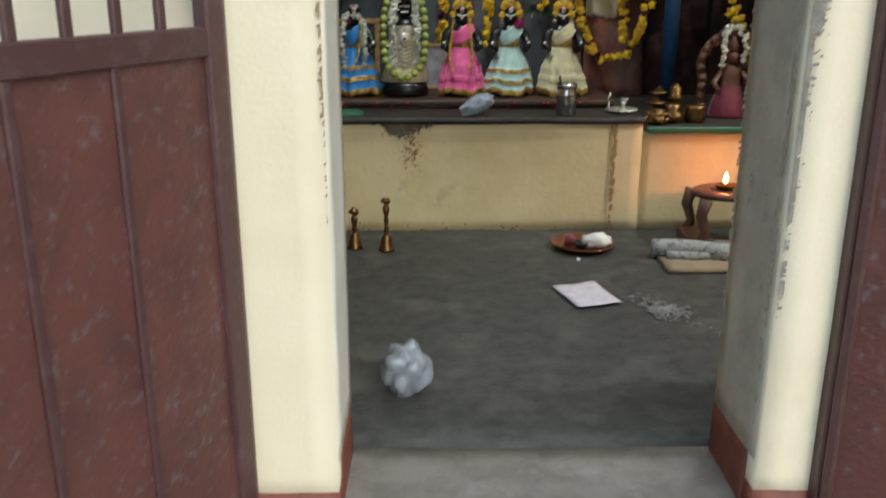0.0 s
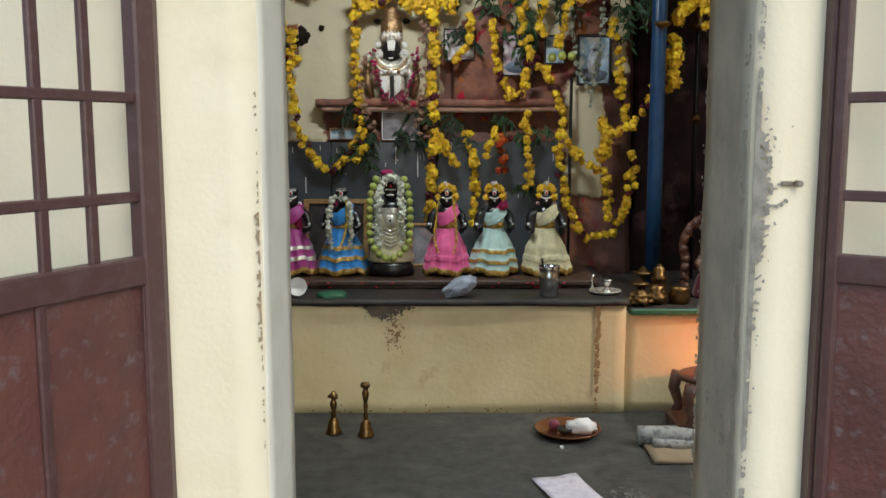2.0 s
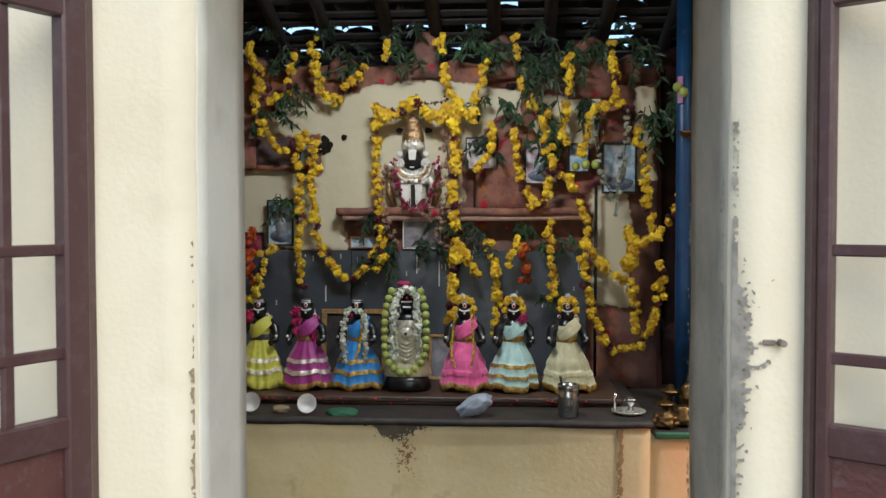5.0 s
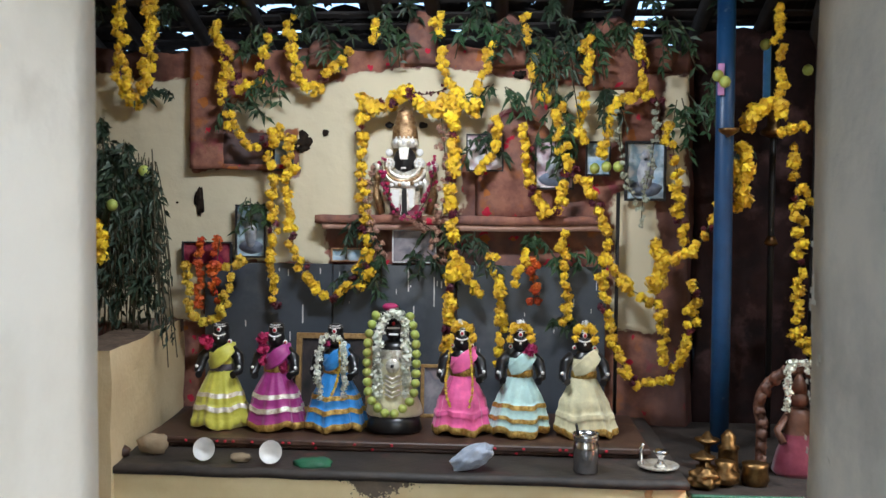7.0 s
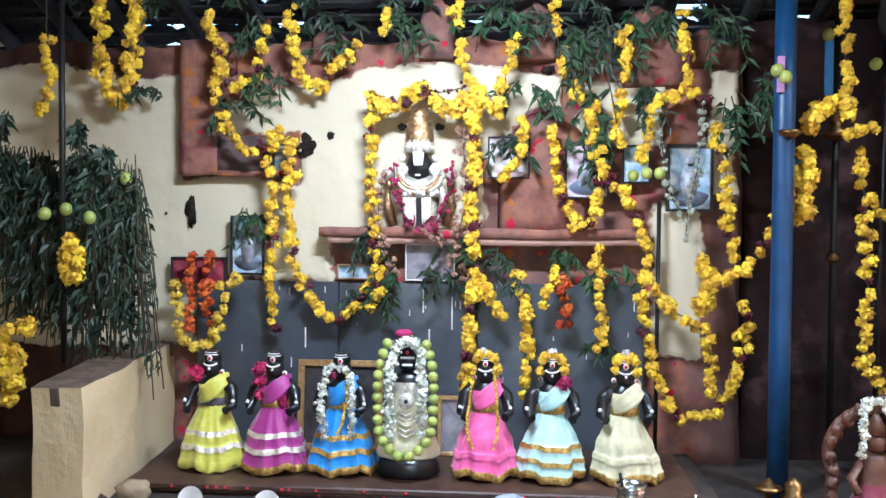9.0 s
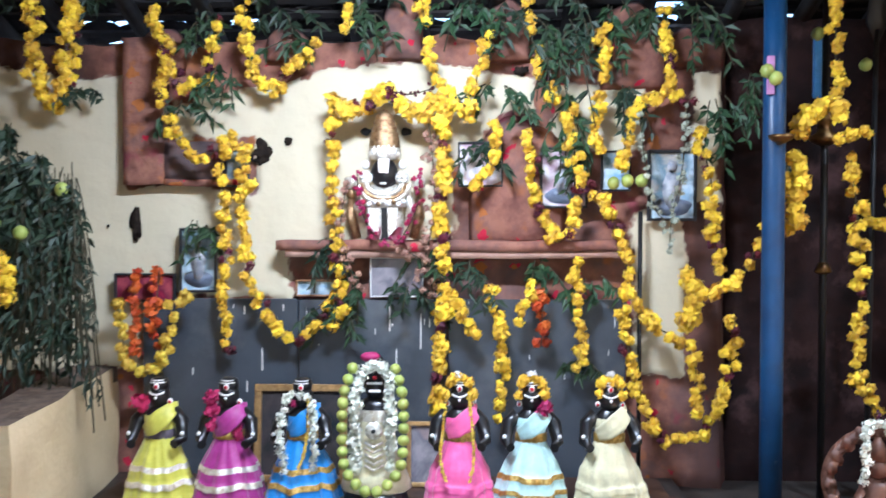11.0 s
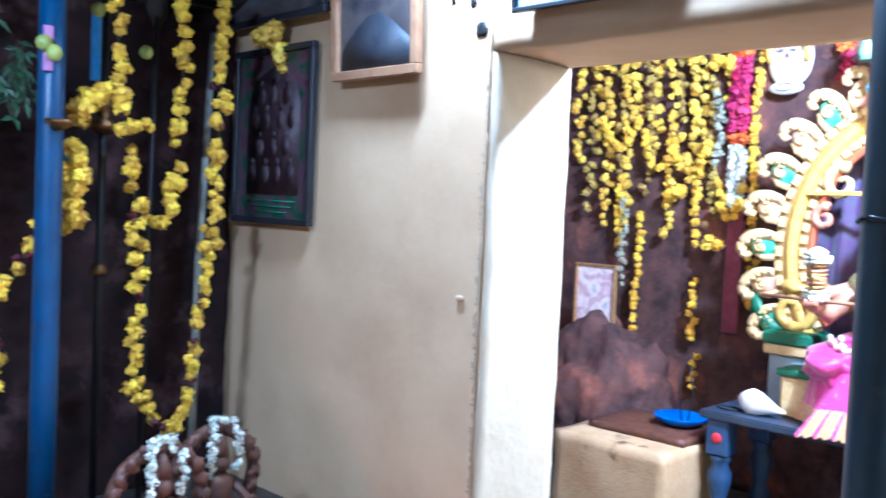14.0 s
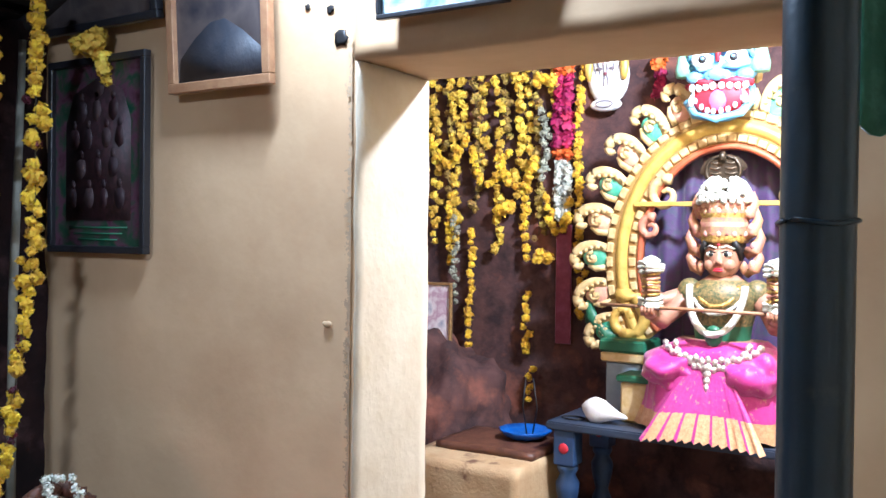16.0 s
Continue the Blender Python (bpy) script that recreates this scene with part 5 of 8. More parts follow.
    if scarf:
        for dx, dz, r in scarf:
            for _ in range(3):
                set_flower(bm, "pink", (x + dx + rng_.uniform(-0.4, 0.4) * r, y - 0.035 + rng_.uniform(-0.3, 0.3) * r, base + dz + rng_.uniform(-0.4, 0.4) * r), r * 2.0, 7, rng_)
    if crown:
        for i in range(9):
            a = math.pi * (0.02 + 0.96 * i / 8)
            set_flower(bm, "marigold", (x + 0.046 * math.cos(a) + rng_.uniform(-0.006, 0.006), y - 0.024, base + 0.448 + 0.036 * math.sin(a) + rng_.uniform(-0.006, 0.006) - (0.022 if i in (0, 8) else 0)), rng_.uniform(0.036, 0.050), 8, rng_)
        for _ in range(3):
            set_flower(bm, "white", (x + rng_.uniform(-0.012, 0.012), y - 0.03, base + 0.497 + rng_.uniform(-0.006, 0.010)), 0.026, 5, rng_)
    for v in bm.verts:
        v.co.z = base + (v.co.z - base) * 1.065
    return thing("dressed_doll", bm, [body, sash, hem, band or GOLD, SKIN, WHITE, RED, PINK_FL, MARIGOLD, BELT if band is SILVER and body is C_YELLOW else GOLD], label, "doll", "dressed deity dolls")


BELT = cloth("dark_grey_sash", (0.07, 0.055, 0.075))
doll(-1.0, C_YELLOW, C_YELLOW, C_YELLOW, "dark doll in a yellow satin skirt with silver bands", band=SILVER, scarf=[(-0.06, 0.40, 0.03), (-0.055, 0.37, 0.02)])
doll(-0.728, C_MAGENTA, C_MAGENTA, GOLD, "dark doll in a magenta silk skirt with silver bands", band=SILVER, scarf=[(-0.055, 0.41, 0.028), (-0.06, 0.36, 0.026), (-0.05, 0.31, 0.022), (0.045, 0.28, 0.026)], wide=1.06)
doll(-0.44, C_BLUE, C_BLUE, GOLD, "dark doll in blue silk with gold bands", band=GOLD, scarf=[(-0.035, 0.39, 0.017)], wide=1.05)
doll(0.168, C_PINK, C_PINK, GOLD, "dark doll in pink satin with a marigold crown", crown=True, wide=1.02, band=C_PINK)
doll(0.442, C_AQUA, C_AQUA, GOLD, "dark doll in pale aqua satin with gold bands", crown=True, wide=1.08, scarf=[(0.045, 0.375, 0.028)], tail=-0.012, bands=((0.066, 0.082), (0.122, 0.140)))
doll(0.74, C_CREAM, C_CREAM, GOLD, "dark doll in cream satin with a marigold crown", crown=True, wide=1.02, band=C_CREAM, tail=0.012)

# central black stone idol
bm = B()
cx, cy, cz = -0.155, 5.156, 0.74
lathe(bm, [(0.125, 0.0, 1), (0.135, 0.01, 1), (0.122, 0.06, 1), (0.085, 0.13, 1), (0.072, 0.22, 1), (0.078, 0.27, 4), (0.078, 0.315, 0), (0.07, 0.338, 0), (0.03, 0.36, 0)], 28, (cx, cy, cz), squash=0.7, pleat=0.03, folds=12)
ball(bm, (cx, cy, cz + 0.405), 0.05, 0, 3, (0.95, 0.9, 1.15))
lathe(bm, [(0.045, 0, 0), (0.042, 0.04, 0), (0.025, 0.075, 0), (0.006, 0.095, 0)], 14, (cx, cy, cz + 0.435))
for s in (-1, 1):
    box(bm, (cx + s * 0.02 - 0.005, cy - 0.055, cz + 0.455), (cx + s * 0.02 + 0.005, cy - 0.04, cz + 0.50), 2, 0.002)
box(bm, (cx - 0.03, cy - 0.055, cz + 0.415), (cx + 0.03, cy - 0.044, cz + 0.423), 2, 0.001)
box(bm, (cx - 0.022, cy - 0.056, cz + 0.385), (cx + 0.022, cy - 0.042, cz + 0.393), 2, 0.001)
ball(bm, (cx, cy - 0.052, cz + 0.44), 0.009, 3, 2)
ball(bm, (cx, cy - 0.082, cz + 0.245), 0.034, 4, 3, (1, 0.35, 1))
ball(bm, (cx, cy - 0.095, cz + 0.245), 0.010, 0, 1)
for i in range(5):
    tube(bm, [(cx - 0.035, cy - 0.078, cz + 0.20 - i * 0.022), (cx, cy - 0.092, cz + 0.185 - i * 0.022), (cx + 0.035, cy - 0.078, cz + 0.20 - i * 0.022)], 0.005, 5, 4)
ball(bm, (cx - 0.02, cy - 0.02, cz + 0.515), 0.03, 5, 2, (1.3, 0.8, 0.7), 0.3)
thing("central_idol", bm, [SKIN, C_CREAM, WHITE, RED, SILVER, PINK_FL], "black stone deity with white marks and silver breastplate", "statue")
bm = lathe(B(), [(0.12, 0.0), (0.135, 0.015), (0.125, 0.055), (0.115, 0.08)], 24, (cx, cy, 0.660), squash=0.75)
thing("idol_plinth", bm, SKIN, "small black stone plinth under the central deity", "plinth", smooth=True)


def neck_garland(cx_, y, top, w, length, kind, size, label, gap=0.024):
    pts = [(cx_ - w * 0.9, y, top - length), (cx_ - w, y - 0.02, top - length * 0.6), (cx_ - w * 0.85, y - 0.015, top - length * 0.2), (cx_ - w * 0.45, y + 0.03, top), (cx_ + w * 0.45, y + 0.03, top), (cx_ + w * 0.85, y - 0.015, top - length * 0.2), (cx_ + w, y - 0.02, top - length * 0.6), (cx_ + w * 0.9, y, top - length)]
    return garland(pts, label, kind, size, gap, loose=0.006, group="garlands on the dolls", string=False)


neck_garland(-0.44, 5.07, 1.11, 0.062, 0.28, "white", 0.040, "white jasmine garland on the blue doll")
neck_garland(-0.155, 5.055, 1.22, 0.070, 0.37, "white", 0.056, "thick white jasmine garland on the central deity")
# lemon garland
g = base_of("lemon_garland", (-0.155, 5.06, 1.25), "garland of green-yellow lemons round the central deity", "garland", "garlands on the dolls")
lem = bpy.data.meshes.new("lemon")
bmx = ball(B(), (0, 0, 0), 0.0215, 0, 2, (1, 1, 1.10), 0.08)
bmx.to_mesh(lem), bmx.free()
lem.materials.append(LEMON)
for p in smooth_path([(-0.235, 5.08, 1.22), (-0.265, 5.05, 1.12), (-0.27, 5.04, 0.96), (-0.25, 5.02, 0.84), (-0.155, 4.985, 0.775), (-0.06, 5.02, 0.84), (-0.04, 5.04, 0.96), (-0.045, 5.05, 1.12), (-0.075, 5.08, 1.22)], 0.045):
    ob = new("lemon", lem)
    ob.parent = g
    ob.location = p - g.location
    ob.rotation_euler = (FLOWERS.uniform(0, 3), FLOWERS.uniform(0, 3), 0)
for dx in (-0.038, 0.03):
    pts = [(0.168 + dx * 1.2, 5.09, 1.12), (0.168 + dx * 1.6, 5.04, 1.0), (0.168 + dx * 1.8, 5.03, 0.88), (0.168 + dx * 1.2, 5.03, 0.80)]
    garland(pts, "thin yellow bead string on the pink doll", "pale", 0.014, 0.013, loose=0.001, group="garlands on the dolls", string=False, name="bead_string")
garland([(-0.41, 5.09, 1.10), (-0.40, 5.055, 1.0), (-0.415, 5.04, 0.90), (-0.44, 5.035, 0.84)], "thin yellow bead string on the blue doll", "pale", 0.014, 0.013, loose=0.001, group="garlands on the dolls", string=False, name="bead_string")

# ---------------------------------------------------------------- small things on the benches


def bowl(x, y, z, r, m, label, tilt=(0, 0)):
    bm = lathe(B(), [(r * 0.45, -0.0), (r * 0.7, r * 0.12), (r, r * 0.75), (r * 0.97, r * 0.75), (r * 0.66, r * 0.16), (r * 0.02, r * 0.06)], 20, (0, 0, 0))
    ob = thing("bowl", bm, m, label, "bowl", "bowls on the altar", smooth=True)
    ob.matrix_world = pose(x, y, z, *tilt)


bowl(-0.625, 4.70, 0.665, 0.05, WHITE, "white bowl tipped against the altar step", (75, 10))
bowl(-0.92, 4.72, 0.665, 0.05, WHITE, "white bowl tipped against the altar step", (75, -10))
tagged(thing("coconut", ball(B(), (-1.20, 4.82, 0.655), 0.055, 0, 3, (1.25, 0.9, 0.85), 0.3), JUTE, "brown husked coconut on the altar top", "coconut"))
tagged(thing("coconut", ball(B(), (-1.33, 4.74, 0.64), 0.042, 0, 3, (1.3, 0.9, 0.7), 0.3), WOOD, "brown husked coconut on the altar top", "coconut"))
tagged(thing("coconut", ball(B(), (-0.77, 4.72, 0.632), 0.03, 0, 3, (1.5, 0.9, 0.7), 0.3), JUTE, "brown husked coconut on the altar top", "coconut"))
bm = ball(B(), (-0.45, 4.71, 0.618), 0.075, 0, 3, (1.15, 0.7, 0.36), 0.25)
thing("folded_leaf", bm, GREEN_PAINT, "folded green betel leaf on the altar top", "leaf", smooth=True)
# crumpled plastic bags
def crumple(name, c, s, m, label, seed, twist=0.0):
    bm = B()
    bmesh.ops.create_icosphere(bm, subdivisions=4, radius=1)
    for v in bm.verts:
        k = 1 + 0.30 * noise.noise(v.co * 2.3 + Vector((seed, 0, 0))) + 0.11 * abs(noise.noise(v.co * 6 + Vector((0, seed, 0)))) - 0.05
        q = v.co * k
        v.co = Vector((c[0] + q.x * s[0] + twist * q.z * s[2], c[1] + q.y * s[1], max(c[2] + q.z * s[2], c[2] - s[2] * 0.9)))
    return thing(name, bm, m, label, "bag", smooth=True)


crumple("plastic_bag", (0.235, 4.70, 0.665), (0.075, 0.05, 0.06), C_GREYBLUE, "crumpled grey-blue plastic bag on the altar edge", 3, 0.8)
crumple("plastic_bag", (-0.085, 2.66, 0.085), (0.082, 0.075, 0.098), PLASTIC, "crumpled clear plastic bag on the floor", 8)
cup = base_of("steel_pot", (0.715, 4.72, 0.612), "shiny steel water pot with a dark ladle on the altar edge", "pot")
part("pot", lathe(B(), [(0.045, 0.0), (0.052, 0.005), (0.053, 0.10), (0.056, 0.115), (0.050, 0.125), (0.054, 0.15), (0.058, 0.165), (0.054, 0.165), (0.048, 0.13), (0.046, 0.02)], 28, (0.715, 4.72, 0.612)), STEEL, cup, smooth=True)
part("ladle", tube(B(), [(0.70, 4.72, 0.68), (0.672, 4.70, 0.82)], 0.006, 6), IRON, cup)
sil = base_of("silver_tray", (1.03, 4.80, 0.612), "small silver tray with a lamp and flowers on the altar top", "tray")
part("tray", lathe(B(), [(0.05, 0.0), (0.085, 0.012), (0.088, 0.02), (0.05, 0.008)], 20, (1.03, 4.80, 0.612)), SILVER, sil, smooth=True)
part("lamp", lathe(B(), [(0.03, 0.01), (0.012, 0.03), (0.012, 0.05), (0.034, 0.07), (0.03, 0.08), (0.01, 0.085)], 14, (1.04, 4.80, 0.612)), STEEL, sil, smooth=True)
part("handle", tube(B(), [(0.96, 4.80, 0.63), (0.955, 4.80, 0.68), (0.965, 4.80, 0.72)], 0.008, 6), STEEL, sil)


def brass_item(x, y, z, h, prof, label, name="brass_lamp"):
    return thing(name, lathe(B(), [(r, q * h) for r, q in prof], 18, (x, y, z)), BRASS, label, "brassware", "brassware on the side bench", smooth=True)


LAMP = [(0.045, 0), (0.05, 0.06), (0.018, 0.14), (0.014, 0.3), (0.022, 0.36), (0.013, 0.42), (0.013, 0.62), (0.05, 0.74), (0.056, 0.8), (0.03, 0.82), (0.008, 1)]
brass_item(1.22, 4.82, 0.562, 0.13, LAMP, "small tarnished brass lamp on the green bench")
brass_item(1.30, 4.76, 0.562, 0.10, [(0.03, 0), (0.06, 0.2), (0.062, 0.5), (0.03, 0.7), (0.045, 1)], "round brass water pot on the green bench", "brass_pot")
brass_item(1.36, 4.95, 0.562, 0.19, [(0.042, 0), (0.055, 0.05), (0.045, 0.12), (0.042, 0.55), (0.05, 0.6), (0.03, 0.68), (0.034, 0.85), (0.01, 1)], "tall brass bell-shaped pot on the green bench", "brass_pot")
brass_item(1.28, 5.0, 0.562, 0.17, LAMP, "brass standing lamp with a wick on the green bench")
brass_item(1.43, 4.78, 0.562, 0.09, [(0.05, 0), (0.06, 0.3), (0.05, 0.8), (0.055, 1)], "low brass bowl on the green bench", "brass_pot")
crumple("brass_chain", (1.20, 4.70, 0.60), (0.07, 0.05, 0.045), BRASS, "heap of brass bells and chains on the green bench", 5)


def arched_idol(x, y, label, s=1.0):
    """A carved wooden deity under an arch, one plain mesh."""
    bm = B()
    z = 0.562
    pts = [(x - 0.155 * s, y, z), (x - 0.15 * s, y, z + 0.20), (x - 0.165 * s, y, z + 0.30), (x - 0.12 * s, y, z + 0.40), (x, y, z + 0.46), (x + 0.12 * s, y, z + 0.40), (x + 0.165 * s, y, z + 0.30), (x + 0.15 * s, y, z + 0.20), (x + 0.155 * s, y, z)]
    tube(bm, smooth_path(pts, 0.03), 0.024 * s, 8, 0)
    for q in smooth_path(pts, 0.055):
        ball(bm, (q.x, q.y - 0.012, q.z), 0.025, 0, 2, (1, 0.8, 1.2), 0.9)
    lathe(bm, [(0.10, 0, 1), (0.11, 0.02, 1), (0.09, 0.10, 1), (0.06, 0.18, 0), (0.055, 0.22, 0), (0.06, 0.27, 0), (0.03, 0.30, 0)], 18, (x, y - 0.03, z), squash=0.7, pleat=0.04, folds=9)
    ball(bm, (x, y - 0.03, z + 0.335), 0.042, 0, 2)
    lathe(bm, [(0.035, 0, 0), (0.03, 0.04, 0), (0.01, 0.08, 0)], 12, (x, y - 0.03, z + 0.365))
    for q in (-1, 1):
        tube(bm, [(x + q * 0.05, y - 0.03, z + 0.26), (x + q * 0.10, y - 0.06, z + 0.20), (x + q * 0.08, y - 0.09, z + 0.15)], 0.017, 6, 0)
    thing("arched_idol", bm, [WOOD_RED, C_RED], label, "statue", "arched wooden idols")


arched_idol(1.66, 4.98, "carved reddish wooden idol under an arch in a dark red skirt")
arched_idol(1.95, 5.10, "carved reddish wooden idol under an arch in a dark red skirt")
neck_garland(1.655, 4.92, 1.05, 0.058, 0.19, "white", 0.038, "white jasmine garland over the wooden idol")
neck_garland(1.945, 5.04, 1.06, 0.058, 0.19, "white", 0.038, "white jasmine garland over the wooden idol")

# iron spear stand with brass head, blue cloth and lemon
sp = base_of("ritual_spear", (1.72, 5.62, 0.562), "dark iron ritual spear with a brass collar and blue cloth", "spear")
part("shaft", tube(B(), [(1.72, 5.62, 0.562), (1.72, 5.62, 2.75)], 0.016, 8), IRON, sp)
part("collar", lathe(B(), [(0.02, 0), (0.06, 0.02), (0.065, 0.035), (0.03, 0.06), (0.028, 0.10), (0.05, 0.12), (0.02, 0.14)], 16, (1.72, 5.62, 2.10)), BRASS, sp, smooth=True)
part("collar", lathe(B(), [(0.02, 0), (0.036, 0.01), (0.02, 0.05)], 14, (1.72, 5.62, 1.55)), BRASS, sp, smooth=True)
part("cloth_strip", box(B(), (1.66, 5.59, 2.30), (1.695, 5.61, 2.58), 0, 0.004), C_BLUE, sp, "narrow faded blue cloth strip")
sp = base_of("ritual_spear", (1.93, 5.66, 0.562), "thin dark iron ritual spear", "spear")
part("shaft", tube(B(), [(1.93, 5.66, 0.562), (1.95, 5.66, 2.6)], 0.012, 8), IRON, sp)
part("tip", lathe(B(), [(0.012, 0), (0.05, 0.08), (0.03, 0.2), (0.002, 0.3)], 10, (1.95, 5.66, 2.55), squash=0.2), IRON, sp)
tagged(thing("bamboo_pole", tube(B(), [(2.19, 5.70, 0.562), (2.21, 5.72, 1.6), (2.27, 5.76, 2.6)], [0.018, 0.017, 0.014], 8), mat("weathered_bamboo", (0.28, 0.27, 0.22), 0.7, second=(0.2, 0.19, 0.15), scale=12), "weathered grey bamboo pole leaning in the corner", "pole"))
tagged(thing("iron_rod", tube(B(), [(0.945, 5.66, 0.62), (0.955, 5.70, 1.82)], 0.010, 8), IRON, "thin black iron rod against the wall", "rod"))
tagged(thing("iron_rod", tube(B(), [(-1.66, 5.15, 1.10), (-1.66, 5.15, 2.98)], 0.014, 8), IRON, "black iron rod rising from the parapet", "rod"))
brk = base_of("lamp_bracket", (1.44, 5.25, 2.09), "small brass hanging lamps on the blue post", "lamp")
part("dish", lathe(B(), [(0.01, 0), (0.045, 0.02), (0.05, 0.035), (0.04, 0.03), (0.01, 0.015)], 14, (1.41, 5.25, 2.075)), BRASS, brk, smooth=True)
part("arm", tube(B(), [(1.41, 5.29, 2.08), (1.41, 5.25, 2.08)], 0.008, 6), BRASS, brk)

# ---------------------------------------------------------------- things on the floor


def hand_bell(x, y, h, label):
    b = base_of("hand_bell", (x, y, 0), label, "bell", "brass hand bells")
    part("cup", lathe(B(), [(0.040, 0.0), (0.042, 0.006), (0.034, 0.02), (0.028, 0.05), (0.024, 0.07), (0.008, 0.085)], 20, (x, y, 0.002)), BRASS, b, smooth=True)
    part("handle", lathe(B(), [(0.010, 0.0), (0.013, 0.02), (0.008, 0.04), (0.012, 0.07), (0.008, 0.10), (0.012, 0.13), (0.008, h - 0.16), (0.014, h - 0.135), (0.018, h - 0.11), (0.008, h - 0.085)], 12, (x, y, 0.085)), BRASS, b, smooth=True)
    part("finial", ball(B(), (x, y, h + 0.012), 0.020, 0, 2, (1.2, 0.7, 1.0), 0.4), BRASS, b)


hand_bell(-0.232, 4.245, 0.245, "tall brass hand bell with a ribbed handle on the floor")
hand_bell(-0.395, 4.285, 0.18, "smaller brass hand bell on the floor")
pl = base_of("offering_plate", (0.765, 4.28, 0), "copper plate heaped with white cloth and offerings on the floor", "plate")
part("plate", lathe(B(), [(0.10, 0.002), (0.14, 0.01), (0.160, 0.03), (0.164, 0.034), (0.155, 0.033), (0.13, 0.016), (0.01, 0.012)], 32, (0.765, 4.28, 0)), COPPER, pl, smooth=True)
bm = ball(B(), (0.83, 4.26, 0.045), 0.075, 0, 3, (1.0, 0.7, 0.5), 0.5)
part("cloth", bm, WHITE, pl, "crumpled white cloth")
part("dark_bowl", lathe(B(), [(0.02, 0), (0.038, 0.02), (0.04, 0.03), (0.03, 0.025)], 14, (0.745, 4.24, 0.014)), IRON, pl)
part("fruit", ball(B(), (0.70, 4.31, 0.038), 0.03, 0, 2), C_RED, pl)
part("brass_cup", lathe(B(), [(0.02, 0), (0.028, 0.03), (0.03, 0.04), (0.02, 0.03)], 14, (0.89, 4.31, 0.014)), BRASS, pl)
tagged(thing("camphor_cube", box(B(), (0.70, 4.06, 0.0), (0.718, 4.078, 0.014), 0, 0.003), WHITE, "white camphor cube on the floor", "camphor"))
# paper sheet
bm = B()
rowsv = []
for i in range(9):
    rowv = []
    for j in range(7):
        u, v = i / 8 - 0.5, j / 6 - 0.5
        rowv.append(bm.verts.new((u * 0.205, v * 0.27, 0.004 + 0.008 * noise.noise(Vector((u * 3, v * 3, 1))) + 0.006)))
    rowsv.append(rowv)
for i in range(8):
    for j in range(6):
        bm.faces.new((rowsv[i][j], rowsv[i + 1][j], rowsv[i + 1][j + 1], rowsv[i][j + 1]))
ob = thing("paper_sheet", bm, PAPER, "printed pinkish-white paper sheet lying on the floor", "paper", smooth=True)
ob.matrix_world = pose(0.665, 3.575, 0.002, 0, 0, 16)
mod = ob.modifiers.new("thick", "SOLIDIFY")
mod.thickness = 0.001
# newspaper bundle on a cloth
nb = base_of("newspaper_bundle", (1.27, 4.05, 0), "rolled newspaper bundle on a jute cloth", "newspaper")
part("roll", tube(B(), smooth_path([(1.08, 4.13, 0.045), (1.25, 4.10, 0.05), (1.45, 4.02, 0.045)], 0.04), 0.048, 10), NEWS, nb, smooth=True)
part("newspaper_sheet", rough_box(B(), (1.14, 4.02, 0.012), (1.52, 4.26, 0.05), 0.04, 0.012, 7.0), NEWS, nb)
part("cloth", rough_box(B(), (1.10, 3.86, 0.001), (1.55, 4.10, 0.02), 0.04, 0.008, 8.0), JUTE, nb, "folded jute cloth")
flakes("spilt_flour", (0.72, 3.05, 0.006), (1, 0, 0), (0, 1, 0), (0.5, 0.6), 0.005, lambda a, b: 0.90 * hump(a, 0.5, 0.22) * hump(b, 0.52, 0.2) + 0.55 * hump(a, 0.35, 0.3) * hump(b, 0.8, 0.2) + 0.5 * hump(a, 0.8, 0.2) * hump(b, 0.2, 0.2), mat("rice_flour", (0.27, 0.265, 0.25), 0.9, second=(0.13, 0.128, 0.12), scale=30), "white rice flour smeared on the cement floor", 9.0)

# low wooden stool with the oil lamp
st = base_of("low_stool", (1.50, 4.36, 0), "low reddish wooden stool with curved legs", "stool")
part("seat", lathe(B(), [(0.21, 0.255), (0.222, 0.263), (0.222, 0.278), (0.212, 0.285), (0.01, 0.285)], 36, (1.545, 4.36, 0), squash=0.74), WOOD_RED, st, smooth=False)
for x, y in ((1.36, 4.23), (1.36, 4.49), (1.75, 4.23), (1.75, 4.49)):
    part("leg", tube(B(), [(x, y, 0.26), (x - 0.02 if x < 1.5 else x + 0.02, y, 0.18), (x + 0.01 if x < 1.5 else x - 0.01, y, 0.09), (x - 0.03 if x < 1.5 else x + 0.03, y, 0.0)], [0.035, 0.030, 0.024, 0.034], 8), WOOD_RED, st, smooth=True)
part("base_bar", box(B(), (1.30, 4.22, 0.0), (1.42, 4.50, 0.06), 0, 0.01), WOOD_RED, st)
part("base_bar", box(B(), (1.69, 4.22, 0.0), (1.81, 4.50, 0.06), 0, 0.01), WOOD_RED, st)
ol = base_of("oil_lamp", (1.49, 4.36, 0.285), "lit brass oil lamp on the stool", "lamp")
part("dish", lathe(B(), [(0.03, 0.0), (0.04, 0.006), (0.05, 0.02), (0.055, 0.026), (0.045, 0.022), (0.01, 0.012)], 18, (1.49, 4.36, 0.285)), BRASS, ol, smooth=True)
part("flame", lathe(B(), [(0.002, 0.0), (0.012, 0.014), (0.010, 0.03), (0.001, 0.055)], 12, (1.49, 4.36, 0.318)), FLAME, ol, smooth=True)

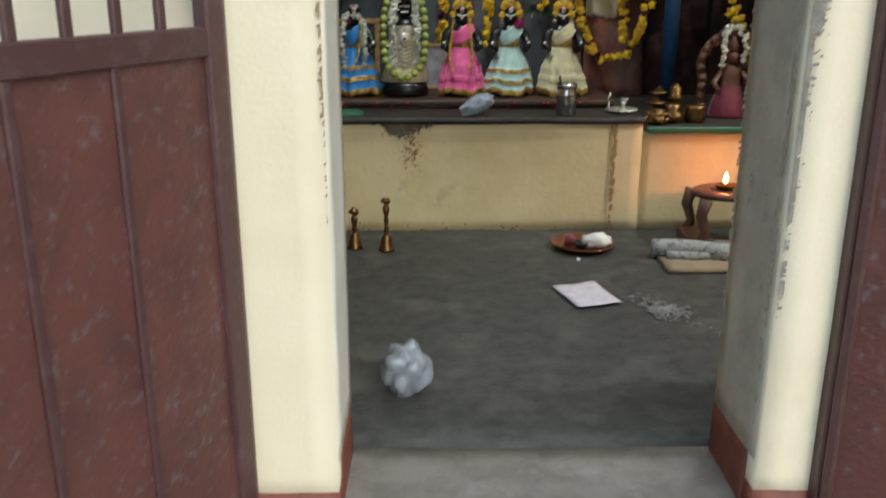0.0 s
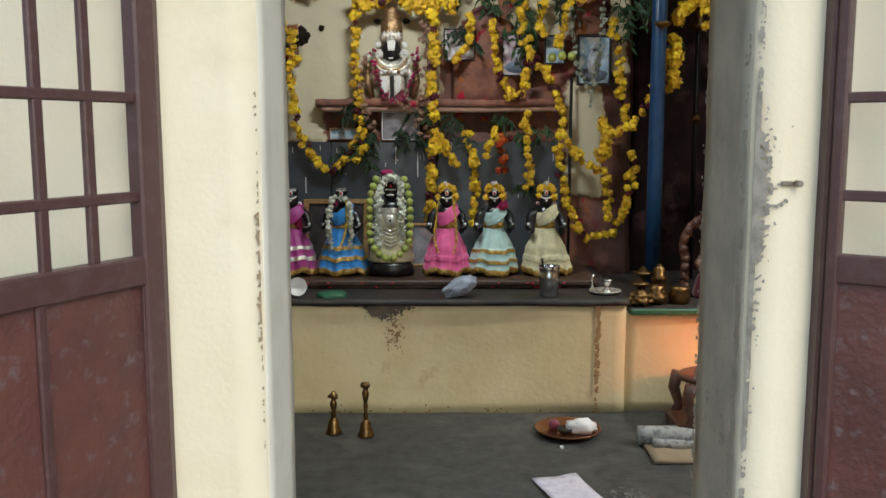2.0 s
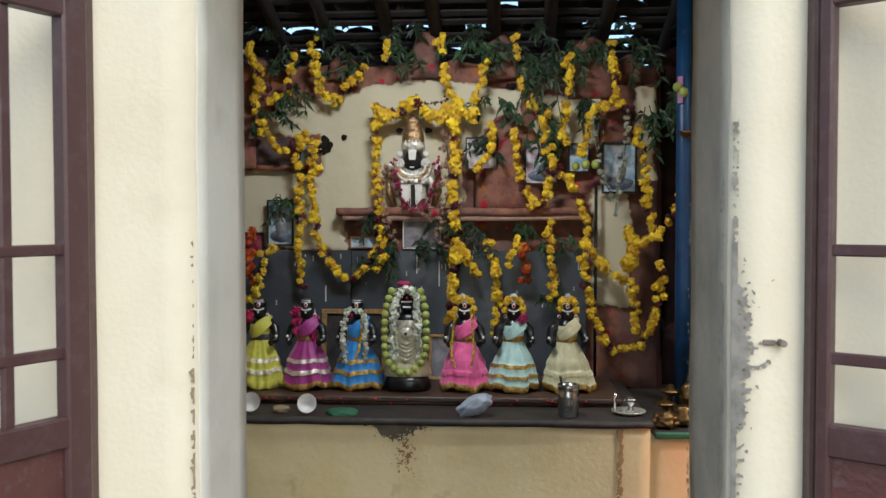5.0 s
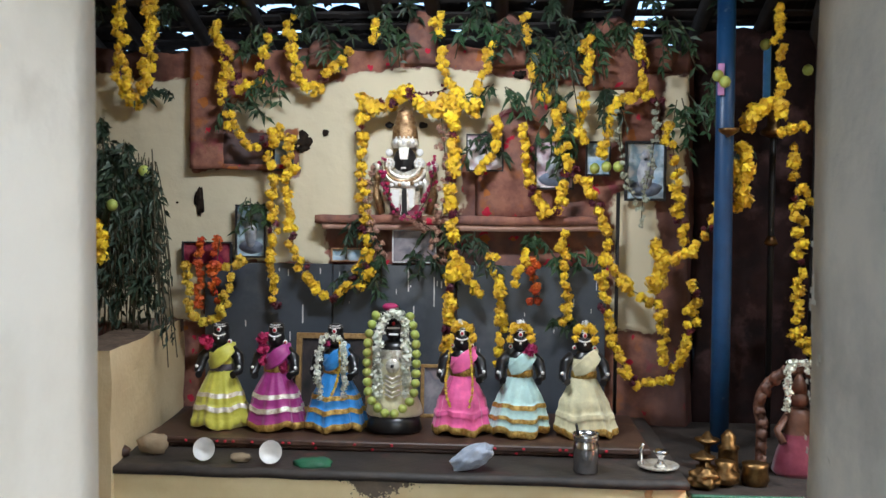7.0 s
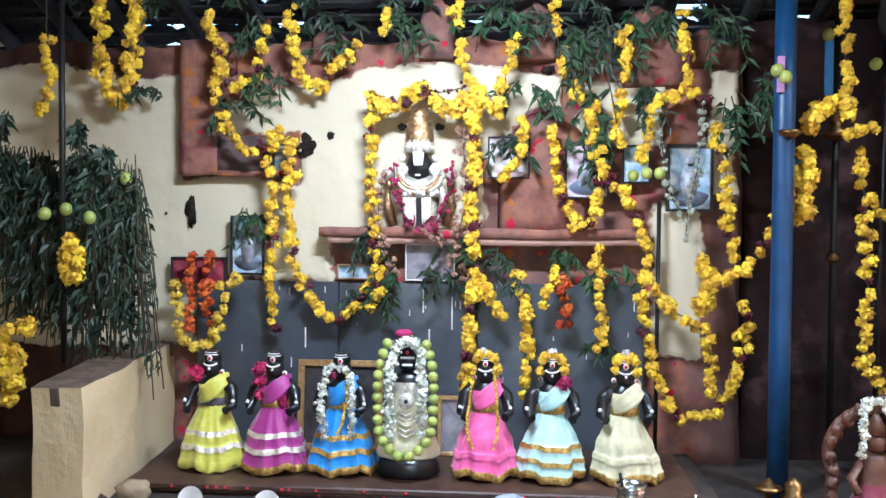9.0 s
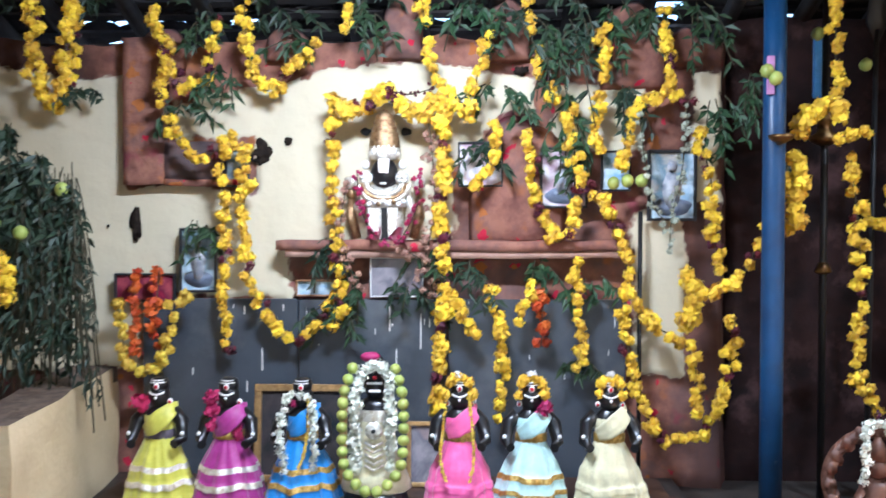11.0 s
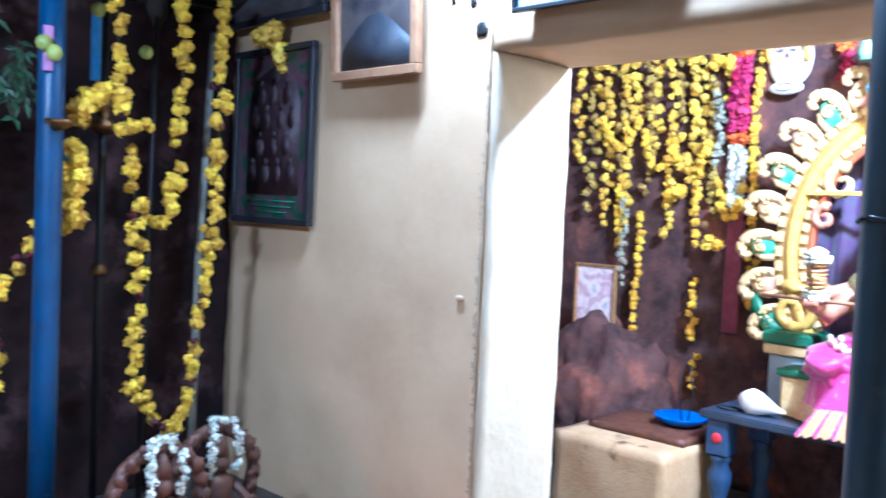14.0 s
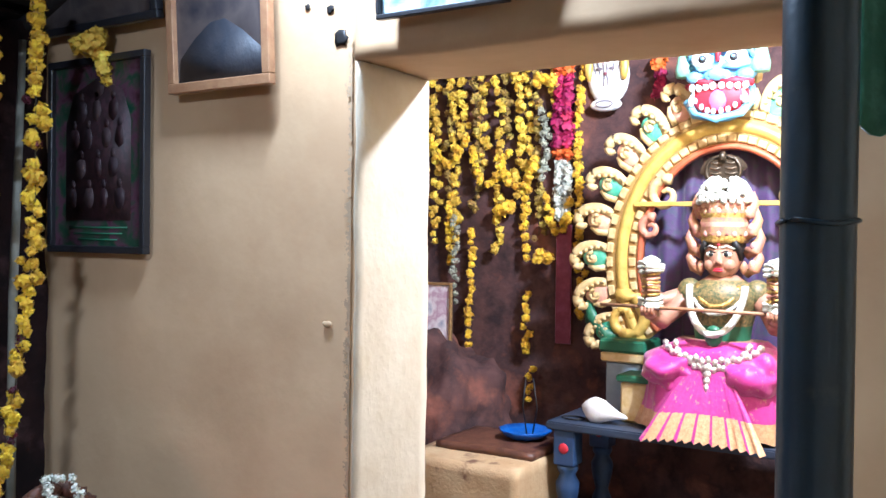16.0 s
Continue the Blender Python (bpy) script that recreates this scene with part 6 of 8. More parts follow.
# ---------------------------------------------------------------- garlands of the north wall
garland([(-1.73, 5.66, 2.81), (-1.72, 5.65, 2.48), (-1.65, 5.66, 2.28), (-1.56, 5.65, 2.46), (-1.55, 5.66, 2.81)], "marigold loop hanging by the parapet corner", knots=0.06)
garland([(-1.20, 5.62, 2.69), (-1.13, 5.61, 2.50), (-1.15, 5.62, 2.34), (-1.10, 5.61, 2.20), (-1.00, 5.62, 2.06), (-0.86, 5.61, 2.10)], "marigold garland sweeping down past the mud boss", knots=0.06)
garland([(-1.14, 5.66, 2.52), (-1.05, 5.65, 2.37), (-0.96, 5.66, 2.43), (-0.91, 5.65, 2.70)], "marigold garland looped on the mud wall", knots=0.06)
garland([(-0.79, 5.66, 2.73), (-0.77, 5.65, 2.49), (-0.70, 5.66, 2.35), (-0.58, 5.65, 2.46), (-0.48, 5.66, 2.54)], "marigold garland looped on the mud wall", knots=0.06)
garland([(-0.86, 5.64, 2.14), (-0.89, 5.63, 2.00), (-0.87, 5.64, 1.71), (-0.88, 5.63, 1.41), (-0.88, 5.64, 1.19)], "straight marigold string hanging on the wall", knots=0.06)
garland([(-0.84, 5.65, 2.14), (-0.79, 5.64, 2.03), (-0.79, 5.65, 1.66), (-0.72, 5.64, 1.41), (-0.57, 5.65, 1.24), (-0.45, 5.64, 1.36), (-0.37, 5.65, 1.48)], "long marigold garland looping over the granite", knots=0.06)
garland([(-0.39, 5.63, 2.30), (-0.40, 5.62, 2.10), (-0.39, 5.63, 1.81), (-0.37, 5.62, 1.58), (-0.37, 5.63, 1.30)], "marigold string framing the silver idol", knots=0.06)
garland([(-0.39, 5.61, 2.29), (-0.27, 5.60, 2.26), (-0.17, 5.61, 2.33), (-0.03, 5.60, 2.25), (0.09, 5.61, 2.29), (0.22, 5.60, 2.23)], "thick marigold garland above the silver idol", size=0.075, knots=0.06)
garland([(0.08, 5.62, 2.27), (0.09, 5.61, 2.00), (0.08, 5.62, 1.76), (0.10, 5.61, 1.51), (0.07, 5.62, 1.26), (0.07, 5.61, 0.93)], "thick marigold string beside the silver idol", size=0.07, knots=0.06)
garland([(0.01, 5.64, 2.56), (0.05, 5.63, 2.44), (0.11, 5.64, 2.31)], "straight marigold string hanging on the wall")
garland([(0.27, 5.64, 2.57), (0.24, 5.63, 2.44), (0.22, 5.64, 2.32)], "straight marigold string hanging on the wall")
garland([(-0.01, 5.64, 2.74), (0.01, 5.63, 2.63)], "straight marigold string hanging on the wall")
garland([(0.46, 5.64, 2.73), (0.46, 5.63, 2.61)], "straight marigold string hanging on the wall")
garland([(-0.33, 5.64, 2.72), (-0.32, 5.63, 2.62)], "straight marigold string hanging on the wall")
garland([(0.48, 5.64, 2.51), (0.51, 5.63, 2.41), (0.56, 5.64, 2.31)], "straight marigold string hanging on the wall", knots=0.06)
garland([(0.32, 5.63, 2.19), (0.30, 5.62, 2.04), (0.20, 5.63, 1.92)], "marigold garland looped on the mud wall")
garland([(0.47, 5.63, 2.16), (0.49, 5.62, 1.90), (0.57, 5.63, 1.71), (0.64, 5.62, 1.76), (0.69, 5.63, 1.93)], "marigold garland looped on the mud wall", knots=0.06)
garland([(0.64, 5.63, 2.27), (0.66, 5.62, 2.03), (0.70, 5.63, 1.93), (0.80, 5.62, 1.82), (0.87, 5.63, 1.66), (0.89, 5.62, 1.46)], "marigold garland slanting past the framed prints", knots=0.06)
garland([(0.77, 5.64, 2.61), (0.78, 5.63, 2.40)], "straight marigold string hanging on the wall")
garland([(0.76, 5.64, 2.31), (0.74, 5.63, 2.09)], "straight marigold string hanging on the wall")
garland([(1.03, 5.63, 2.69), (1.05, 5.62, 2.51), (1.08, 5.63, 2.33), (1.14, 5.62, 2.30)], "straight marigold string hanging on the wall", knots=0.06)
garland([(1.09, 5.63, 2.31), (0.94, 5.62, 2.29), (0.88, 5.63, 2.17), (0.87, 5.62, 2.00)], "marigold arc round the black-framed print")
garland([(1.18, 5.63, 2.18), (1.24, 5.62, 1.95), (1.25, 5.63, 1.71), (1.30, 5.62, 1.57)], "straight marigold string hanging on the wall", knots=0.06)
garland([(0.91, 5.60, 1.45), (0.98, 5.59, 1.34), (1.11, 5.60, 1.26), (1.17, 5.59, 1.17), (1.18, 5.60, 0.93)], "marigold garland curling below the prints")
garland([(0.86, 5.62, 1.45), (0.89, 5.61, 1.22), (0.94, 5.62, 1.02), (1.01, 5.61, 0.87), (1.12, 5.62, 0.83), (1.23, 5.61, 0.88), (1.29, 5.62, 1.02), (1.33, 5.61, 1.20), (1.35, 5.62, 1.36)], "large marigold loop hanging to the bench", knots=0.06)
garland([(1.14, 5.60, 1.54), (1.17, 5.59, 1.44), (1.15, 5.60, 1.31)], "short thick marigold bunch", size=0.075)
garland([(1.17, 5.40, 1.48), (1.30, 5.39, 1.55), (1.38, 5.40, 1.69), (1.47, 5.39, 1.83), (1.50, 5.40, 1.99)], "marigold garland strung to the blue post", knots=0.06)
garland([(1.51, 5.38, 2.04), (1.52, 5.37, 1.89), (1.51, 5.38, 1.75)], "thick marigold bunch at the blue post", size=0.075)
garland([(1.54, 5.42, 2.14), (1.60, 5.41, 2.23), (1.68, 5.42, 2.25), (1.70, 5.41, 2.19)], "marigold bunch on the spear collar", size=0.07)
garland([(1.69, 5.45, 2.72), (1.69, 5.44, 2.47), (1.70, 5.45, 2.25)], "straight marigold string hanging on the wall")
garland([(1.72, 5.45, 2.12), (1.78, 5.44, 2.13), (1.84, 5.45, 2.16)], "short marigold bunch by the spears")
garland([(1.79, 5.52, 2.03), (1.82, 5.51, 1.75), (1.84, 5.52, 1.42), (1.83, 5.51, 1.15), (1.86, 5.52, 1.05), (1.98, 5.51, 0.93), (2.07, 5.52, 1.03), (2.08, 5.51, 1.22), (2.13, 5.52, 1.56), (2.16, 5.51, 1.86), (2.17, 5.52, 2.30), (2.17, 5.51, 2.71)], "long marigold garland hanging in a deep V", knots=0.06)
garland([(2.03, 5.60, 2.82), (2.04, 5.59, 2.43), (2.02, 5.60, 2.07)], "straight marigold string in the dark corner")
garland([(2.02, 5.60, 1.99), (1.99, 5.59, 1.78), (1.86, 5.60, 1.80)], "short marigold loop in the dark corner")
garland([(2.34, 5.50, 2.57), (2.41, 5.49, 2.59), (2.46, 5.50, 2.44)], "bunch of pale marigolds hung on the picture", "pale", size=0.075, gap=0.03)
garland([(0.12, 5.62, 1.47), (0.18, 5.61, 1.36), (0.23, 5.62, 1.28)], "straight marigold string hanging on the wall")
garland([(0.30, 5.62, 1.48), (0.34, 5.61, 1.31), (0.34, 5.62, 1.13)], "straight marigold string hanging on the wall")
garland([(0.47, 5.62, 1.49), (0.41, 5.61, 1.34)], "straight marigold string hanging on the wall")
garland([(0.34, 5.62, 1.14), (0.34, 5.615, 1.03), (0.33, 5.61, 0.92)], "straight marigold string hanging on the wall")
garland([(0.51, 5.62, 1.47), (0.52, 5.61, 1.31), (0.51, 5.62, 1.22)], "orange flower string over the granite", "orange", size=0.05)
garland([(0.67, 5.62, 1.60), (0.66, 5.61, 1.40), (0.69, 5.62, 1.24), (0.66, 5.61, 1.13)], "straight marigold string hanging on the wall")
garland([(-1.34, 5.60, 1.42), (-1.30, 5.59, 1.17), (-1.20, 5.60, 1.11), (-1.12, 5.59, 1.25), (-1.07, 5.60, 1.43), (-1.00, 5.59, 1.45)], "pale yellow garland looped by the parapet", "pale", size=0.05)
garland([(-1.27, 5.61, 1.56), (-1.27, 5.60, 1.36), (-1.27, 5.61, 1.19)], "orange flower string by the parapet", "orange", size=0.05)
garland([(-1.16, 5.61, 1.56), (-1.18, 5.60, 1.36), (-1.20, 5.61, 1.23)], "orange flower string by the parapet", "orange", size=0.05)
garland([(-1.59, 5.35, 2.81), (-1.58, 5.34, 2.52), (-1.55, 5.35, 2.33), (-1.49, 5.34, 2.27)], "marigold string by the iron rod", cord=2.965)
garland([(-1.43, 5.35, 2.81), (-1.44, 5.34, 2.50), (-1.46, 5.35, 2.29)], "marigold string by the iron rod", cord=2.965)
garland([(-1.81, 5.30, 2.54), (-1.80, 5.29, 2.33), (-1.85, 5.30, 2.19)], "marigold string by the iron rod", cord=2.965)
garland([(-1.60, 5.10, 1.64), (-1.62, 5.09, 1.54), (-1.59, 5.10, 1.45), (-1.57, 5.10, 1.60)], "marigold bunch on the leafy bundle", size=0.07)
garland([(-1.80, 5.10, 1.28), (-1.92, 5.09, 1.22), (-1.85, 5.10, 1.12), (-1.98, 5.10, 1.08), (-1.84, 5.09, 1.02), (-1.92, 5.10, 0.92)], "marigold bunch on the leafy bundle", size=0.07)
garland([(-0.15, 5.66, 2.36), (-0.07, 5.65, 2.33), (0.05, 5.66, 2.36)], "thin maroon flower string over the idol", "maroon", size=0.022, gap=0.014)
garland([(-0.29, 5.62, 2.00), (-0.27, 5.61, 1.83), (-0.21, 5.62, 1.71), (-0.13, 5.61, 1.67)], "thin pinkish flower string on the idol", "pink", size=0.022, gap=0.014)
garland([(-0.01, 5.62, 2.00), (-0.03, 5.61, 1.83), (-0.09, 5.62, 1.71), (-0.13, 5.61, 1.67)], "thin pinkish flower string on the idol", "pink", size=0.022, gap=0.014)
garland([(0.93, 5.60, 2.25), (0.95, 5.59, 2.05), (1.00, 5.60, 1.83), (1.06, 5.59, 1.77)], "faded tuberose string over the print", "grey", size=0.03, gap=0.02)
garland([(1.13, 5.60, 2.26), (1.11, 5.59, 2.00), (1.07, 5.60, 1.79), (1.06, 5.59, 1.66)], "faded tuberose string over the print", "grey", size=0.03, gap=0.02)
for x0, x1, x2, z0, z1, z2 in ((0.02, 0.05, -0.02, 2.24, 1.85, 1.50), (-0.33, -0.36, -0.28, 1.95, 1.72, 1.46), (-0.10, 0.02, 0.04, 1.66, 1.58, 1.44)):
    garland([(x0, 5.63, z0), (x1, 5.62, z1), (x2, 5.63, z2)], "dried pinkish flower string draped beside the idol", "dry", size=0.032, gap=0.017)
LEMONS = [(0.82, 5.60, 1.94), (0.88, 5.60, 1.95), (0.94, 5.60, 1.95), (1.36, 5.27, 2.36), (1.39, 5.26, 2.33), (1.64, 5.50, 2.55), (1.88, 5.60, 2.44), (-1.72, 5.11, 1.745), (-1.62, 5.10, 1.765), (-1.52, 5.11, 1.73), (-1.41, 5.22, 1.90)]
for p in LEMONS:
    ob = tagged(new("hanging_lemon", lem), "yellow-green lemon tied among the garlands", "lemon", "hanging lemons")
    ob.location = p
    ob.scale = (1.25, 1.25, 1.25)

# leaf bunches: x, top, half width, height
for i, (x, z, w, h) in enumerate([
    (-0.47, 1.71, 0.08, 0.30), (-0.88, 2.48, 0.09, 0.27), (-1.08, 2.35, 0.09, 0.22), (-0.62, 2.72, 0.14, 0.14),
    (-0.24, 2.75, 0.10, 0.28), (0.17, 2.75, 0.14, 0.30), (0.62, 2.74, 0.12, 0.59), (0.62, 2.33, 0.10, 0.47),
    (0.32, 2.40, 0.12, 0.25), (0.20, 1.62, 0.09, 0.28), (0.51, 1.63, 0.09, 0.22), (0.75, 1.56, 0.08, 0.25),
    (0.24, 2.15, 0.09, 0.25), (1.18, 2.74, 0.12, 0.31), (1.27, 2.32, 0.08, 0.38), (-0.40, 1.45, 0.10, 0.25),
    (-1.00, 2.72, 0.08, 0.28), (0.03, 1.66, 0.08, 0.25), (0.87, 2.37, 0.10, 0.28), (0.72, 2.13, 0.08, 0.25),
    (-0.30, 1.55, 0.08, 0.31), (0.37, 2.75, 0.12, 0.25), (0.52, 2.69, 0.10, 0.44), (1.01, 2.74, 0.12, 0.19),
    (1.62, 2.05, 0.06, 0.12), (0.67, 1.18, 0.06, 0.09), (-1.01, 1.78, 0.08, 0.28), (-1.52, 2.39, 0.06, 0.12),
    (1.43, 2.42, 0.06, 0.31), (0.81, 2.74, 0.12, 0.38), (-0.07, 1.50, 0.10, 0.19), (-0.53, 2.60, 0.12, 0.12),
]):
    leaf_bunch((x, 5.69, z), w, h, int(24 + 1500 * w * h), "bunch of drooping green neem leaves tied on the wall", seed=20 + i, dark=i % 3 == 0)
# thin leafy fringe along the top of the wall
for i in range(9):
    leaf_bunch((-1.9 + i * 0.42, 5.70, 2.86), 0.09, 0.16, 30, "dark fringe of leaves below the roof", seed=70 + i, dark=True, name="leaf_fringe", group="leaf fringe below the roof")
# big leafy bundle on the parapet: hanging branches of different length
rng = random.Random(77)
for i in range(15):
    x = -2.00 + 0.58 * i / 14 + rng.uniform(-0.03, 0.03)
    top = 2.02 + 0.16 * noise.noise(Vector((x * 6, 1, 0))) - 0.30 * max(0.0, x + 1.62)
    leaf_bunch((x, 5.27 + rng.uniform(-0.05, 0.06), top), 0.085, rng.uniform(0.58, 0.92), 340, "branch of dark drooping leaves bundled on the parapet", seed=140 + i, dark=True, depth=0.07, leaf=rng.uniform(0.052, 0.075), name="leaf_branch", group="leaf bundle on the parapet", hang=True)
for i, (x, z) in enumerate(((-1.50, 2.06), (-1.62, 2.16), (-1.42, 1.42), (-1.95, 2.2))):
    leaf_bunch((x, 5.22, z), 0.05, 0.22, 60, "dry twig with a few leaves sticking out of the bundle", seed=170 + i, dark=True, depth=0.05, name="leaf_branch", group="leaf bundle on the parapet")

# ---------------------------------------------------------------- inner sanctum
tb = base_of("altar_table", (5.25, 3.9, 0), "low dark blue painted table with turned legs", "table")
part("tabletop", box(B(), (4.90, 2.75, 0.735), (5.62, 4.73, 0.782), 0, 0.008, seg=2), mat("dull_blue_paint", (0.035, 0.05, 0.085), 0.45, second=(0.025, 0.035, 0.06), scale=8, bump=0.15), tb)
BLUELEG = mat("blue_painted_wood", (0.03, 0.065, 0.16), 0.45, second=(0.02, 0.045, 0.11), scale=10, bump=0.15)
LEGP = [(0.05, 0.0), (0.055, 0.04), (0.04, 0.10), (0.06, 0.16), (0.06, 0.20), (0.04, 0.26), (0.065, 0.36), (0.07, 0.42), (0.045, 0.47), (0.062, 0.50), (0.062, 0.52), (0.048, 0.53)]
for x, y in ((4.98, 4.62), (5.52, 4.62), (4.98, 2.85), (5.52, 2.85)):
    lg = part("leg", lathe(B(), LEGP, 18, (x, y, 0)), BLUELEG, tb, smooth=True)
    part("leg_block", box(B(), (x - 0.065, y - 0.065, 0.53), (x + 0.065, y + 0.065, 0.735), 0, 0.006), BLUELEG, tb)
    part("rosette", ball(B(), (x - 0.066, y, 0.63), 0.032, 0, 2, (0.25, 1, 1)), RED, tb, "painted red rosette")

thr = base_of("idol_throne", (5.45, 3.82, 0.782), "painted throne with green and white blocks", "throne")
for y in (4.42, 3.22):
    part("foot_block", box(B(), (5.33, y - 0.11, 0.782), (5.57, y + 0.11, 1.10), 0, 0.01), mat("grey_blue_paint", (0.24, 0.30, 0.36), 0.5), thr)
    part("cap_block", box(B(), (5.31, y - 0.14, 1.10), (5.59, y + 0.14, 1.16), 0, 0.01), CREAMPAINT, thr)
    part("cap_block", box(B(), (5.30, y - 0.15, 1.16), (5.60, y + 0.15, 1.24), 0, 0.015), GREEN_PAINT, thr)
part("seat", box(B(), (5.12, 3.28, 0.782), (5.58, 4.36, 1.02), 0, 0.015), CREAMPAINT, thr)
part("seat_edge", box(B(), (5.10, 3.26, 1.02), (5.60, 4.38, 1.06), 0, 0.01), GREEN_PAINT, thr)

# painted arch behind the goddess
AY, AZ, AX = 3.85, 1.72, 5.48
ar = base_of("halo_arch", (AX, AY, 1.24), "carved wooden halo arch painted gold, orange and green", "arch")


def ell(t, ry, rz):
    return (AX, AY + ry * math.cos(t), AZ + rz * math.sin(t))


ts = [math.pi * (-0.22 + 1.44 * i / 60) for i in range(61)]
def arch_ribbon(ry, rz, half, thick, dome):
    """A flat moulded ring: its face domed toward the room."""
    bm_, rings = B(), []
    for t in ts:
        ring = []
        for u, d in ((-1, 0.5), (-0.8, 0.9), (-0.3, 1 + dome), (0.3, 1 + dome), (0.8, 0.9), (1, 0.5), (1, -0.6), (-1, -0.6)):
            p = Vector(ell(t, ry + u * half, rz + u * half))
            ring.append(bm_.verts.new((p.x - thick * d, p.y, p.z)))
        rings.append(ring)
    for a_, b_ in zip(rings, rings[1:]):
        for k in range(8):
            bm_.faces.new((a_[k], a_[(k + 1) % 8], b_[(k + 1) % 8], b_[k])).smooth = True
    bm_.faces.new(rings[0][::-1]), bm_.faces.new(rings[-1])
    bmesh.ops.recalc_face_normals(bm_, faces=bm_.faces)
    return bm_


part("arch_band", arch_ribbon(0.640, 0.800, 0.040, 0.030, 0.6), GOLDPAINT, ar, "smooth gilt band")
part("arch_band", arch_ribbon(0.640, 0.800, 0.105, 0.018, 0.0), mat("ochre_ground_paint", (0.36, 0.22, 0.06), 0.5, second=(0.28, 0.16, 0.04), scale=14, bump=0.2), ar)
part("arch_band", arch_ribbon(0.522, 0.680, 0.020, 0.026, 0.3), mat("orange_paint", (0.50, 0.13, 0.05), 0.5, second=(0.42, 0.10, 0.04), scale=14, bump=0.1), ar, "orange painted inner band")
tile = mesh_of("arch_tile", box(B(), (-0.012, -0.031, -0.021), (0.012, 0.031, 0.021), 0, 0.006), CREAMPAINT)
for ry, rz in ((0.715, 0.875), (0.568, 0.728)):
    for i in range(44):
        t = math.pi * (-0.2 + 1.4 * i / 43)
        ob = new("arch_tile", tile)
        ob.parent = ar
        k = ry / 0.68
        ob.matrix_basis = Matrix.Translation(Vector(ell(t, ry, rz)) - ar.location + Vector((-0.022, 0, 0))) @ Matrix.Rotation(t - math.pi / 2, 4, "X") @ Matrix.Diagonal((1, k, 1, 1))


def plume_mesh(inner):
    """A curled flame-shaped plume with a bead edge and a coloured eye."""
    bm_ = B()
    curl = smooth_path([(0, 0.062, -0.03), (-0.005, 0.080, 0.06), (-0.01, 0.058, 0.14), (-0.012, 0.005, 0.185), (-0.015, -0.045, 0.175), (-0.02, -0.058, 0.140), (-0.02, -0.03, 0.125)], 0.016)
    tube(bm_, curl, [0.030 + 0.006 * math.sin(3.0 * i / len(curl)) - 0.022 * max(0.0, i / len(curl) - 0.75) / 0.25 for i in range(len(curl))], 9, 0)
    for k in range(6):
        q = k / 5
        ball(bm_, (-0.036, 0.075 - 0.075 * q * q, -0.01 + 0.185 * q), 0.017, 0, 1, (0.7, 1, 1))
    ball(bm_, (0, 0.005, 0.045), 0.075, 1, 3, (0.35, 0.9, 1.15))
    tube(bm_, [(-0.03, 0.04 * math.cos(q) * (1 - q / 8), 0.055 + 0.045 * math.sin(q) * (1 - q / 8)) for q in [j * 0.55 for j in range(13)]], 0.012, 6, 0)
    ball(bm_, (-0.03, 0.0, 0.055), 0.022, 0, 2, (0.6, 1, 1))
    tube(bm_, [(0, -0.055, -0.03), (-0.005, -0.066, 0.04), (-0.01, -0.05, 0.09)], [0.022, 0.022, 0.012], 8, 0)
    return mesh_of("arch_plume", bm_, [CREAMPAINT, inner])


PLUMES = [plume_mesh(mat("sea_green_paint", (0.08, 0.36, 0.22), 0.5, second=(0.2, 0.45, 0.3), scale=12, bump=0.1)), plume_mesh(mat("pale_salmon_paint", (0.62, 0.32, 0.22), 0.5, second=(0.7, 0.5, 0.3), scale=12, bump=0.1))]
for i in range(18):
    t = math.pi * (-0.15 + 1.30 * i / 17)
    ob = new("arch_plume", PLUMES[i % 2])
    ob.parent = ar
    flip = Matrix.Diagonal((1, -1 if t < math.pi / 2 else 1, 1, 1))
    ob.matrix_basis = Matrix.Translation(Vector(ell(t, 0.770, 0.930)) - ar.location) @ Matrix.Rotation(t - math.pi / 2, 4, "X") @ flip
for s in (1, -1):
    def spiral(cy, cz, r0, turns, sgn):
        return [(AX - 0.03, cy + sgn * r0 * (1 - 0.8 * i / 30) * math.cos(turns * 6.28 * i / 30 + 1.2), cz + r0 * (1 - 0.8 * i / 30) * math.sin(turns * 6.28 * i / 30 + 1.2)) for i in range(31)]
    part("scroll", tube(B(), spiral(AY + s * 0.60, 1.36, 0.15, 1.3, s), [0.045 - 0.0008 * i for i in range(31)], 8), GOLDPAINT, ar, smooth=True)
    part("scroll", tube(B(), spiral(AY + s * 0.36, 2.12, 0.10, 1.2, -s), [0.035 - 0.0007 * i for i in range(31)], 8), CREAMPAINT, ar, smooth=True)
    part("scroll", tube(B(), spiral(AY + s * 0.45, 1.92, 0.07, 1.2, -s), [0.030 - 0.0006 * i for i in range(31)], 8), mat("salmon_paint", (0.62, 0.26, 0.16), 0.5, bump=0.1), ar, smooth=True)
    part("green_foot", tube(B(), [(AX, AY + s * 0.86, 1.46), (AX, AY + s * 0.84, 1.34), (AX, AY + s * 0.72, 1.25), (AX, AY + s * 0.5, 1.24)], [0.015, 0.05, 0.055, 0.03], 8), GREEN_PAINT, ar, smooth=True)

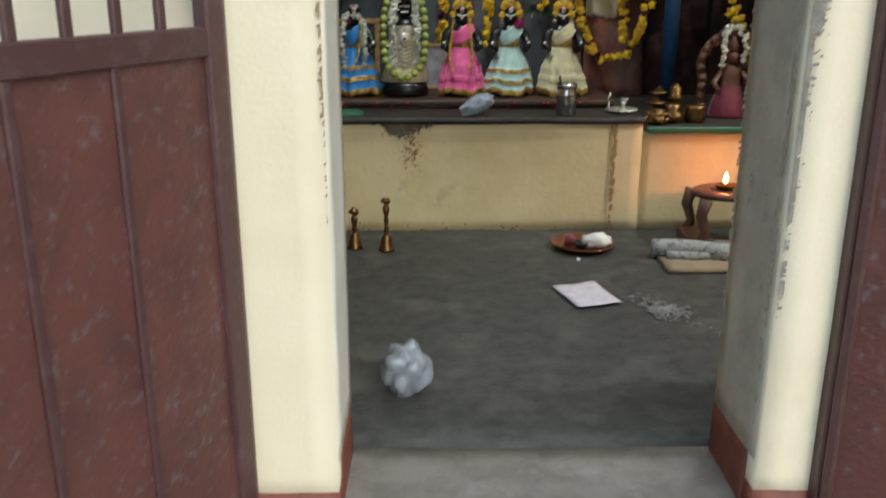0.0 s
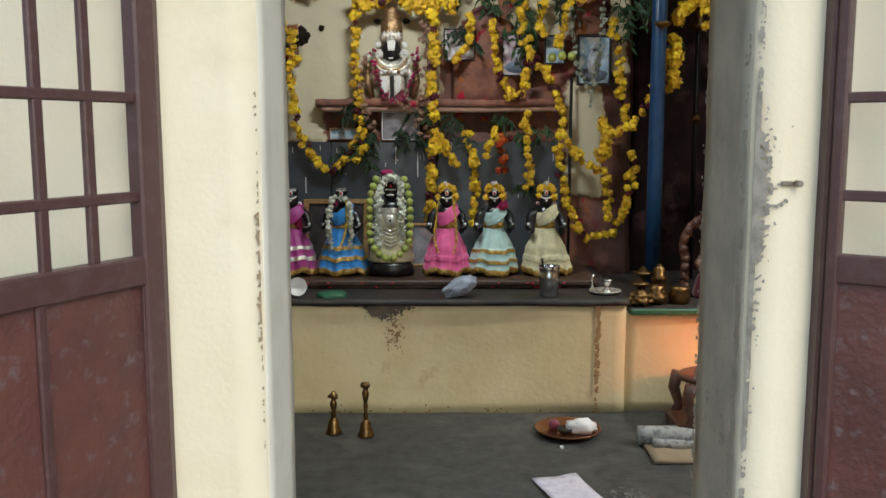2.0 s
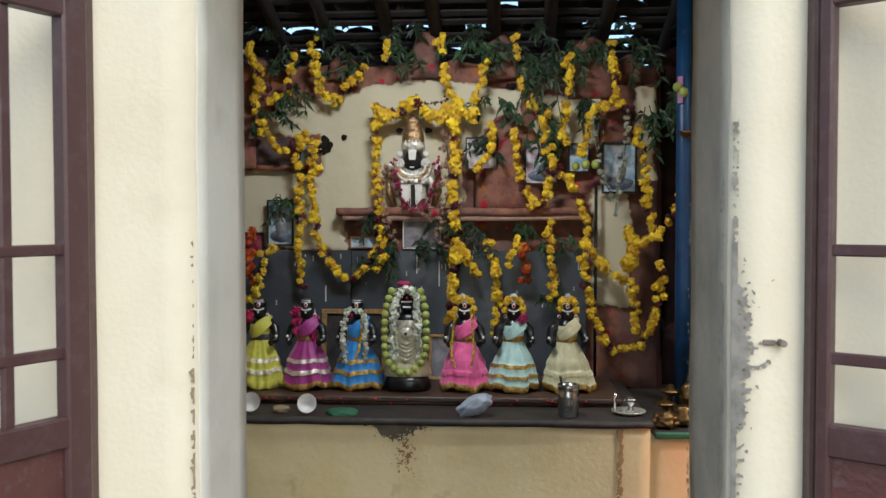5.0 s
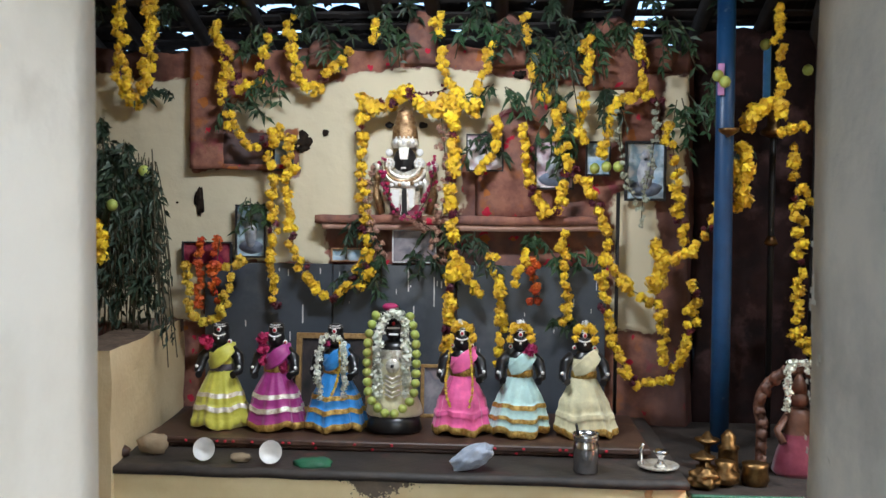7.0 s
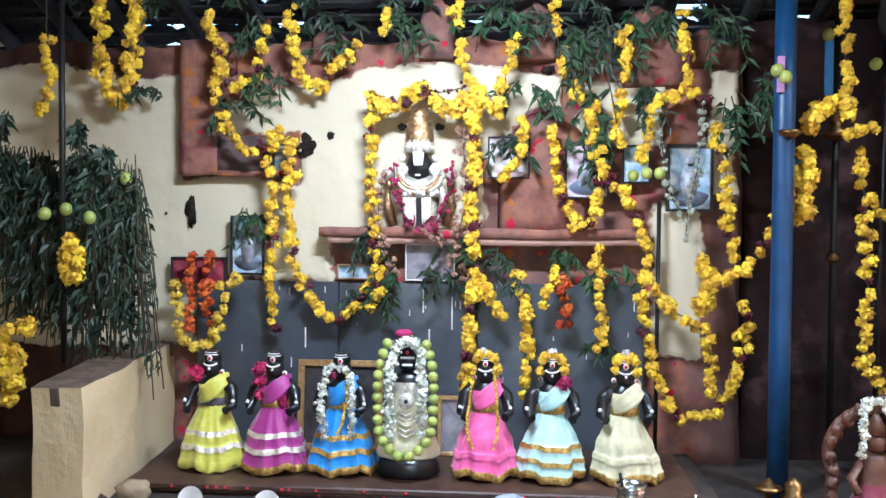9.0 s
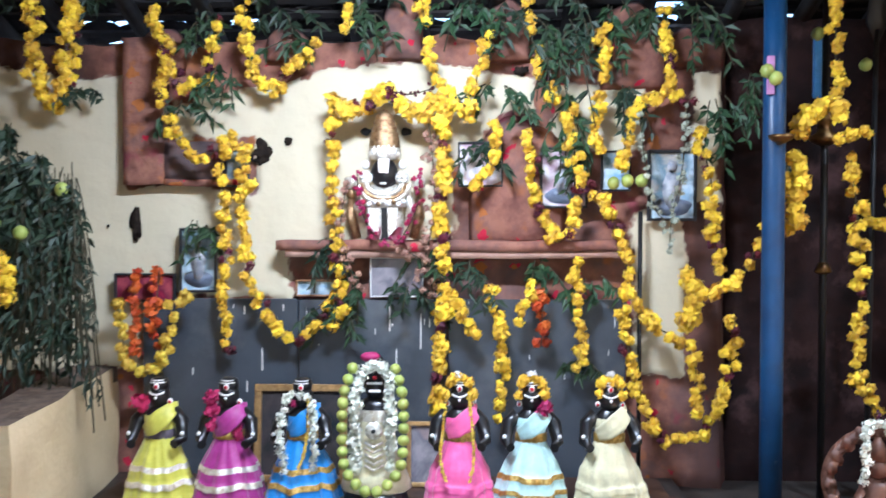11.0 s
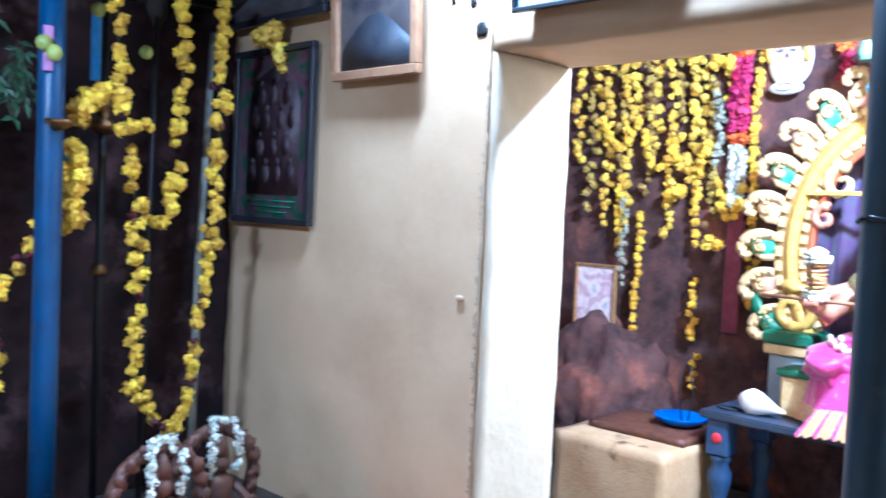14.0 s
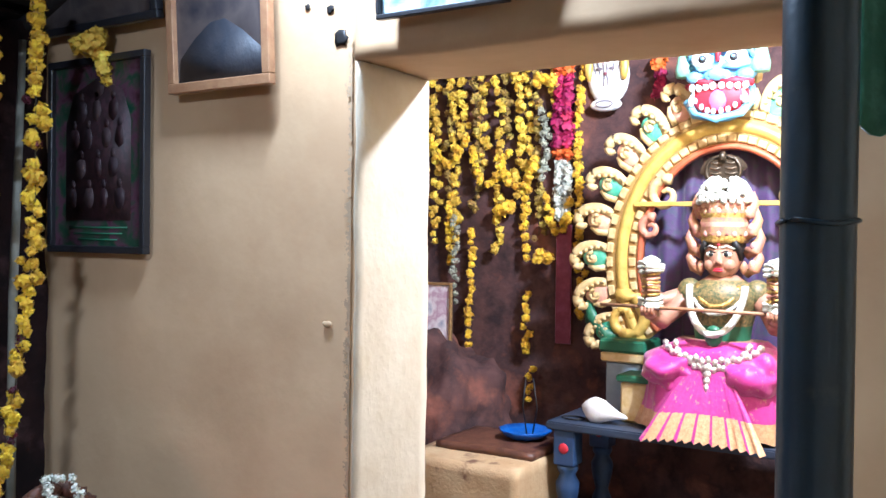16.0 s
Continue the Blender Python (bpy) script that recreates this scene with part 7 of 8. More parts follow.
# guardian mask above the arch: one plain mesh
bm = B()
MX, MY, MZ = 5.36, 3.86, 2.78
MASKBLUE = mat("blue_mask_paint", (0.13, 0.35, 0.62), 0.4, second=(0.22, 0.48, 0.70), scale=8, bump=0.1)
ball(bm, (MX + 0.02, MY, MZ + 0.07), 0.20, 0, 4, (0.5, 1.0, 0.75), 0.05)
ball(bm, (MX + 0.02, MY, MZ - 0.10), 0.18, 0, 4, (0.4, 1.05, 0.80), 0.05)
ball(bm, (MX - 0.035, MY, MZ - 0.11), 0.150, 1, 3, (0.45, 1.1, 0.70))
ball(bm, (MX - 0.09, MY, MZ - 0.135), 0.055, 2, 3, (0.5, 0.9, 1.1))
ball(bm, (MX - 0.115, MY, MZ + 0.005), 0.05, 0, 3, (0.8, 1.15, 0.7))
for s in (-1, 1):
    ball(bm, (MX - 0.105, MY + s * 0.045, MZ + 0.0), 0.03, 0, 2)
    ball(bm, (MX - 0.075, MY + s * 0.095, MZ + 0.105), 0.058, 3, 3, (0.5, 1.1, 0.85))
    ball(bm, (MX - 0.100, MY + s * 0.088, MZ + 0.10), 0.024, 4, 3, (0.4, 1, 1))
    ball(bm, (MX - 0.108, MY + s * 0.086, MZ + 0.104), 0.010, 0, 2, (0.4, 1, 1))
    tube(bm, [(MX - 0.085, MY + s * 0.025, MZ + 0.135), (MX - 0.10, MY + s * 0.08, MZ + 0.172), (MX - 0.07, MY + s * 0.16, MZ + 0.155), (MX - 0.03, MY + s * 0.185, MZ + 0.10)], [0.02, 0.026, 0.024, 0.015], 8, 0)
    tube(bm, [(MX - 0.095, MY + s * 0.03, MZ + 0.055), (MX - 0.09, MY + s * 0.10, MZ + 0.045), (MX - 0.05, MY + s * 0.165, MZ + 0.07)], 0.016, 7, 0)
    ball(bm, (MX - 0.06, MY + s * 0.14, MZ + 0.005), 0.05, 0, 3, (0.8, 1, 0.7))
    tube(bm, [(MX - 0.10, MY + s * 0.02, MZ - 0.035), (MX - 0.095, MY + s * 0.10, MZ - 0.03), (MX - 0.05, MY + s * 0.185, MZ - 0.045)], 0.020, 7, 1)
    lathe(bm, [(0.05, 0, 5), (0.055, 0.05, 5), (0.035, 0.13, 5), (0.004, 0.20, 5)], 10, (MX - 0.01, MY + s * 0.215, MZ + 0.02), squash=1.0)
    for k in range(4):
        ball(bm, (MX - 0.110 + 0.010 * k, MY + s * (0.024 + 0.042 * k), MZ - 0.058), 0.022, 3, 2, (0.7, 0.9, 1.1 + 0.25 * (k == 2)))
        ball(bm, (MX - 0.100 + 0.010 * k, MY + s * (0.022 + 0.036 * k), MZ - 0.200 + 0.008 * k * k), 0.016, 3, 2, (0.7, 0.9, 1.2))
    tube(bm, [(MX - 0.085, MY + s * 0.155, MZ - 0.16), (MX - 0.095, MY + s * 0.150, MZ - 0.12), (MX - 0.085, MY + s * 0.135, MZ - 0.08)], [0.02, 0.015, 0.003], 8, 3)
    ball(bm, (MX, MY + s * 0.15, MZ + 0.235), 0.085, 6, 3, (0.45, 1.1, 0.75), 0.4)
ball(bm, (MX - 0.02, MY, MZ + 0.26), 0.075, 6, 3, (0.5, 0.9, 1.2), 0.2)
ball(bm, (MX - 0.06, MY, MZ + 0.255), 0.03, 5, 2, (0.5, 1, 1.2))
tube(bm, [(MX - 0.105, MY, MZ + 0.08), (MX - 0.085, MY, MZ + 0.20)], [0.012, 0.02], 8, 1)
tube(bm, [(MX - 0.05, MY - 0.185, MZ - 0.13), (MX - 0.09, MY - 0.13, MZ - 0.215), (MX - 0.11, MY, MZ - 0.245), (MX - 0.09, MY + 0.13, MZ - 0.215), (MX - 0.05, MY + 0.185, MZ - 0.13)], 0.024, 8, 0)
thing("guardian_mask", bm, [MASKBLUE, RED, C_PINK, WHITE, IRON, mat("mint_paint", (0.25, 0.5, 0.36), 0.5), GOLDPAINT], "blue painted guardian mask with bared teeth above the arch", "mask")
# white mask on the rock
bm = ball(B(), (6.0, 4.80, 2.98), 0.16, 0, 3, (0.35, 0.95, 1.3), 0.08)
for s in (-1, 1):
    ball(bm, (5.95, 4.80 + s * 0.13, 3.04), 0.045, 3, 2, (0.5, 0.7, 2.2), 0.3)
    for k in range(4):
        yy = 4.80 + s * (0.018 + 0.034 * k)
        tube(bm, [(5.944 + 0.008 * k, yy, 3.16 - 0.02 * k), (5.938 + 0.008 * k, yy + s * 0.014 * math.sin(k), 3.07), (5.940 + 0.008 * k, yy - s * 0.010, 2.99), (5.950 + 0.006 * k, yy - s * 0.012 * k, 2.90)], 0.0055, 5, 1)
    ball(bm, (5.938, 4.80 + s * 0.045, 3.02), 0.018, 1, 2, (0.4, 1.3, 0.7))
ball(bm, (5.936, 4.80, 2.985), 0.012, 2, 2)
ball(bm, (5.955, 4.80, 2.775), 0.115, 0, 3, (0.35, 1.0, 0.42))
tube(bm, [(5.918, 4.80 + 0.06 * math.cos(q), 2.775 + 0.022 * math.sin(q)) for q in [j * 0.5236 for j in range(12)]], 0.006, 5, 1, close=True)
thing("white_mask", bm, [WHITE, GREYART, C_RED, GOLDPAINT], "white painted mask hung on the rock wall", "mask")

# seated goddess: one plain mesh
bm = B()
GX, GY = 5.22, 3.80
SK = 0
for i in range(1):
    rings = []
    for r, z, m in ((0.24, 1.30, 1), (0.34, 1.22, 1), (0.41, 1.12, 1), (0.43, 1.00, 1), (0.44, 0.90, 12), (0.46, 0.80, 12)):
        ring = []
        for k in range(64):
            a = 2 * math.pi * k / 64
            fold = 1 + (0.035 if z < 1.0 else 0.015) * math.cos(15 * a + 1.5 * math.sin(3 * a)) + 0.03 * math.cos(5 * a + z * 6)
            ring.append(bm.verts.new((GX + 0.72 * r * fold * math.cos(a) * (1.0 if math.cos(a) < 0 else 0.6) - (1.3 - z) * 0.06, GY + r * fold * math.sin(a), z + 0.010 * math.cos(15 * a) * (z < 0.85))))
        rings.append((ring, m))
    for (a_, m), (b_, _) in zip(rings, rings[1:]):
        for k in range(64):
            f = bm.faces.new((a_[k], b_[k], b_[(k + 1) % 64], a_[(k + 1) % 64]))
            f.material_index, f.smooth = m, True
    bm.faces.new(rings[0][0])
for s in (-1, 1):
    ball(bm, (GX - 0.13, GY + s * 0.21, 1.13), 0.19, 1, 4, (1.05, 1.0, 0.72), 0.25)
lathe(bm, [(0.15, 1.22, 0), (0.13, 1.30, 4), (0.14, 1.38, 3), (0.17, 1.50, 3), (0.18, 1.57, 3), (0.10, 1.63, 0), (0.06, 1.66, 0)], 24, (GX, GY, 0), squash=1.15)
ball(bm, (GX - 0.02, GY, 1.755), 0.110, 0, 4, (0.9, 0.92, 1.12))
ball(bm, (GX - 0.06, GY, 1.685), 0.055, 0, 3, (0.9, 1.0, 0.8))
ball(bm, (GX + 0.02, GY, 1.80), 0.118, 7, 3, (0.9, 1.0, 1.0))
lathe(bm, [(0.026, 0, 0), (0.022, 0.02, 0), (0.012, 0.05, 0), (0.006, 0.065, 0)], 12, (GX - 0.112, GY, 1.722))
for s in (-1, 1):
    ball(bm, (GX - 0.122, GY + s * 0.014, 1.726), 0.012, 0, 2)
    ball(bm, (GX - 0.085, GY + s * 0.05, 1.715), 0.036, 0, 3, (0.8, 1, 1))
    ball(bm, (GX - 0.104, GY + s * 0.043, 1.772), 0.027, 6, 3, (0.45, 1.05, 0.62))
    ball(bm, (GX - 0.114, GY + s * 0.041, 1.772), 0.0125, 7, 2, (0.6, 1, 1))
    tube(bm, [(GX - 0.112, GY + s * 0.013, 1.780), (GX - 0.114, GY + s * 0.043, 1.792), (GX - 0.098, GY + s * 0.075, 1.778)], 0.004, 5, 7)
    tube(bm, [(GX - 0.114, GY + s * 0.012, 1.806), (GX - 0.112, GY + s * 0.045, 1.820), (GX - 0.090, GY + s * 0.080, 1.803)], 0.0055, 6, 6)
    tube(bm, [(GX - 0.09, GY + s * 0.075, 1.845), (GX - 0.07, GY + s * 0.100, 1.80), (GX - 0.05, GY + s * 0.106, 1.74)], [0.018, 0.016, 0.008], 7, 7)
    ball(bm, (GX - 0.03, GY + s * 0.118, 1.70), 0.026, 8, 2, (0.8, 0.8, 1.4), 0.2)
    for k, (hy, hz, hl) in enumerate(((0.135, 2.00, 0.12), (0.155, 1.90, 0.13), (0.170, 1.80, 0.13), (0.165, 1.70, 0.11))):
        tube(bm, [(GX + 0.02, GY + s * (hy - 0.05), hz - 0.02), (GX + 0.01, GY + s * hy, hz), (GX + 0.01, GY + s * (hy + 0.028), hz + hl * 0.5), (GX + 0.015, GY + s * (hy + 0.02), hz + hl)], [0.04, 0.038, 0.026, 0.004], 8, 8)
        ball(bm, (GX - 0.015, GY + s * (hy - 0.005), hz + 0.02), 0.020, 11, 2, (0.6, 1, 1.2))
    tube(bm, [(GX, GY + s * 0.18, 1.56), (GX - 0.02, GY + s * 0.26, 1.46), (GX - 0.12, GY + s * 0.31, 1.39), (GX - 0.22, GY + s * 0.335, 1.44)], [0.07, 0.058, 0.048, 0.04], 12, 0)
    ball(bm, (GX, GY + s * 0.185, 1.55), 0.074, 3, 3, (1, 1, 1.15))
    ball(bm, (GX - 0.25, GY + s * 0.335, 1.45), 0.045, 0, 2, (1, 1, 1.0))
    for k in range(4):
        tube(bm, [(GX - 0.29, GY + s * 0.335 - 0.03 + 0.02 * k, 1.485), (GX - 0.305, GY + s * 0.335 - 0.03 + 0.02 * k, 1.46), (GX - 0.285, GY + s * 0.335 - 0.03 + 0.02 * k, 1.432)], 0.0105, 6, 0)
    lathe(bm, [(0.034, 1.47, 0), (0.034, 1.72, 0)], 12, (GX - 0.24, GY + s * 0.335, 0))
    for k in range(13):
        zz = 1.485 + 0.019 * k
        white = k in (0, 1, 2, 10, 11, 12)
        rr = 0.062 + 0.010 * noise.noise(Vector((k * 1.7, s, 0))) if white else 0.046
        tube(bm, [(GX - 0.24 + rr * math.cos(q), GY + s * 0.335 + rr * math.sin(q), zz + 0.008 * math.sin(q + k)) for q in [j * 0.5236 for j in range(12)]], 0.013 if white else 0.009, 6, 6 if white else (2 if k % 2 else 8), close=True)
    ball(bm, (GX - 0.24, GY + s * 0.335, 1.735), 0.05, 6, 2, (1, 1, 0.5), 0.5)
    tube(bm, [(GX, GY + s * 0.19, 1.54), (GX - 0.02, GY + s * 0.34, 1.50), (GX - 0.06, GY + s * 0.41, 1.56), (GX - 0.08, GY + s * 0.42, 1.62)], [0.055, 0.045, 0.038, 0.03], 10, 0)
    ball(bm, (GX - 0.09, GY + s * 0.42, 1.645), 0.042, 0, 2, (1, 0.8, 1.3), 0.2)
ball(bm, (GX - 0.116, GY, 1.683), 0.017, 5, 3, (0.6, 1.7, 0.5))
ball(bm, (GX - 0.116, GY, 1.693), 0.014, 5, 3, (0.6, 1.9, 0.4))
ball(bm, (GX - 0.118, GY, 1.825), 0.008, 5, 2)
tube(bm, [(GX - 0.112, GY, 1.80), (GX - 0.108, GY, 1.855)], 0.004, 5, 6)
lathe(bm, [(0.120, 1.835, 2), (0.128, 1.85, 2), (0.118, 1.875, 8), (0.128, 1.90, 8), (0.122, 1.925, 11), (0.130, 1.95, 8), (0.120, 1.975, 2), (0.132, 2.0, 8), (0.122, 2.03, 11), (0.130, 2.055, 8), (0.115, 2.09, 8)], 28, (GX, GY, 0), pleat=0.05, folds=9)
for zz, rr in ((1.885, 0.118), (2.01, 0.122)):
    for k in range(9):
        a = math.pi * (0.55 + 0.9 * k / 8)
        ball(bm, (GX + rr * math.cos(a), GY + rr * math.sin(a), zz + 0.006 * (k % 2)), 0.015, 8 if k % 2 else 11, 2, (0.6, 1, 1.2), 0.3)
for k in range(220):
    a, zz = FLOWERS.uniform(0, 6.28), FLOWERS.uniform(0, 1)
    rr = 0.140 * math.sqrt(1 - zz * zz * 0.75)
    ball(bm, (GX + rr * math.cos(a), GY + rr * math.sin(a), 2.06 + 0.13 * zz), 0.019, 6, 1)
zig = []
for k in range(29):
    u = k / 28 - 0.5
    d_ = 0.020 * (1 if k % 2 else -1) + 0.016 * noise.noise(Vector((k * 0.9, 3.1, 0)))
    zig.append([bm.verts.new((GX - 0.235 - 0.20 * q - d_ * (0.15 + 0.55 * q), GY + u * (0.10 + 0.56 * q), 1.25 - 0.45 * q - 0.012 * (k % 2) * (q > 0.9) - 0.10 * u * u * q)) for q in (0, 0.35, 0.70, 0.74, 1.0)])
FAN = 0
for a_, b_ in zip(zig, zig[1:]):
    for k in range(4):
        f = bm.faces.new((a_[k], b_[k], b_[k + 1], a_[k + 1]))
        f.material_index, f.smooth = 1 if k < 2 or (FAN % 4 == 3) else 12, True
    FAN += 1
tube(bm, [(GX - 0.13 - 0.09 * math.sin(q), GY + 0.15 * math.cos(q), 1.60 - 0.26 * math.sin(q)) for q in [math.pi * j / 18 for j in range(19)]], 0.02, 8, 6)
for rad, zz, m in ((0.11, 1.60, 2), (0.13, 1.56, 9)):
    tube(bm, [(GX - 0.10 - 0.08 * math.sin(q), GY + rad * math.cos(q), zz - 0.11 * math.sin(q)) for q in [math.pi * j / 14 for j in range(15)]], 0.013, 6, m)
ball(bm, (GX - 0.19, GY, 1.33), 0.05, 4, 2, (0.5, 1, 1.2))
for drop, zz, rr in ((0.10, 1.30, 0.26), (0.15, 1.31, 0.20)):
    for k in range(23):
        q = math.pi * (0.05 + 0.9 * k / 22)
        ball(bm, (GX - 0.20 - 0.085 * math.sin(q), GY + rr * math.cos(q), zz - drop * math.sin(q) + 0.012 * (k % 2)), 0.020, 9, 1, (0.6, 1, 1.1), 0.4)
for k in range(4):
    ball(bm, (GX - 0.295 - 0.008 * k, GY, 1.17 - 0.035 * k), 0.024, 9, 2, (0.5, 1.2 - 0.2 * k, 1), 0.3)
tube(bm, [(GX - 0.27, GY - 0.55, 1.468), (GX - 0.27, GY + 0.62, 1.478)], 0.010, 6, 10)
thing("seated_goddess", bm, [OCHRE, C_HOTPINK, GOLD, mat("green_brocade", (0.06, 0.075, 0.03), 0.5, second=(0.30, 0.2, 0.07), scale=60), GREEN_PAINT, RED, WHITE_FL, IRON, mat("rose_gilt_crown", (0.40, 0.16, 0.13), 0.4, second=(0.42, 0.26, 0.10), scale=40, bump=0.3), SILVER, WOODFRAME, mat("rose_pink_paint", (0.55, 0.24, 0.22), 0.45, second=(0.62, 0.45, 0.25), scale=30, bump=0.2), mat("gold_zari_border", (0.70, 0.42, 0.22), 0.42, second=(0.58, 0.30, 0.14), scale=50, metal=0.2, bump=0.3, bump_scale=80)], "painted seated goddess in a pink silk sari with gold border", "statue")
# drape behind her, cobra hood and bar
bm = B()
vv = []
for i in range(40):
    y = 3.22 + 1.26 * i / 39
    vv.append([bm.verts.new((5.66 + 0.03 * math.sin(i * 1.3) + 0.01 * math.sin(k + i), y, 1.05 + 1.45 * k / 11)) for k in range(12)])
for i in range(39):
    for k in range(11):
        bm.faces.new((vv[i][k], vv[i][k + 1], vv[i + 1][k + 1], vv[i + 1][k])).smooth = True
ob = thing("purple_drape", bm, C_PURPLE, "pleated purple and grey cloth drape behind the goddess", "drape")
mod = ob.modifiers.new("thick", "SOLIDIFY")
mod.thickness = 0.006
bm = B()
slab(bm, [(3.85 + 0.12 * math.sin(q) * (1.15 if math.cos(q) > 0 else 0.75), 2.24 + 0.11 * math.cos(q)) for q in [2 * math.pi * i / 24 for i in range(24)]], 5.38, 5.41, axis="x", bevel=0.01)
for s in (-1, 1):
    tube(bm, [(5.375, 3.85 + s * (0.012 + 0.085 * math.sin(q)), 2.25 + 0.085 * math.cos(q)) for q in [math.pi * j / 14 for j in range(15)]], 0.012, 6, 0)
    for k in range(5):
        tube(bm, [(5.378, 3.85 + s * 0.012, 2.18 + 0.03 * k), (5.374, 3.85 + s * 0.045, 2.172 + 0.03 * k), (5.378, 3.85 + s * 0.075, 2.18 + 0.03 * k)], 0.005, 5, 1)
ball(bm, (5.36, 3.85, 2.33), 0.028, 0, 2, (1, 0.8, 1.2))
tube(bm, [(5.42, 3.85, 2.2), (5.46, 3.85, 1.9), (5.5, 3.85, 1.06)], 0.04, 8)
thing("cobra_hood", bm, [mat("dark_bronze", (0.08, 0.06, 0.04), 0.4, metal=0.7), mat("worn_bronze_scale", (0.20, 0.15, 0.10), 0.45, metal=0.5)], "dark bronze cobra hood rising behind the crown", "statue")
tagged(thing("arch_bar", box(B(), (5.42, 3.30, 2.05), (5.44, 4.40, 2.078), 0, 0.004), GOLDPAINT, "slim gilt bar across the arch", "bar"))
# conch, basin, boxes, rock
bm = lathe(B(), [(0.006, -0.02), (0.03, 0.0), (0.055, 0.03), (0.075, 0.07), (0.068, 0.12), (0.045, 0.17), (0.024, 0.22), (0.014, 0.26), (0.006, 0.28)], 18, (0, 0, 0), pleat=0.08, folds=3)
ob = thing("conch_shell", bm, WHITE, "white conch shell on the blue table", "shell", smooth=True)
ob.matrix_world = pose(5.06, 4.55, 0.862, 97, 0, -8)
tagged(thing("wire_ring", tube(B(), [(5.05 + 0.05 * math.cos(q), 4.62 + 0.07 * math.sin(q), 0.788) for q in [j * 0.4488 for j in range(14)]], 0.005, 6, close=True), IRON, "thin wire ring lying on the table", "ring"))
blk = rough_box(B(), (4.56, 4.74, 0.0), (5.32, 5.50, 0.555), 0.06, 0.012, 4.0)
tagged(thing("stone_block", blk, mat("tan_plaster", (0.50, 0.37, 0.21), 0.85, second=(0.42, 0.28, 0.14), scale=5, third=(0.13, 0.06, 0.035), third_scale=4, third_mix=(0.60, 0.68), bump=0.4), "tan plastered block with broken brown top", "block"))
tagged(thing("stone_block", rough_box(B(), (4.80, 4.76, 0.556), (5.30, 5.42, 0.60), 0.05, 0.012, 5.0), WOOD_RED, "flat reddish slab lying on the plastered block", "slab"))
bs = base_of("blue_basin", (5.14, 4.98, 0.60), "small blue plastic basin with a wire stand", "basin")
part("bowl", lathe(B(), [(0.09, 0.0), (0.13, 0.02), (0.165, 0.055), (0.16, 0.06), (0.12, 0.03), (0.02, 0.012)], 24, (5.14, 4.98, 0.603), pleat=0.04, folds=10), BLUE_PL, bs, smooth=True)
part("wire_stand", tube(B(), [(5.14, 4.93, 0.63), (5.14, 4.90, 0.80), (5.14, 4.93, 0.98), (5.14, 4.98, 0.98), (5.14, 5.0, 0.80), (5.14, 4.97, 0.63)], 0.005, 6), IRON, bs)
bm = B()
bmesh.ops.create_icosphere(bm, subdivisions=5, radius=1)
for v in bm.verts:
    k = 1 + 0.25 * noise.noise(v.co * 1.8 + Vector((4, 0, 0))) + 0.10 * noise.noise(v.co * 6)
    v.co = Vector((5.75 + v.co.x * 0.45 * k, 5.95 + v.co.y * 0.5 * k, max(-0.02, 0.45 + v.co.z * 0.66 * k)))
thing("rock_mound", bm, ROCK, "red-brown rock mound at the foot of the cave wall", "rock", smooth=True)
picture("sanctum_picture", 6.02, 1.29, 0.36, 0.46, PINKISH, GOLDFRAME, "pale deity print with a flower string on the rock mound", axis="x", x=5.66, bar=0.02, group="sanctum pictures")

# garlands on the cave wall
rng = random.Random(21)
CW = "pale marigold string hanging down the cave wall"
for i in range(15):
    y = 5.22 + i * 0.088 + rng.uniform(-0.02, 0.02)
    top, low = 3.15, (2.75, 1.85, 2.3, 2.15, 2.6, 1.75, 2.4, 2.05, 2.55, 1.72, 2.2, 1.8, 2.45, 1.95, 2.3)[i]
    garland([(5.98 + rng.uniform(-0.08, 0.02), y, top), (5.98, y + rng.uniform(-0.03, 0.03), (top + low) / 2), (5.98, y, low)], CW, "dull" if i % 3 == 1 else "pale", 0.064, 0.040, loose=0.018, group="garlands of the sanctum")
for y, z0, z1 in ((5.86, 1.9, 0.66), (5.39, 2.3, 1.70), (5.39, 1.45, 1.0), (6.05, 2.2, 1.62), (4.99, 3.1, 1.95), (4.98, 1.90, 1.62), (4.96, 1.60, 1.30), (5.36, 0.9, 0.66)):
    garland([(5.97, y, z0), (5.96, y + 0.012, (z0 + z1) / 2), (5.97, y, z1)], CW, "marigold", 0.060, 0.042, loose=0.010, group="garlands of the sanctum")
for y0, y1, z, d in ((5.62, 5.30, 2.45, 0.22), (5.85, 5.55, 2.5, 0.25), (5.24, 5.04, 2.15, 0.24), (6.2, 5.9, 2.6, 0.2)):
    garland(swag((5.93, y0, z), (5.93, y1, z), d), "marigold loop on the cave wall", "marigold", 0.066, 0.042, loose=0.010, group="garlands of the sanctum")
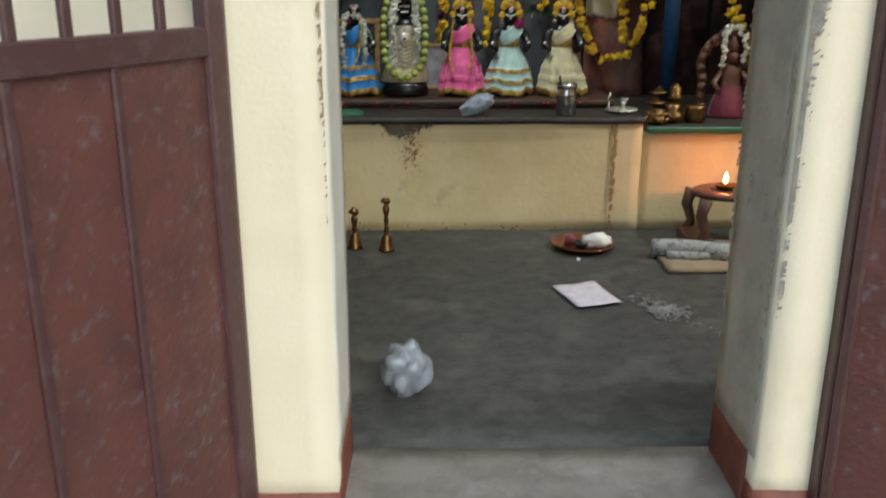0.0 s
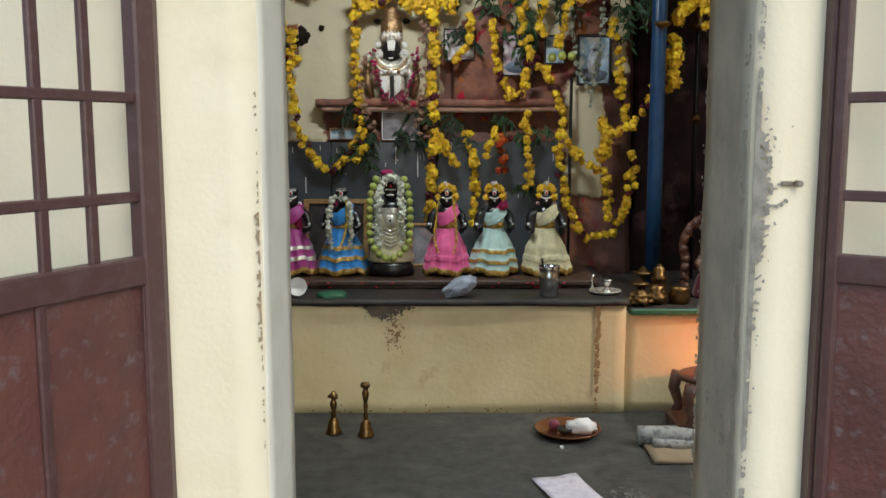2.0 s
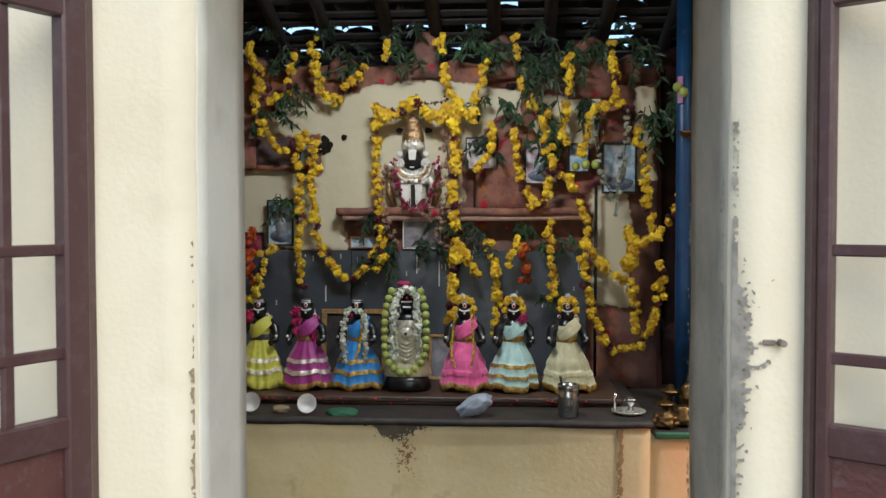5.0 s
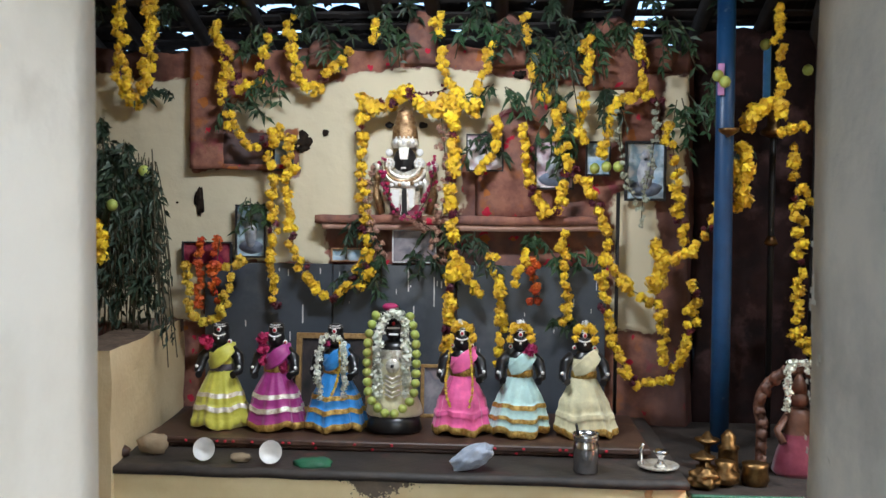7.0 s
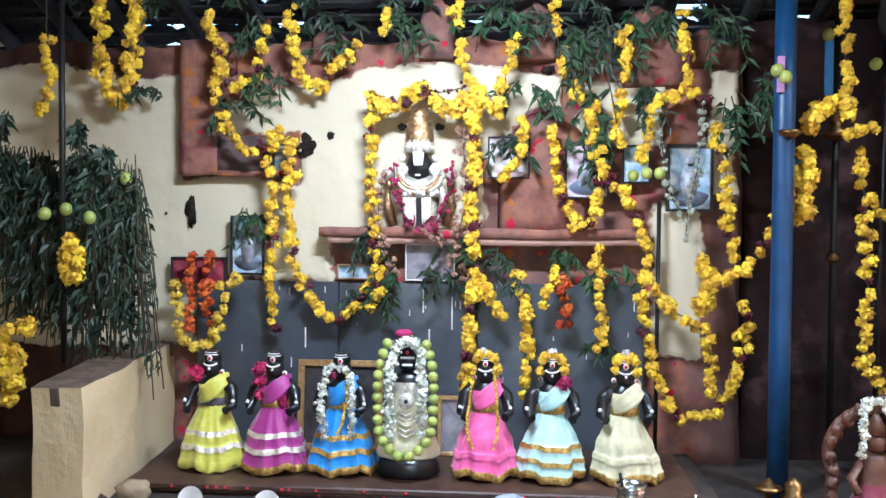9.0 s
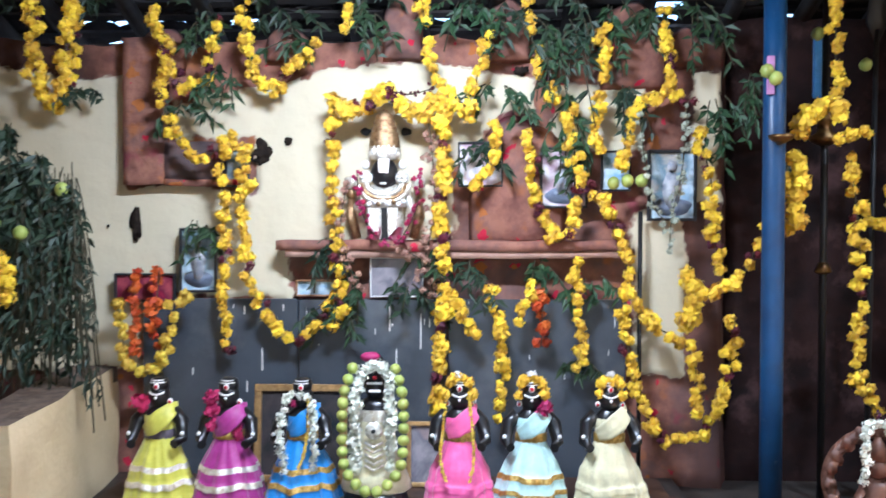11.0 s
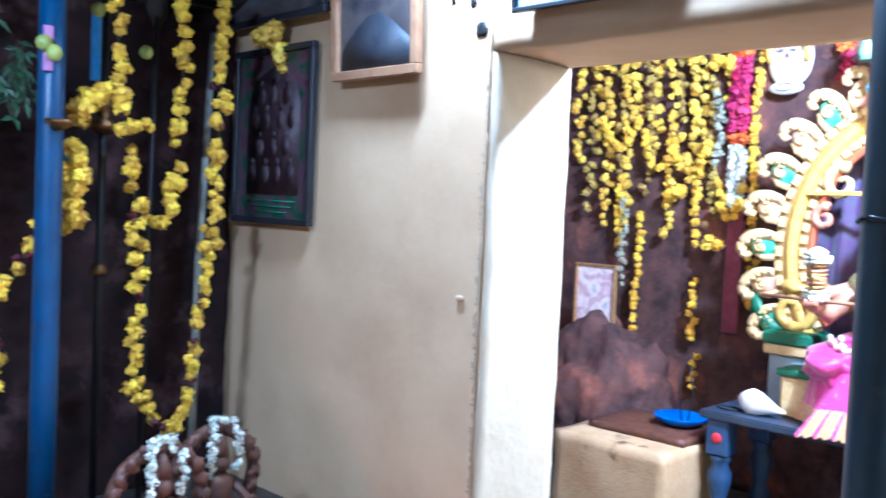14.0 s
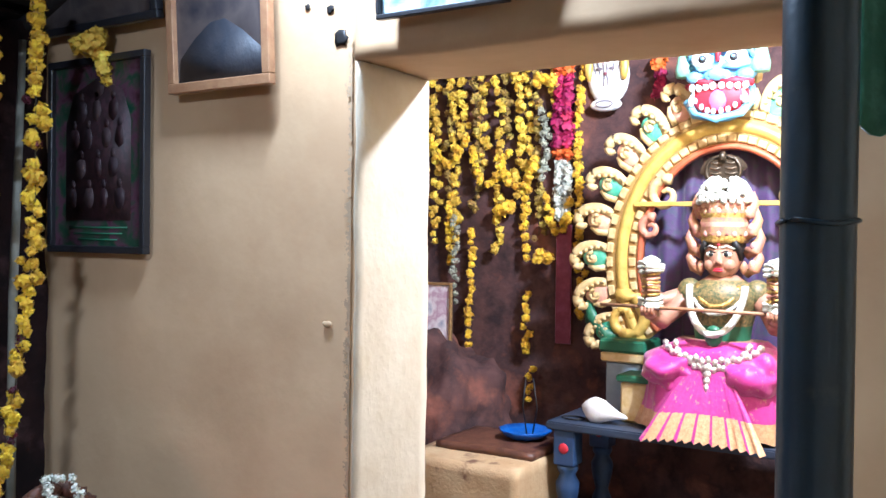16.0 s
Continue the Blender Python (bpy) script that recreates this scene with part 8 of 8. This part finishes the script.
for y, z in ((5.26, 2.98), (5.26, 1.70), (5.55, 2.06)):
    garland([(5.92, y - 0.05, z), (5.92, y, z + 0.03), (5.92, y + 0.05, z - 0.02)], "bright marigold cluster on the cave wall", "marigold", 0.095, 0.04, group="garlands of the sanctum", string=False)
for kind, z0, z1, s in (("orange", 3.10, 3.02, 0.10), ("pink", 3.0, 2.50, 0.095), ("orange", 2.47, 2.41, 0.10), ("white", 2.38, 1.98, 0.085)):
    for dy in (-0.03, 0.03):
        garland([(5.95, 5.115 + dy, z0), (5.95, 5.115 + dy, z1)], "thick banded flower garland of magenta, orange and white", kind, s, 0.035, loose=0.006, group="banded garlands of the sanctum", string=False)
for kind, z0, z1, s in (("white", 3.2, 3.08, 0.09), ("orange", 3.05, 2.98, 0.10), ("pink", 2.95, 2.80, 0.095)):
    garland([(5.95, 4.42, z0), (5.95, 4.42, z1)], "thick banded flower garland of magenta, orange and white", kind, s, 0.035, loose=0.01, group="banded garlands of the sanctum", string=False)
tagged(thing("red_cloth_strip", box(B(), (5.97, 5.05, 1.10), (5.99, 5.17, 1.95), 0, 0.006), C_RED, "dark red cloth strip on the cave wall", "cloth"))
garland([(5.93, 5.26, 2.75), (5.93, 5.25, 2.5), (5.93, 5.27, 2.25)], "faded white flower string on the cave wall", "grey", 0.06, 0.03, group="garlands of the sanctum")
garland([(5.93, 6.0, 2.0), (5.93, 5.98, 1.6), (5.93, 6.0, 1.35)], "faded white flower string on the cave wall", "grey", 0.05, 0.03, group="garlands of the sanctum")

# green cloth bag on the east wall near the teal post
bm = B()
vv = []
for i in range(24):
    t = i / 23
    y = 2.40 + 0.42 * t
    vv.append([bm.verts.new((2.455 + 0.018 * math.sin(i * 1.1) - 0.02 * math.sin(math.pi * t), y, 2.11 + 0.02 * math.sin(i * 0.9) * (k == 0) + 0.75 * k / 9)) for k in range(10)])
for i in range(23):
    for k in range(9):
        bm.faces.new((vv[i][k], vv[i][k + 1], vv[i + 1][k + 1], vv[i + 1][k])).smooth = True
ob = thing("green_cloth", bm, C_GREEN, "dark green cloth hanging on the east wall", "cloth")
mod = ob.modifiers.new("thick", "SOLIDIFY")
mod.thickness = 0.012
